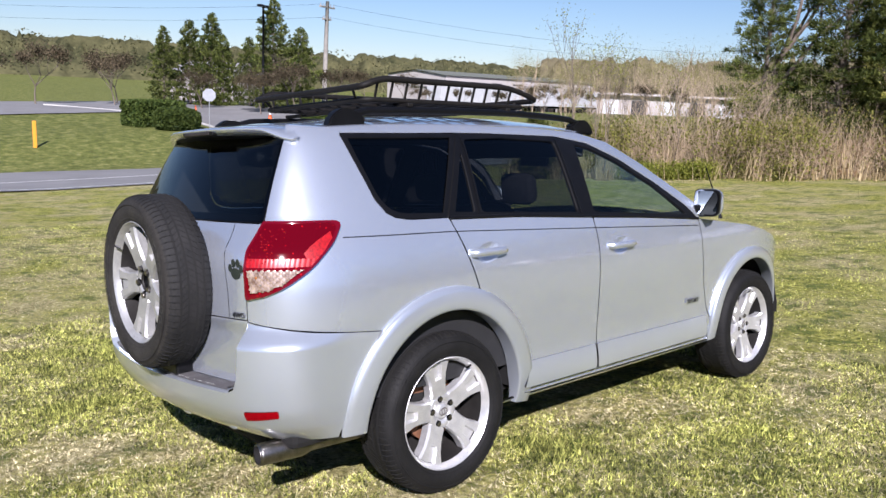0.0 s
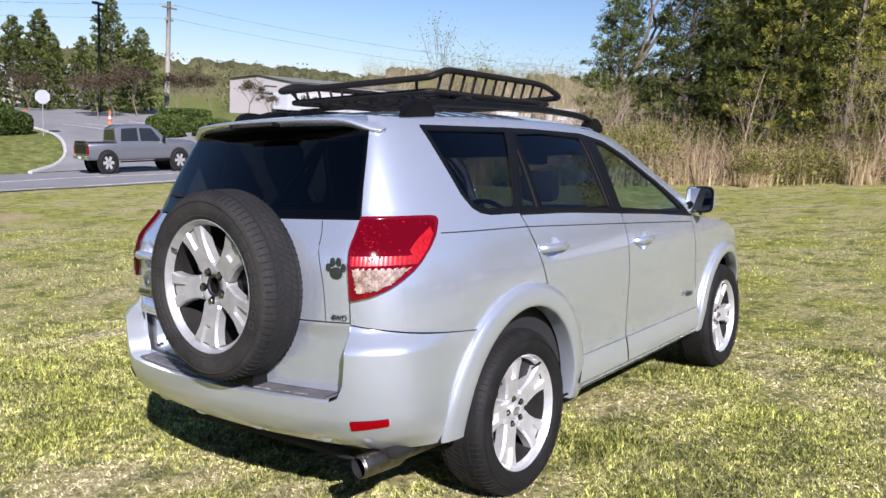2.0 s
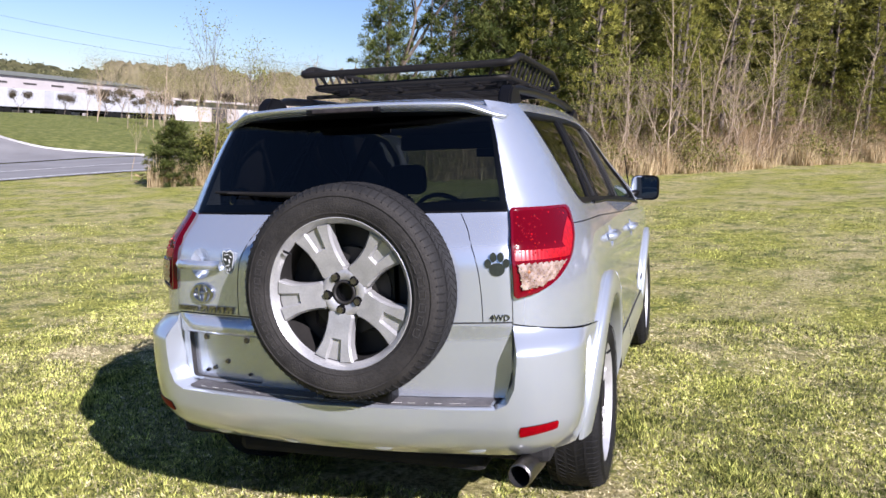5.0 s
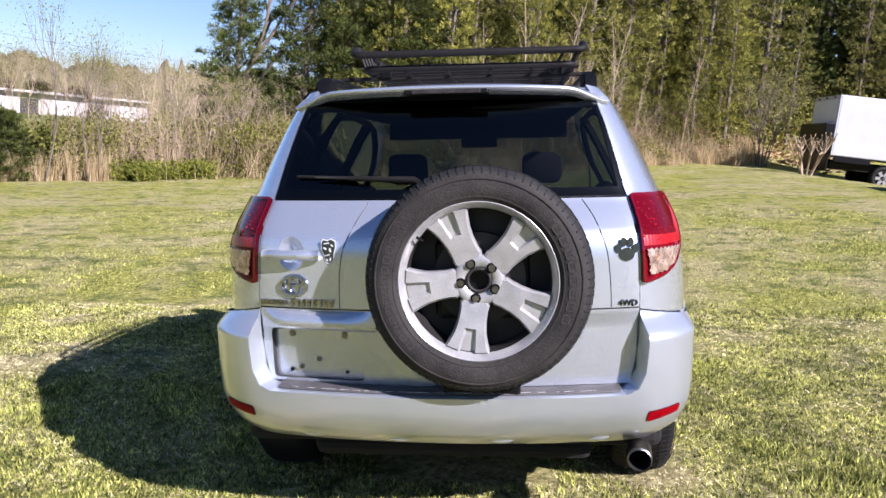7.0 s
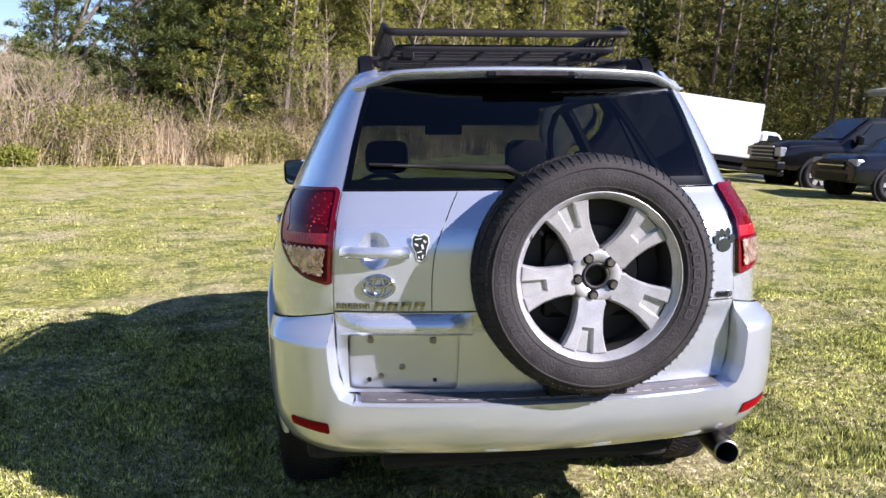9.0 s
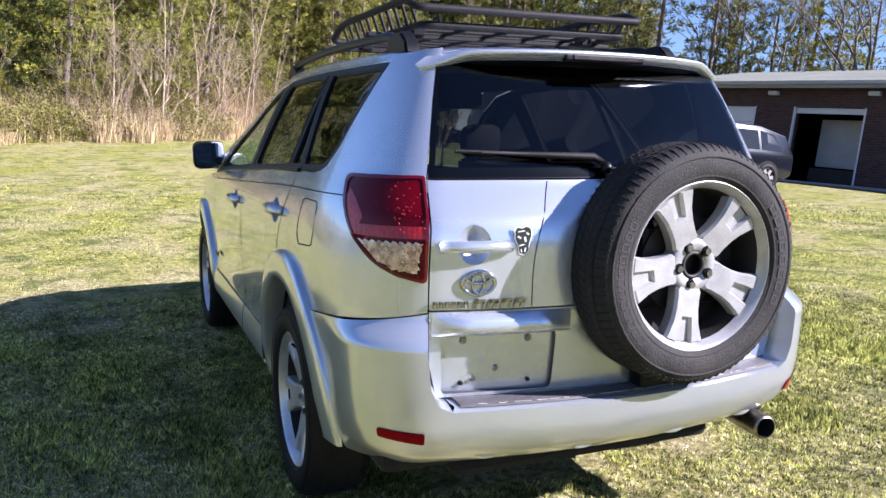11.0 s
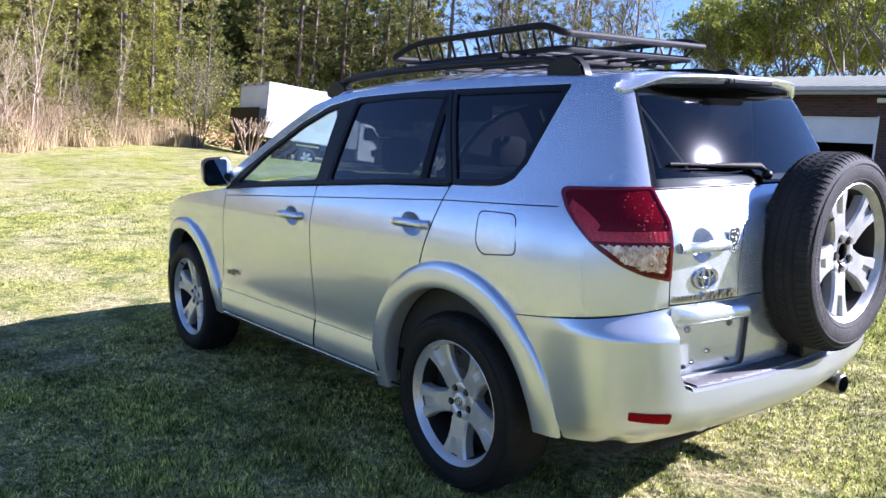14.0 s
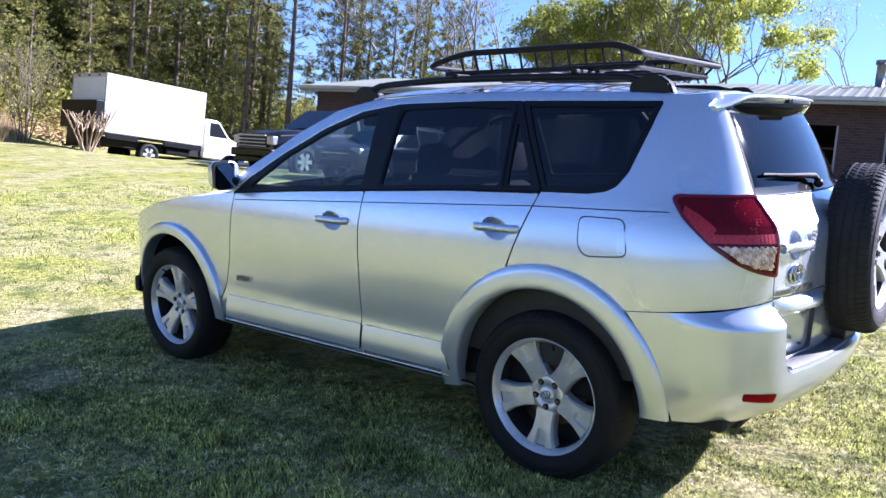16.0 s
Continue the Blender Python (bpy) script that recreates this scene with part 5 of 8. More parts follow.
        box(bm, lo, hi, bevel=bev)
        part(nm, bm, mm, v)
    return v


def slanted(parent, name, pts, material, label=""):
    bm = bmesh.new()
    bm.faces.new([bm.verts.new(p) for p in pts])
    return part(name, bm, material, parent, label)


def standing(x, y, yaw, dz=0.0):
    e = 0.8
    c, s = math.cos(radians(yaw)), math.sin(radians(yaw))
    f = Vector((-s, c, 0))
    r = Vector((c, s, 0))
    zf = (float(land(x + f.x * e, y + f.y * e)) - float(land(x - f.x * e, y - f.y * e))) / (2 * e)
    zr = (float(land(x + r.x * e, y + r.y * e)) - float(land(x - r.x * e, y - r.y * e))) / (2 * e)
    F = Vector((f.x, f.y, zf)).normalized()
    R = Vector((r.x, r.y, zr)).normalized()
    U = R.cross(F).normalized()
    R = F.cross(U)
    M = Matrix((R, F, U)).transposed().to_4x4()
    M.translation = (x, y, float(land(x, y)) + dz)
    return M


PICKUP = [(-2.85, 0.62, 1.20, 1.24, 0.96, 0.94), (-2.80, 0.56, 1.21, 1.25, 0.98, 0.95), (-1.42, 0.54, 1.21, 1.25, 1.0, 0.95), (-1.40, 0.52, 1.22, 1.80, 1.0, 0.76), (-1.10, 0.52, 1.22, 1.92, 1.0, 0.76), (-0.3, 0.52, 1.21, 1.95, 1.0, 0.77), (0.45, 0.52, 1.20, 1.92, 1.0, 0.76), (0.85, 0.52, 1.20, 1.66, 1.0, 0.79), (1.30, 0.52, 1.19, 1.30, 1.0, 0.88), (2.0, 0.52, 1.17, 1.30, 1.0, 0.88), (2.6, 0.54, 1.12, 1.25, 0.99, 0.86), (2.82, 0.60, 1.02, 1.16, 0.93, 0.84)]
grille = [("grille", (-0.62, 2.80, 0.78), (0.62, 2.90, 1.12), BLACK, 0.02), ("grille_bar", (-0.66, 2.88, 1.085), (0.66, 2.93, 1.125), SATIN, 0.01), ("grille_bar", (-0.62, 2.88, 0.985), (0.62, 2.93, 1.02), SATIN, 0.01), ("grille_bar", (-0.62, 2.88, 0.895), (0.62, 2.92, 0.925), SATIN, 0.01), ("grille_bar", (-0.66, 2.88, 0.80), (0.66, 2.92, 0.83), SATIN, 0.01), ("front_bumper", (-0.98, 2.72, 0.52), (0.98, 2.96, 0.74), BLACK, 0.04), ("lower_guard", (-0.9, 2.70, 0.36), (0.9, 2.88, 0.52), BLACK, 0.03),
          ("headlight", (-0.95, 2.70, 0.86), (-0.64, 2.88, 1.10), HEADLIGHT, 0.03), ("headlight", (0.64, 2.70, 0.86), (0.95, 2.88, 1.10), HEADLIGHT, 0.03)]
pk = vehicle("pickup_truck", standing(12.16, 15.05, 86) @ Matrix.Scale(0.93, 4), PICKUP, CAR_BLACK, (1.85, -1.95), [(-1.20, -0.30, 0.12, 0.0), (-0.18, 0.92, 0.0, -0.46)], "shiny black pickup truck with a chrome grille by the garage", "pickup truck", 0.42, 0.28, grille)
slanted(pk, "windscreen", [(-0.80, 1.24, 1.375), (0.80, 1.24, 1.375), (0.66, 0.52, 1.905), (-0.66, 0.52, 1.905)], WINDOW)
for s in (-1, 1):
    bm = bmesh.new()
    box(bm, (s * 1.08 - 0.11, 0.86, 1.22), (s * 1.08 + 0.11, 0.98, 1.46), bevel=0.03)
    part("door_mirror", bm, CAR_BLACK, pk)

CROSS = [(-2.3, 0.45, 0.98, 1.10, 0.86, 0.70), (-2.15, 0.36, 1.0, 1.50, 0.90, 0.66), (-1.2, 0.32, 1.0, 1.68, 0.92, 0.68), (0.2, 0.30, 0.98, 1.68, 0.92, 0.68), (0.9, 0.30, 0.97, 1.38, 0.92, 0.70), (1.2, 0.30, 0.96, 1.08, 0.92, 0.80), (2.1, 0.32, 0.88, 0.98, 0.90, 0.78), (2.32, 0.38, 0.76, 0.84, 0.82, 0.70)]
nose = [("grille", (-0.45, 2.24, 0.62), (0.45, 2.36, 0.82), BLACK, 0.02), ("grille_bar", (-0.5, 2.34, 0.70), (0.5, 2.38, 0.74), CHROME, 0.008), ("headlight", (-0.84, 2.06, 0.70), (-0.48, 2.30, 0.88), HEADLIGHT, 0.04), ("headlight", (0.48, 2.06, 0.70), (0.84, 2.30, 0.88), HEADLIGHT, 0.04), ("lower_intake", (-0.6, 2.26, 0.38), (0.6, 2.34, 0.55), BLACK, 0.02)]
sv = vehicle("crossover_car", standing(10.95, 11.65, 91) @ Matrix.Scale(0.86, 4), CROSS, CAR_NAVY, (1.45, -1.35), [(-1.9, -1.15, 0.25, 0.0), (-1.05, -0.15, 0.0, 0.0), (-0.05, 0.95, 0.0, -0.55)], "black crossover car by the garage", "car", 0.36, 0.24, nose)
slanted(sv, "windscreen", [(-0.76, 1.16, 1.12), (0.76, 1.16, 1.12), (0.60, 0.34, 1.66), (-0.60, 0.34, 1.66)], WINDOW)

gp = vehicle("pickup_truck", standing(-27.0, 16.0, -14, 0.03) @ Matrix.Diagonal((0.92, 0.76, 0.98, 1)), PICKUP, CAR_GREY, (1.80, -1.90), [(-1.20, -0.30, 0.12, 0.0), (-0.18, 0.92, 0.0, -0.46)], "lifted grey pickup truck standing on the road", "pickup truck", 0.45, 0.30,
             [("tail_lamp", (-1.0, -2.90, 0.80), (-0.86, -2.80, 1.12), RED_LENS, 0.02), ("tail_lamp", (0.86, -2.90, 0.80), (1.0, -2.80, 1.12), RED_LENS, 0.02), ("rear_bumper", (-0.95, -2.98, 0.58), (0.95, -2.82, 0.74), CHROME, 0.03), ("bed_cover", (-0.86, -2.75, 1.225), (0.86, -1.46, 1.262), BLACK, 0.02), ("tailgate_panel", (-0.80, -2.89, 0.82), (0.80, -2.845, 1.18), BLACK, 0.02), ("number_plate", (-0.16, -2.995, 0.62), (0.16, -2.97, 0.72), PALE, 0.0), ("running_board", (-1.04, -1.3, 0.44), (-0.94, 1.3, 0.50), BLACK, 0.015), ("running_board", (0.94, -1.3, 0.44), (1.04, 1.3, 0.50), BLACK, 0.015)])
for s in (-1, 1):
    bm = bmesh.new()
    box(bm, (s * 1.08 - 0.11, 0.92, 1.24), (s * 1.08 + 0.11, 1.02, 1.44), bevel=0.03)
    part("door_mirror", bm, BLACK, gp)
slanted(gp, "rear_window", [(0.66, -1.44, 1.34), (-0.66, -1.44, 1.34), (-0.60, -1.425, 1.74), (0.60, -1.425, 1.74)], WINDOW)

# box truck: tail to the wood, facing along +x
bt_ = new("box_truck")
BZ = float(land(12.2, 25.6)) - 0.14
bt_.matrix_world = Matrix.Translation((10.4, 24.5, BZ)) @ pose(0, 0, 0, 0, 1.5, 0)
tagged(bt_, "white box truck with a black tail lift", "truck")


def tpart(name, lo, hi, m_, bevel=0.0, label="", parent=None):
    bm = bmesh.new()
    box(bm, lo, hi, bevel=bevel)
    return part(name, bm, m_, parent or bt_, label)


tpart("cargo_box", (0.0, 0.0, 0.98), (3.92, 2.35, 2.98), WHITE, 0.03, "white cargo box")
tpart("rear_frame", (-0.03, 0.0, 0.98), (0.0, 2.35, 2.98), WHITE, 0.0)
tpart("roller_shutter", (-0.05, 0.12, 1.05), (-0.028, 2.23, 2.84), mat("grey_shutter", (0.62, 0.65, 0.70), 0.5, 0.0, 0.06, 2))
tpart("lift_mast", (-0.14, 0.05, 0.45), (-0.06, 2.30, 1.15), BLACK, 0.02)
tpart("tail_lift", (-0.36, -0.03, 1.08), (-0.06, 2.38, 2.02), BLACK, 0.02, "black folded tail lift")
for y_ in (0.5, 1.2, 1.9):
    tpart("marker_lamp", (-0.06, y_ - 0.06, 2.89), (-0.03, y_ + 0.06, 2.94), RED_DARK)
tpart("chassis", (0.1, 0.35, 0.55), (5.6, 2.0, 0.85), UNDER, 0.02)
tpart("side_skirt", (0.1, 0.02, 0.78), (1.28, 0.10, 0.98), BLACK, 0.01)
tpart("side_skirt", (2.32, 0.02, 0.78), (3.9, 0.10, 0.98), BLACK, 0.01)
tpart("fuel_tank", (2.5, 0.14, 0.50), (3.5, 0.50, 0.80), BLACK, 0.06)
bm = bmesh.new()
prof = [(4.10, 0.55), (4.10, 2.05), (4.75, 2.05), (5.30, 1.42), (6.05, 1.22), (6.15, 0.62), (6.0, 0.50)]
A = [bm.verts.new((x, 0.22, z)) for x, z in prof]
B = [bm.verts.new((x, 2.13, z)) for x, z in prof]
bm.faces.new(A)
bm.faces.new(B[::-1])
for i in range(len(prof)):
    bm.faces.new((A[i], A[(i + 1) % 7], B[(i + 1) % 7], B[i]))
bmesh.ops.recalc_face_normals(bm, faces=bm.faces)
bmesh.ops.bevel(bm, geom=bm.edges[:], offset=0.06, segments=2, affect="EDGES")
part("cab", bm, CAR_WHITE, bt_, "white cab", smooth=True, angle=0.5)
slanted(bt_, "cab_window", [(4.35, 0.205, 1.42), (5.18, 0.205, 1.42), (4.74, 0.205, 1.93), (4.35, 0.205, 1.93)], WINDOW)
for x in (1.80, 5.35):
    for y_, s in ((0.22, -1), (2.12, 1)):
        road_wheel(bt_, 0, 0, 0.40, 0.28, s)
        w = bt_.children[-1]
        w.matrix_local = Matrix.Translation((x, y_, 0.40)) @ pose(0, 0, 0, 0, 0, 90 * s)

# ---- across the road ----
def lay(x, y):
    return float(land(x, y))


wh = new("white_warehouse")
wx, wy = -72.2, 59.0
wz = lay(-70, 60) + 0.5
wh.matrix_world = Matrix.Translation((wx, wy, wz)) @ pose(0, 0, 0, 0, 0, 3)
tagged(wh, "long low white metal warehouse with loading docks", "warehouse")


def wpart(name, lo, hi, m_, bevel=0.0, label=""):
    bm = bmesh.new()
    box(bm, lo, hi, bevel=bevel)
    return part(name, bm, m_, wh, label)


WALLW = mat("white_metal_wall", (0.42, 0.385, 0.365), 0.6, 0.1, 0.06, 0.6)
bm = bmesh.new()
prof = [(-11, 0), (-11, 4.4), (-5.5, 5.0), (0, 4.4), (0, 0)]
A = [bm.verts.new((x, 7, z)) for x, z in prof]
B = [bm.verts.new((x, 40, z)) for x, z in prof]
bm.faces.new(A)
bm.faces.new(B[::-1])
for i in (0, 3):
    bm.faces.new((A[i], A[i + 1], B[i + 1], B[i]))
part("hall", bm, WALLW, wh, "white metal walls")
bm = bmesh.new()
for (x0, z0), (x1, z1) in (((-11.3, 4.42), (-5.5, 5.06)), ((-5.5, 5.06), (0.3, 4.42))):
    bm.faces.new([bm.verts.new(v) for v in ((x0, 6.7, z0), (x1, 6.7, z1), (x1, 40.3, z1), (x0, 40.3, z0))])
part("roof", bm, METAL_ROOF, wh, "grey metal roof")
wpart("dock_wing", (0.0, 1.0, 0.0), (2.5, 40.0, 2.9), WALLW, 0.0, "lower dock wing")
wpart("wing_roof", (-0.1, 0.8, 2.9), (2.8, 40.2, 3.0), TRIM)
for i in range(7):
    y_ = 2.5 + 4.4 * i
    wpart("dock_door", (2.5, y_, 1.0), (2.56, y_ + 2.4, 2.75), ORANGE if i == 5 else DOOR_WHITE, 0.0, "orange dock door" if i == 5 else "")
    wpart("wall_vent", (-0.02, y_, 3.55), (0.04, y_ + 2.0, 3.75), DARK_IN)
for i, (x, y_) in enumerate(((4.0, 0.0), (4.4, 8.2), (4.2, 17.0), (4.3, 25.5))):
    tr_ = new("semi_trailer")
    M = wh.matrix_world @ Matrix.Translation((x, y_, 0.1)) @ pose(0, 0, 0, 0, 0, 0)
    tr_.matrix_world = M
    tagged(tr_, "white semi-trailer parked before the warehouse", "trailer", "trailers at the warehouse")
    bm = bmesh.new()
    box(bm, (0, 0, 1.0), (2.4, 7.2, 2.9), bevel=0.04)
    part("trailer_box", bm, WHITE, tr_)
    bm = bmesh.new()
    box(bm, (0.4, 0.2, 0.7), (2.1, 7.4, 1.1))
    part("trailer_frame", bm, UNDER, tr_)
    for yy in (1.0, 2.1):
        for xx in (0.2, 2.3):
            bm = bmesh.new()
            lathe(bm, [(0.01, -0.14), (0.5, -0.14), (0.5, 0.14), (0.01, 0.14)], Matrix.Translation((xx, yy, 0.5)), 18)
            part("trailer_wheel", bm, RUBBER, tr_)
    for x_ in (0.6, 1.7):
        bm = bmesh.new()
        box(bm, (x_, 6.2, 0.0), (x_ + 0.2, 6.4, 1.0), bevel=0.02)
        part("landing_leg", bm, UNDER, tr_)

# clipped hedges
def hedge(x, y, lx, ly, h, yaw, seed, label):
    g = np.random.default_rng(seed)
    n = int(3200 * lx * ly * h / 8) + 4000
    p = rand_dirs(n, g)
    soft_ = "rounded" in label
    p = np.sign(p) * np.abs(p) ** (0.85 if soft_ else 0.6)
    p /= np.abs(p).max(1)[:, None] ** (0.25 if soft_ else 0.7)
    C = p * np.array([lx / 2, ly / 2, h / 2]) * (0.93 + 0.09 * g.random(n))[:, None] + np.array([0, 0, h / 2])
    u = rand_dirs(n, g)
    v = np.cross(u, rand_dirs(n, g))
    P, F = quads(C, u * 0.09, v * 0.07)
    ob = new("hedge", raw_mesh("hedge", P, F, HEDGE))
    ob.matrix_world = Matrix.Translation((x, y, lay(x, y) - 0.05)) @ pose(0, 0, 0, 0, 0, yaw)
    bm = bmesh.new()
    box(bm, (-lx * 0.36, -ly * 0.36, 0), (lx * 0.36, ly * 0.36, h * 0.82), bevel=0.3)
    part("hedge_core", bm, mat("hedge_inner_twigs", (0.03, 0.045, 0.014), 0.9, 0, 0.3, 3), ob)
    return tagged(ob, label, "hedge")


HEDGE = leafmat("hedge_leaves", (0.022, 0.04, 0.009), (0.085, 0.115, 0.025), 0.6, 0.2)
hedge(-43.0, 16.7, 1.9, 3.3, 1.45, 15, 1, "clipped green hedge on the grass bank")
hedge(-40.3, 16.9, 1.9, 2.5, 1.25, 15, 2, "rounded clipped shrub beside the hedge")
hedge(-36.6, 23.8, 1.7, 1.9, 1.2, 0, 3, "rounded clipped shrub on the far bank")
hedge(-39.0, 26.8, 1.7, 3.2, 1.35, 20, 4, "clipped green hedge on the far bank")
hedge(-35.6, 26.2, 1.7, 2.2, 1.1, 0, 5, "rounded clipped shrub on the far bank")

sb = new("storage_building")
sb.matrix_world = Matrix.Translation((-58.5, 78.5, lay(-58.5, 78.5))) @ pose(0, 0, 0, 0, 0, 33.5)
tagged(sb, "long low whitish storage building with dark bays", "building")
bm = bmesh.new()
box(bm, (0, 0, -0.6), (17.5, 6.0, 3.1))
part("wall", bm, WALLW, sb)
bm = bmesh.new()
box(bm, (-0.4, -0.8, 3.1), (17.9, 6.3, 3.35), bevel=0.03)
part("roof", bm, WALLW, sb, "pale metal roof")
for i in range(5):
    bm = bmesh.new()
    box(bm, (0.8 + 3.4 * i, -0.05, 0.2), (2.6 + 3.4 * i, 0.02, 2.5))
    part("bay_door", bm, DARK_IN if i % 2 else DOOR_WHITE, sb)
# stop sign seen from behind, poles, lamp, marker
POLE = mat("weathered_pole", (0.26, 0.24, 0.21), 0.9, 0, 0.25, 3, bump=0.4, bump_scale=20)
GALV = mat("galvanised_steel", (0.42, 0.43, 0.44), 0.45, 0.6, 0.1, 8)
sg = new("stop_sign")
sg.matrix_world = Matrix.Translation((-38.6, 18.0, lay(-38.6, 18.0))) @ pose(0, 0, 0, 0, 0, 62)
tagged(sg, "octagonal road sign on a post, its bare back showing", "road sign")
bm = bmesh.new()
tube(bm, [(0, 0, 0), (0, 0, 2.3)], 0.025, 8)
part("post", bm, GALV, sg)
bm = bmesh.new()
bmesh.ops.create_cone(bm, cap_ends=True, segments=8, radius1=0.37, radius2=0.37, depth=0.012, matrix=Matrix.Translation((0, -0.04, 2.0)) @ pose(0, 0, 0, 90, 0, 0) @ pose(0, 0, 0, 0, 0, 22.5))
part("sign_plate", bm, mat("bare_aluminium", (0.30, 0.31, 0.33), 0.6, 0.2, 0.1, 6), sg, "bare metal sign back")

up = new("utility_pole")
up.matrix_world = Matrix.Translation((-51.3, 33.9, lay(-51.3, 33.9))) @ pose(0, 0, 0, 0, 2.0, 0)
tagged(up, "weathered wooden utility pole with a crossarm", "utility pole")
bm = bmesh.new()
tube(bm, [(0, 0, -0.5), (0, 0, 5), (0, 0, 8.2)], 0.17, 10, radii=[0.19, 0.17, 0.13])
part("pole", bm, POLE, up, smooth=True)
for z_, w_ in ((7.75, 1.15), (6.85, 0.62)):
    bm = bmesh.new()
    box(bm, (-0.08, -w_, z_ - 0.06), (0.08, w_, z_ + 0.06), pose(0, 0, 0, 0, 0, 28), bevel=0.01)
    part("crossarm", bm, POLE, up)
    for k in (-1, -0.5, 0.5, 1):
        bm = bmesh.new()
        q = pose(0, 0, 0, 0, 0, 28) @ Vector((0, w_ * k * 0.92, 0))
        tube(bm, [(q.x, q.y, z_ + 0.05), (q.x, q.y, z_ + 0.24)], 0.04, 6)
        part("insulator", bm, GALV, up)
for dz, sag in ((8.0, 2.2), (7.0, 2.0)):
    for dirn, nm in ((1, "span"), (-1, "span")):
        bm = bmesh.new()
        b0 = Vector((-51.0, 33.9, lay(-51.3, 33.9) + dz))
        b1 = b0 + Vector((0.75 * dirn * 62, 0.62 * dirn * 62, -1.0 + (0 if dirn > 0 else 1)))
        if dirn < 0:
            b1 = b0 + Vector((-24, -62, 0.5))
        tube(bm, [b0.lerp(b1, t) - Vector((0, 0, sag * 4 * t * (1 - t))) for t in np.linspace(0, 1, 16)], 0.007, 4)
        o = part("power_line", bm, BLACK, None)
        tagged(o, "thin sagging power line", "power line", "power lines of the pole")

lp_ = new("street_lamp")
lp_.matrix_world = Matrix.Translation((-50.1, 27.8, lay(-50.1, 27.8)))
tagged(lp_, "tall dark twin-headed car park lamp", "street lamp")
bm = bmesh.new()
tube(bm, [(0, 0, -0.2), (0, 0, 7.3)], 0.09, 10, radii=[0.11, 0.07])
part("pole", bm, BLACK, lp_, smooth=True)
for s in (-1, 1):
    bm = bmesh.new()
    box(bm, (-0.20, s * 0.12 if s > 0 else -0.62, 7.22), (0.20, 0.62 if s > 0 else -0.12, 7.40), pose(0, 0, 0, 0, 0, 35), bevel=0.06)
    part("lamp_head", bm, BLACK, lp_)
bm = bmesh.new()
box(bm, (-0.05, -0.08, 0), (0.05, 0.08, 1.25), bevel=0.02)
mk = part("marker_post", bm, mat("orange_marker", (0.75, 0.32, 0.03), 0.5, 0, 0.1, 5))
mk.matrix_world = Matrix.Translation((-37.0, 8.6, lay(-37.0, 8.6)))
tagged(mk, "orange plastic marker post on the grass bank", "marker post")
cone(-43.7, 24.7, 0.9)
cone(-44.6, 20.0, 0.9)

# drive and car park beyond the bank
dr = [(-30.3, 13.2), (-33.0, 16.2), (-36.4, 17.9), (-41.0, 19.4), (-47.0, 19.0), (-58.0, 15.0)]
dr2 = [(-26.5, 32.0), (-31.5, 29.0), (-37.0, 31.0), (-43.0, 33.0), (-49.0, 34.0), (-58.0, 36.0)]
fine1 = [tuple(p)[:2] for p in rounded([(a, b, 0) for a, b in dr], 3.0, 6, closed=False)]
fine2 = [tuple(p)[:2] for p in rounded([(a, b, 0) for a, b in dr2], 3.0, 6, closed=False)]
strip("driveway", fine1, fine2, 0.05, ASPHALT, "asphalt drive leading up to the car park", "road", n=6)
strip("car_park", [(-50.0, y_) for y_ in np.linspace(-30, 34, 30)], [(-64.0, y_ - 6) for y_ in np.linspace(-30, 34, 30)], 0.06, ASPHALT, "asphalt car park beyond the bank", "car park", n=8)
for k in range(6):
    a = (-43.5 - 0.3 * k, 21.6 + 1.6 * k)
    strip("parking_line", [(a[0], a[1]), (a[0] + 3.6, a[1] + 1.2)], [(a[0], a[1] + 0.12), (a[0] + 3.6, a[1] + 1.32)], 0.062, LINE, "white parking line", "road marking", n=1)
bm = bmesh.new()
for A_ in (fine1, fine2):
    tube(bm, [(x, y_, lay(x, y_) + 0.06) for x, y_ in A_], 0.09, 6)
tagged(part("kerb", bm, KERB), "pale concrete kerb along the drive", "kerb", kind="structure")

# trees across the road
BROADCON = [conifer(81 + i, 9.0, 0.1, 3.0, 0.42, 8, 1.6, 0.30, CEDAR, BARK, 0.2, 0.9, 0.7, 0.0, per=9) for i in range(2)]
for x, y, s, i in ((-59.4, 24.3, 0.66, 0), (-57.6, 25.6, 0.72, 1), (-55.6, 26.5, 0.76, 0), (-54.6, 26.9, 0.60, 1), (-53.6, 28.6, 0.58, 1), (-50.9, 29.1, 0.86, 0), (-49.2, 30.4, 0.66, 1)):
    plant("conifer_tree", BROADCON[i], x, y, s, 50 * x, "dense dark green conifer by the car park", "tree", "conifers by the car park")
for x, y, s, i in ((-57.2, 19.6, 0.95, 0), (-61.0, 21.2, 1.0, 1), (-63.0, 12.0, 1.1, 0), (-60.0, 15.0, 1.1, 1), (-51.2, 23.6, 0.7, 0), (-46.3, 26.6, 0.75, 1), (-46.9, 28.6, 0.9, 0), (-46.5, 25.6, 0.7, 1), (-49.0, 33.0, 0.8, 0), (-62.0, 46.0, 0.9, 1), (-60.5, 49.5, 0.85, 0)):
    plant("bare_tree", SMALLTREE[i], x, y, s, 70 * x, "small round brown-twigged tree by the car park", "tree", "small trees by the car park")
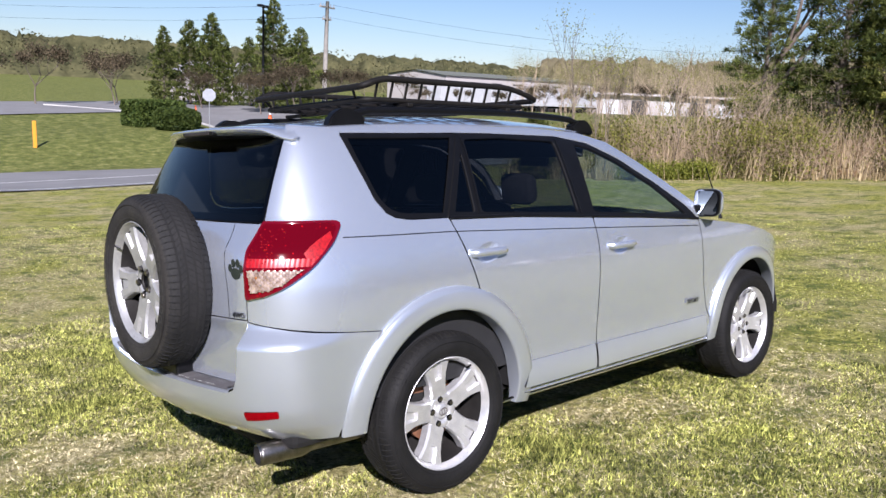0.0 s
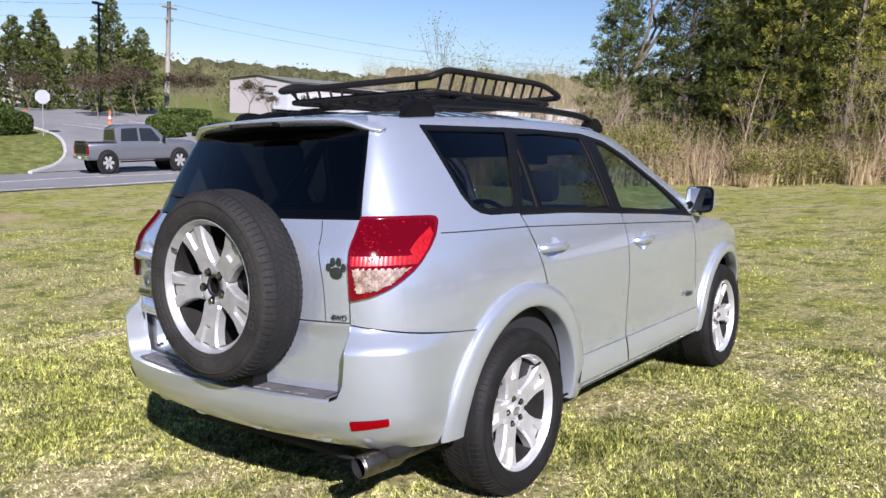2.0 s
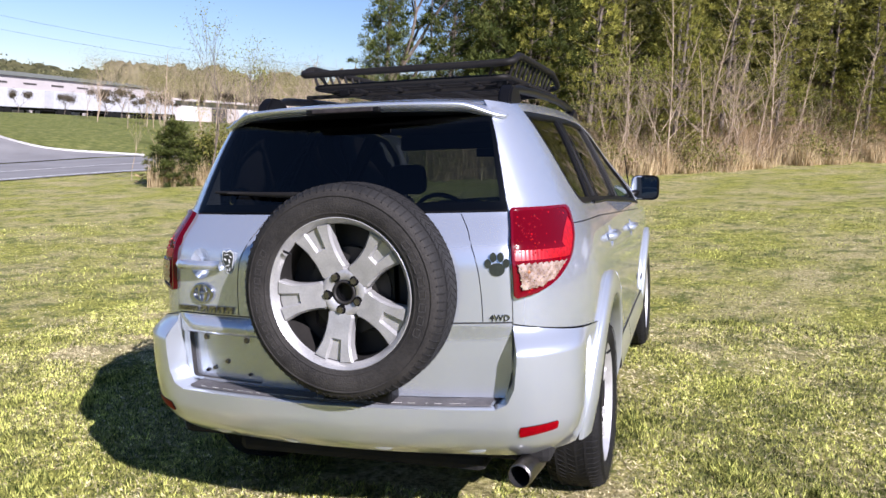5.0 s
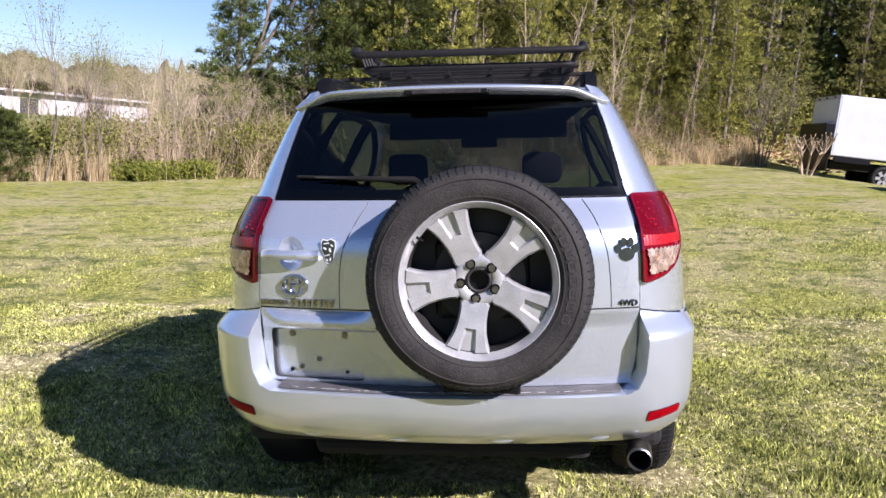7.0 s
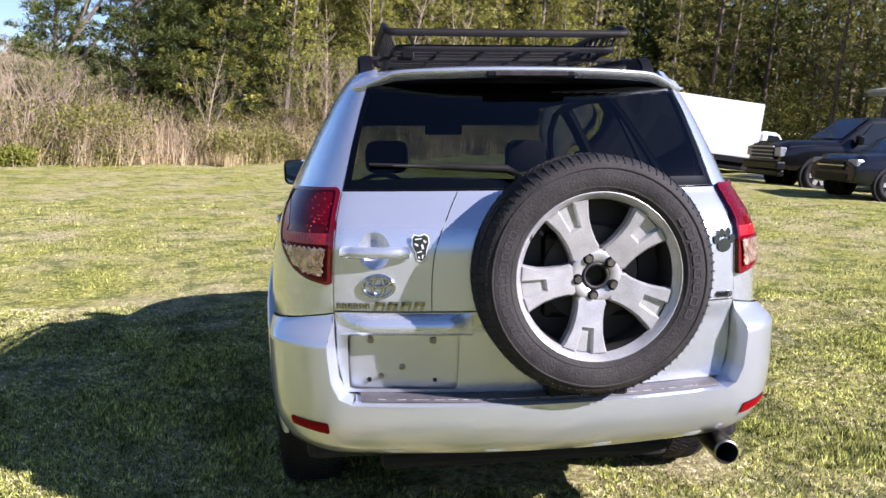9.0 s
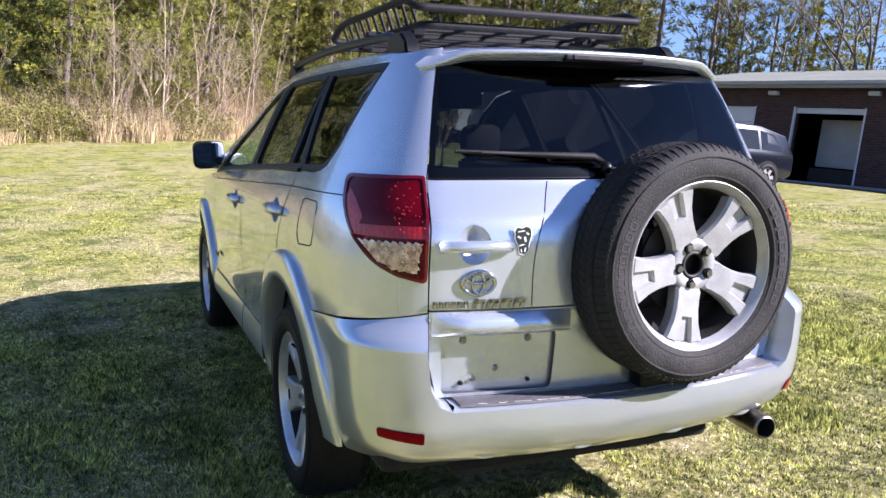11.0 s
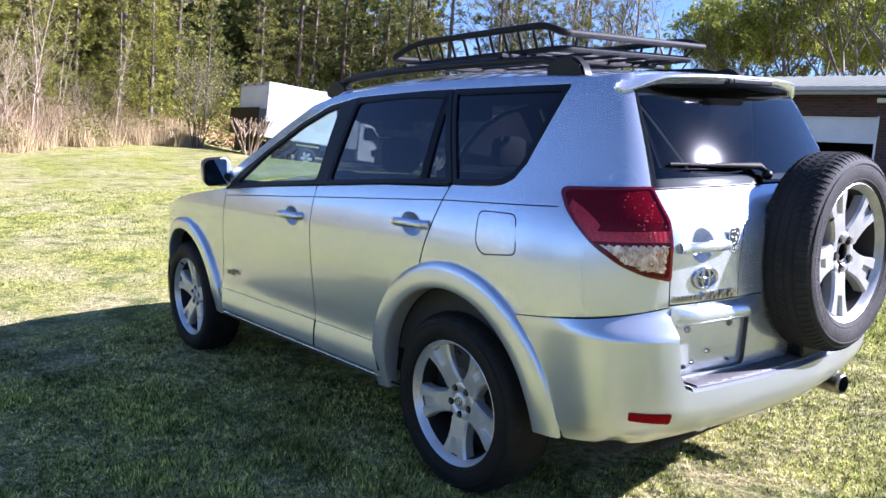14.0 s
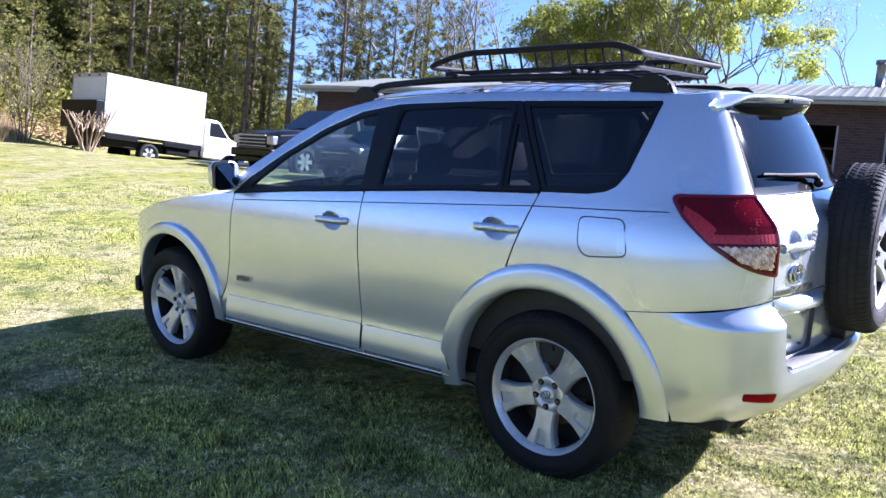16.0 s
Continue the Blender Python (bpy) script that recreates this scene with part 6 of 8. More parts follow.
for x, y, s in ((-50.5, 64.0, 0.7), (-47.5, 66.5, 0.8), (-52.5, 62.0, 0.75), (-45.0, 70.0, 0.85), (-42.0, 69.5, 0.8), (-55.0, 63.0, 0.7)):
    plant("small_tree", SMALLTREE[int(-x) % 2], x, y, s, 33 * x, "small brown-twigged tree before the storage building", "tree", "small trees before the storage building")
for k in range(6):
    x, y = -62.0 + 1.3 * k, 53.5 + 4.2 * k
    plant("small_tree", SMALLTREE[k % 2], x, y, 0.62, 60 * k, "small tree before the warehouse", "tree", "small trees before the warehouse")
# a distant white house
bm = bmesh.new()
box(bm, (-4, -3, 0), (4, 3, 3.2))
hs = part("distant_house", bm, WALLW)
hs.matrix_world = Matrix.Translation((-82, 40, lay(-82, 40) + 0.4)) @ pose(0, 0, 0, 0, 0, 30)
tagged(hs, "small white house beyond the car park trees", "house")
bm = bmesh.new()
vs = [(-4.3, -3.3, 3.2), (4.3, -3.3, 3.2), (4.3, 0, 4.6), (-4.3, 0, 4.6), (4.3, 3.3, 3.2), (-4.3, 3.3, 3.2)]
V_ = [bm.verts.new(v) for v in vs]
bm.faces.new((V_[0], V_[1], V_[2], V_[3]))
bm.faces.new((V_[3], V_[2], V_[4], V_[5]))
bm.faces.new((V_[0], V_[3], V_[5]))
bm.faces.new((V_[1], V_[4], V_[2]))
part("roof", bm, TRIM, hs)

# ---- the silver car ----
suv = new("suv")
suv.matrix_world = LEVEL
tagged(suv, "silver compact suv with roof basket and spare wheel on the lawn", "car")


def side(points, r=0.0, step=0.03):
    pts = [tuple(p) for p in (rounded([(a, b, 0) for a, b in points], r) if r else points)]
    return [(around(y, z), z) for y, z in dense([p[:2] for p in pts], step)]


def arc(cy, cz, r, a0, a1, n=14):
    return [(cy + r * math.cos(radians(a0 + (a1 - a0) * i / n)), cz + r * math.sin(radians(a0 + (a1 - a0) * i / n))) for i in range(n + 1)]


HUB = 0.345
rear_top = [(x, z) for x, z in ((0.500, 1.565), (0.555, 1.50), (0.585, 1.40), (0.612, 1.28), (0.634, 1.18), (0.648, 1.10), (0.654, 1.0), (0.655, 0.815))]
quarter_window = [(-0.352, 1.533), (-0.335, 1.43), (-0.301, 1.285), (-0.284, 1.242), (-0.263, 1.214), (-0.236, 1.194), (-0.200, 1.181), (-0.155, 1.175), (0.060, 1.168), (0.282, 1.541)]


def side_frame(mirror):
    loop = side([(-0.38, 0.745), *arc(0, HUB, 0.50, 128, 70), (0.174, 0.86), (0.157, 0.91), (0.10, 1.06), (0.064, 1.163), (-0.15, 1.167), (-0.22, 1.178), (-0.262, 1.200), (-0.298, 1.255), (-0.341, 1.43), (-0.358, 1.520), (-0.348, 1.537), (-0.1, 1.541), (0.29, 1.549), (0.5, 1.549), (1.0, 1.540), (1.25, 1.505), (1.5, 1.415), (1.75, 1.28), (1.95, 1.14), (2.05, 1.06), (2.17, 1.06), (1.95, 1.215), (1.7, 1.385), (1.45, 1.505), (1.2, 1.555), (0.8, 1.575), (0.3, 1.576), (-0.1, 1.570), (-0.38, 1.553)])
    # side() closes its loop; drop the closing run and go round by the rear pillar
    k = max(range(len(loop)), key=lambda i: (loop[i][1] > 1.55) * (10 - loop[i][0]))
    loop = loop[:k + 1] + rear_top
    return sheet("body_side", loop, shell, PAINT, suv, "silver quarter panel and roof pillar", step=0.035, mirror=mirror, edge=PAINT)


REAR_DOOR = [(0.182, 0.86), (0.166, 0.905), (0.108, 1.06), (0.070, 1.163), (0.5, 1.148), (1.042, 1.116), (1.047, 0.95), (1.035, 0.6), (1.018, 0.305), (0.47, 0.305), *arc(0, HUB, 0.49, 4, 66, 12)]
FRONT_DOOR = [(1.048, 1.116), (1.5, 1.090), (2.03, 1.050), (2.045, 0.9), (2.06, 0.7), (2.11, 0.52), (2.17, 0.40), (2.15, 0.305), (1.024, 0.305), (1.041, 0.6), (1.053, 0.95)]
FENDER = [(2.036, 1.050), (2.3, 1.020), (2.6, 0.985), (2.85, 0.935), (3.05, 0.875), (3.22, 0.795), (3.33, 0.71), (3.36, 0.63), (3.10, 0.60), *arc(2.66, HUB, 0.47, 32, 172, 18), (2.117, 0.52), (2.066, 0.7), (2.051, 0.9)]
FRONT_BUMPER = [(3.10, 0.594), (3.36, 0.624), (3.42, 0.55), (3.42, 0.36), (3.34, 0.25), (3.13, 0.25), (3.12, 0.45)]


def door_crease(u, z):
    """The swelling of the lower door."""
    return 0.010 * np.exp(-((z - 0.43) / 0.05) ** 2)


def dish_loop(q, z, a, b):
    return [(q + a * math.cos(2 * math.pi * i / 28), z + b * math.sin(2 * math.pi * i / 28)) for i in range(28)]


def handle(parent, y, z, s):
    x = float(half_width(y, z))
    q0 = around(y - 0.008, z)
    sheet("handle_dish", dish_loop(q0, z, 0.068, 0.047), shell, PAINT, parent, step=0.011, mirror=s < 0, flange=0,
          bulge=lambda u, w: -0.030 * np.clip(1 - ((u - q0) / 0.068) ** 2 - ((w - z) / 0.047) ** 2, 0, 1) ** 0.75)
    bm = bmesh.new()
    pts = [(s * (x - 0.004), y - 0.115, z + 0.004), (s * (x + 0.022), y - 0.095, z + 0.004), (s * (x + 0.030), y, z + 0.006), (s * (x + 0.024), y + 0.07, z + 0.004), (s * (x - 0.004), y + 0.095, z + 0.003)]
    tube(bm, rounded(pts, 0.03, 4, closed=False), 0.016, 10)
    bmesh.ops.scale(bm, vec=(1, 1, 1.15), verts=bm.verts, space=Matrix.Translation((0, 0, -z)))
    h = part("door_handle", bm, PAINT, parent, smooth=True, angle=1.2)
    bm = bmesh.new()
    bmesh.ops.create_cone(bm, cap_ends=True, segments=12, radius1=0.009, radius2=0.008, depth=0.006, matrix=Matrix.Translation((s * (x + 0.032), y + 0.075, z + 0.004)) @ pose(0, 0, 0, 0, 90, 0))
    part("lock", bm, CHROME, h)


def flare(cy, s, r_out, a0, a1, name, low_r):
    """The swelling lip round a wheel opening."""
    prof = [(0.0, -0.004), (0.012, 0.013), (0.05, 0.020), (0.30, 0.026), (0.62, 0.029), (0.88, 0.030), (0.97, 0.027), (1.0, 0.020), (1.0, -0.05)]
    r_in = 0.432 if cy == 0 else 0.418
    n = 44
    V, F = [], []
    for i in range(n + 1):
        a = radians(a0 + (a1 - a0) * i / n)
        k = min(1, min(i, n - i) / 4)
        ro = r_out + (low_r * max(0, -math.cos(a)) if cy == 0 else 0)
        for t, out in prof:
            r = ro + (r_in - ro) * t
            y, z = cy + r * math.cos(a), max(HUB + r * math.sin(a), 0.24)
            x = float(shell(around(y, z), z)[0]) if cy == 0 and y < -0.1 else float(half_width(y, z))
            yy = float(shell(around(y, z), z)[1]) if cy == 0 and y < -0.1 else y
            V.append((s * (x + out * (0.55 + 0.45 * k)), yy, z))
    m = len(prof)
    for i in range(n):
        for j in range(m - 1):
            q = (i * m + j, i * m + j + 1, (i + 1) * m + j + 1, (i + 1) * m + j)
            F.append(q if s < 0 else q[::-1])
    ob = mesh_object(name, V, F, PAINT_B, suv, "silver wheel arch flare")
    return ob


def wheel_well(cy, s):
    bm = bmesh.new()
    a = Matrix.Translation((0, cy, HUB))
    rings = lathe(bm, [(0.03, s * 0.50), (0.43, s * 0.50), (0.44, s * 0.82)], a, 32)
    bmesh.ops.delete(bm, geom=[v for v in bm.verts if v.co.z < 0.30], context="VERTS")
    part("wheel_well", bm, UNDER, suv)


SIDE_SPEC = [("rear_door", REAR_DOOR, 0.02), ("front_door", FRONT_DOOR, 0.02)]
for s, mirror in ((1, False), (-1, True)):
    side_frame(mirror)
    for name, loop, r in SIDE_SPEC:
        y, z = (0.26, 1.002) if name == "rear_door" else (1.245, 0.958)
        d = sheet(name, side(loop, r), shell, PAINT, suv, "silver side door", step=0.03, mirror=mirror, bulge=door_crease, holes=[dish_loop(around(y - 0.008, z), z, 0.068, 0.047)])
        handle(d, y, z, s)
        # moulding along the foot of the door
        a, b = (0.47, 1.015) if name == "rear_door" else (1.03, 2.10)
        sheet("door_moulding", side([(a, 0.345), (b, 0.345), (b, 0.462), (a + (0.05 if name == "rear_door" else 0), 0.462)], 0.012), shell, PAINT_B, d, "silver door moulding", step=0.03, mirror=mirror, lift=0.012, flange=0.016,
              bulge=lambda u, z: 0.020 * np.sin(np.clip((0.465 - z) / 0.12, 0, 1) * 1.5708))
    sheet("front_fender", side(FENDER, 0.012), shell, PAINT, suv, "silver front fender", step=0.035, mirror=mirror)
    sheet("front_bumper_side", side(FRONT_BUMPER, 0.02), shell, PAINT_B, suv, "silver front bumper side", step=0.04, mirror=mirror, edge=PAINT_B)
    sheet("rocker", side([(0.36, 0.245), (2.24, 0.245), (2.22, 0.300), (0.37, 0.300)]), shell, PAINT_B, suv, "silver sill below the doors", step=0.022, mirror=mirror, lift=0.006, bulge=lambda u, z: -0.9 * np.clip(0.300 - z, 0, 1))
    flare(0.0, s, 0.535, 181, -9, "rear_wheel_flare", 0.0)
    flare(2.66, s, 0.492, 186, -6, "front_wheel_flare", 0.0)
    wheel_well(0.0, s)
    wheel_well(2.66, s)
    # glazing and black frames
    opening = [(0.072, 1.171), (0.18, 1.352), (0.290, 1.541), (0.5, 1.543), (1.0, 1.534), (1.25, 1.499), (1.5, 1.409), (1.75, 1.274), (1.945, 1.137), (2.035, 1.058), (1.5, 1.098), (1.045, 1.124), (0.5, 1.156)]
    w_tri = [(0.118, 1.188), (0.240, 1.183), (0.274, 1.44), (0.262, 1.44)]
    w_rear = [(0.280, 1.180), (0.955, 1.146), (0.968, 1.508), (0.6, 1.522), (0.320, 1.512)]
    w_front = [(1.078, 1.142), (1.93, 1.085), (1.72, 1.262), (1.47, 1.395), (1.25, 1.474), (1.125, 1.497)]
    sheet("window_frame", side(opening, 0.008), shell, BLACK, suv, "black window surround", holes=[side(w_tri, 0.006), side(w_rear, 0.025), side(w_front, 0.03)], step=0.03, mirror=mirror, lift=-0.004, flange=0.02)
    for nm, lp, g in (("quarter_glass", w_tri, GLASS_DARK), ("rear_door_glass", w_rear, GLASS_DARK), ("front_door_glass", w_front, GLASS_CLEAR), ("quarter_window", quarter_window, GLASS_DARK)):
        sheet(nm, side(lp, 0.02), shell, g, suv, "dark tinted side glass" if g is GLASS_DARK else "clear green side glass", step=0.05, mirror=mirror, lift=-0.012, flange=0).visible_shadow = False
    sheet("window_seal", side(quarter_window), shell, BLACK, suv, holes=[side([(-0.325, 1.515), (-0.312, 1.43), (-0.279, 1.29), (-0.263, 1.251), (-0.245, 1.229), (-0.222, 1.212), (-0.190, 1.201), (-0.148, 1.195), (0.050, 1.188), (0.245, 1.521)])], step=0.03, mirror=mirror, lift=-0.003, flange=0.01)
    # edges of the door frames
    for (y0, z0), (y1, z1) in (((0.308, 1.520), (0.263, 1.178)), ((0.982, 1.520), (0.968, 1.140))):
        bm = bmesh.new()
        pts = []
        for i in range(7):
            y, z = y0 + (y1 - y0) * i / 6, z0 + (z1 - z0) * i / 6
            p = shell(around(y, z), z)
            pts.append((s * (p[0] + 0.002), p[1], p[2]))
        tube(bm, pts, 0.0024, 6)
        part("frame_edge", bm, BLACK, suv)
    bm = bmesh.new()
    pts = []
    for i in range(26):
        y = 0.07 + (2.03 - 0.07) * i / 25
        z = float(np.interp(y, [0.07, 0.5, 1.045, 1.5, 2.035], [1.164, 1.152, 1.120, 1.094, 1.054]))
        p = shell(around(y, z), z)
        pts.append((s * (p[0] + 0.001), p[1], p[2]))
    tube(bm, pts, 0.009, 6)
    part("belt_moulding", bm, BLACK, suv)
    bm = bmesh.new()
    pts = []
    for i in range(30):
        y = 0.48 + (2.13 - 0.48) * i / 29
        p = shell(around(y, 0.316), 0.316)
        pts.append((s * (p[0] + 0.016), p[1], p[2]))
    tube(bm, pts, 0.0055, 8)
    part("sill_lip", bm, PAINT, suv, "bright silver lip under the doors", smooth=True)
    # waist line: a black bar draws the shade in a fine pressed groove
    bm = bmesh.new()
    pts = []
    for i in range(40):
        y = -0.487 + (2.02 + 0.487) * i / 39
        z = float(np.interp(y, [-0.487, 0.07, 1.05, 2.03], [1.118, 1.106, 1.060, 1.012]))
        p = shell(around(y, z), z)
        pts.append((s * (p[0] - 0.0015), p[1], p[2]))
    tube(bm, pts, 0.003, 6)
    part("waist_line", bm, BLACK, suv)

# roof
EDGE_X = curve1([(y_, float(shell(around(y_, 1.572 + float(ROOF_DZ(y_))), 1.572 + float(ROOF_DZ(y_)))[0])) for y_ in (-0.50, -0.45, -0.40, -0.33, -0.25, -0.15, 0.0, 0.4, 0.8, 1.1, 1.3, 1.6)])


def roof_z(x, y):
    a = np.abs(x)
    edge = 1.575 + ROOF_DZ(y)
    w = EDGE_X(y)
    t = np.clip(a / w, 0, 1)
    return edge + (0.062 - 0.030 * smooth01((0.3 - np.asarray(y)) / 0.8)) * (1 - t ** 2.3)


def roof(u, v):
    return np.stack([np.asarray(u, float), np.asarray(v, float), roof_z(u, v)], -1)


roof_outline = [(x, y) for y, x in [(yy, float(EDGE_X(yy)) - 0.001) for yy in np.linspace(-0.50, 1.22, 24)]] + [(0.3, 1.50), (0.0, 1.56), (-0.3, 1.50)]
roof_outline += [(-x, y) for x, y in roof_outline[23::-1]]
sheet("roof", roof_outline, roof, PAINT, suv, "silver roof", step=0.05, edge=PAINT, flange=0.006)

# bonnet, windscreen, front end, floor
bm = bmesh.new()
rows = []
for i in range(15):
    t = i / 14
    y = 2.10 + 1.23 * t
    zt = float(np.interp(y, [2.05, 2.3, 2.6, 2.85, 3.05, 3.22, 3.33], [1.052, 1.020, 0.985, 0.935, 0.875, 0.795, 0.71]))
    w = float(half_width(y, zt)) - 0.004
    rows.append([bm.verts.new((w * u, y + 0.05 * (1 - u * u) * t, zt + (0.055 - 0.03 * t) * (1 - u * u))) for u in np.linspace(-1, 1, 17)])
for A, B in zip(rows, rows[1:]):
    for j in range(16):
        bm.faces.new((A[j], A[j + 1], B[j + 1], B[j]))
part("bonnet", bm, PAINT, suv, "silver bonnet", smooth=True, angle=2)
bm = bmesh.new()
rows = []
for i in range(9):
    t = i / 8
    y, z = 2.17 + (1.42 - 2.17) * t, 1.06 + (1.515 - 1.06) * (t ** 0.85)
    w = float(half_width(y, z)) - 0.01
    rows.append([bm.verts.new((w * u, y + 0.16 * (1 - u * u), z + 0.02 * (1 - u * u))) for u in np.linspace(-1, 1, 13)])
for A, B in zip(rows, rows[1:]):
    for j in range(12):
        bm.faces.new((A[j], A[j + 1], B[j + 1], B[j]))
ws = part("windscreen", bm, GLASS_CLEAR, suv, "clear windscreen", smooth=True, angle=2)
ws.visible_shadow = False
bm = bmesh.new()
rows = []
for y, z0, z1, k in ((3.34, 0.27, 0.70, 1.0), (3.44, 0.33, 0.66, 0.97), (3.48, 0.40, 0.60, 0.90)):
    w = float(half_width(3.36, 0.6)) * k
    rows.append([bm.verts.new((w * u, y + 0.05 * (1 - u * u), z)) for z in (z0, z1) for u in np.linspace(-1, 1, 9)])
for A, B in zip(rows, rows[1:]):
    for j in range(8):
        bm.faces.new((A[j], B[j], B[j + 1], A[j + 1]))
        bm.faces.new((A[j + 9], A[j + 10], B[j + 10], B[j + 9]))
for j in range(8):
    bm.faces.new((rows[-1][j], rows[-1][j + 9], rows[-1][j + 10], rows[-1][j + 1]))
part("front_end", bm, PAINT_B, suv, "silver front end", smooth=True)
for s in (1, -1):
    bm = bmesh.new()
    bmesh.ops.create_uvsphere(bm, u_segments=16, v_segments=10, radius=1, matrix=Matrix.Translation((s * 0.60, 3.14, 0.775)) @ pose(0, 0, 0, 0, 0, -28 * s) @ Matrix.Diagonal((0.075, 0.16, 0.06, 1)))
    part("headlight", bm, CLEAR_LENS, suv, "clear headlight", smooth=True, angle=2)
bm = bmesh.new()
box(bm, (-0.74, -0.72, 0.30), (0.74, 3.30, 0.42), bevel=0.03)
box(bm, (-0.50, -0.70, 0.24), (0.50, 3.2, 0.32), bevel=0.03)
part("underbody", bm, UNDER, suv, "dark underbody")

# ---- tailgate, rear glass, bumper ----
hatch_up = [(-0.650, 0.822), (0.650, 0.822), (0.649, 1.0), (0.641, 1.10), (0.627, 1.176), (-0.627, 1.176), (-0.641, 1.10), (-0.648, 1.0)]
hatch_low = [(-0.650, 0.817), (-0.648, 0.66), (-0.618, 0.562), (0.618, 0.562), (0.648, 0.66), (0.650, 0.817)]


def recess(u, z):
    """The lower tailgate steps in; a soft pressed band runs under the crease."""
    k = np.clip((0.815 - z) / 0.05, 0, 1)
    side_k = np.clip((np.abs(u) - 0.50) / 0.14, 0, 1)
    return -0.014 * k * k * (3 - 2 * k) * (1 - 0.3 * side_k)


PLATE = [(-0.600, 0.572), (-0.272, 0.572), (-0.262, 0.745), (-0.605, 0.745)]
hatch = sheet("tailgate", hatch_up, shell, PAINT, suv, "silver side-hinged tailgate", step=0.035, holes=[dish_loop(-0.515, 1.004, 0.048, 0.056)])
# dark edge material paints the shadow line round the plate recess
low = sheet("tailgate_lower", hatch_low, shell, PAINT, hatch, "silver lower tailgate with an empty plate recess", holes=[[tuple(p)[:2] for p in rounded([(a, b, 0) for a, b in PLATE], 0.018)]], step=0.025, bulge=recess, flange=0.024, edge=PLASTIC)
sheet("plate_recess", [tuple(p)[:2] for p in rounded([(a, b, 0) for a, b in PLATE], 0.018)], shell, PAINT, hatch, "bare plate recess", step=0.05, lift=-0.031, flange=0)
# garnish above the plate
V, F = [], []
gx = np.linspace(-0.640, -0.225, 22)
prof = [(0.814, 0.0), (0.808, 0.012), (0.795, 0.026), (0.775, 0.033), (0.758, 0.028), (0.747, 0.006), (0.744, -0.045)]
for i, x in enumerate(gx):
    k = float(smooth01(min(i, 21 - i) / 5))
    for z, o in prof:
        p = shell(x, z)
        V.append((p[0], p[1] - o * (k if o > 0 else 1), z))
m = len(prof)
for i in range(21):
    for j in range(m - 1):
        F.append((i * m + j, i * m + j + 1, (i + 1) * m + j + 1, (i + 1) * m + j))
mesh_object("plate_garnish", V, F, PAINT, hatch, "silver garnish above the plate")
for x, z, r in ((-0.53, 0.725, 0.012), (-0.34, 0.725, 0.012), (-0.435, 0.64, 0.010), (-0.50, 0.61, 0.009), (-0.535, 0.598, 0.008), (-0.335, 0.598, 0.007)):
    bm = bmesh.new()
    p = shell(x, z)
    bmesh.ops.create_cone(bm, cap_ends=True, segments=12, radius1=r, radius2=r * 0.7, depth=0.008, matrix=Matrix.Translation((p[0], p[1] + 0.028, z)) @ pose(0, 0, 0, 90, 0, 0))
    part("screw", bm, STEEL if r > 0.0085 else BLACK, hatch)
# grooves of the spare wheel's panel, their shade drawn as thin black bars
for gs in ([(-0.255, 1.172), (-0.285, 1.12), (-0.335, 1.02), (-0.347, 0.92), (-0.347, 0.824)], [(0.455, 1.172), (0.490, 1.12), (0.530, 1.02), (0.542, 0.92), (0.545, 0.824)]):
    bm = bmesh.new()
    pts = [Vector((*p, 0)) for p in gs]
    pts = rounded(pts, 0.05, 5, closed=False)
    tube(bm, [tuple(shell(p.x, p.y) + np.array([0, 0.0005, 0])) for p in pts], 0.0017, 6)
    part("panel_groove", bm, BLACK, hatch)
glass_out = [(-0.624, 1.182), (0.624, 1.182), (0.605, 1.30), (0.572, 1.43), (0.545, 1.515), (-0.545, 1.515), (-0.572, 1.43), (-0.605, 1.30)]
glass_in = [(-0.590, 1.212), (0.590, 1.212), (0.572, 1.30), (0.540, 1.43), (0.520, 1.488), (-0.520, 1.488), (-0.540, 1.43), (-0.572, 1.30)]
rg = sheet("rear_glass", glass_out, shell, GLASS_REAR, suv, "dark tinted rear window", step=0.05, lift=0.002, flange=0)
rg.visible_shadow = False
sheet("glass_border", glass_out, shell, BLACK, rg, "black glass border", holes=[glass_in], step=0.04, lift=-0.002, flange=0.008)

# wiper
bm = bmesh.new()
pw = [(-0.45, 1.245), (-0.30, 1.240), (-0.10, 1.232), (-0.07, 1.215)]
tube(bm, [tuple(shell(x, z) + np.array([0, -0.024, 0.010])) for x, z in pw], 0.010, 8, radii=[0.003, 0.008, 0.013, 0.010])
wiper = part("rear_wiper", bm, BLACK_MATT, suv, "black rear wiper", smooth=True)
bm = bmesh.new()
tube(bm, [tuple(shell(x, z) + np.array([0, -0.010, 0.008])) for x, z in ((-0.52, 1.250), (-0.30, 1.243), (-0.12, 1.236))], 0.006, 6)
part("wiper_blade", bm, RUBBER, wiper)
bm = bmesh.new()
p = shell(-0.06, 1.20)
bmesh.ops.create_uvsphere(bm, u_segments=14, v_segments=8, radius=0.019, matrix=Matrix.Translation(tuple(p + np.array([0, -0.018, 0.010]))))
part("wiper_pivot", bm, BLACK, wiper, smooth=True, angle=2)

# bumper
def swell(u, z):
    a = np.abs(u)
    k = np.clip((1.10 - a) / 0.25, 0, 1)
    k = k * k * (3 - 2 * k)
    up = BUMP_Z(z)
    return up * (0.10 + 0.90 * k)


BUMP_Z = curve1([(0.22, -0.10), (0.30, -0.055), (0.36, -0.005), (0.42, 0.040), (0.50, 0.066), (0.60, 0.070), (0.70, 0.068), (0.730, 0.067), (0.740, 0.060), (0.79, 0.006), (0.80, 0.001), (0.83, 0.0)])
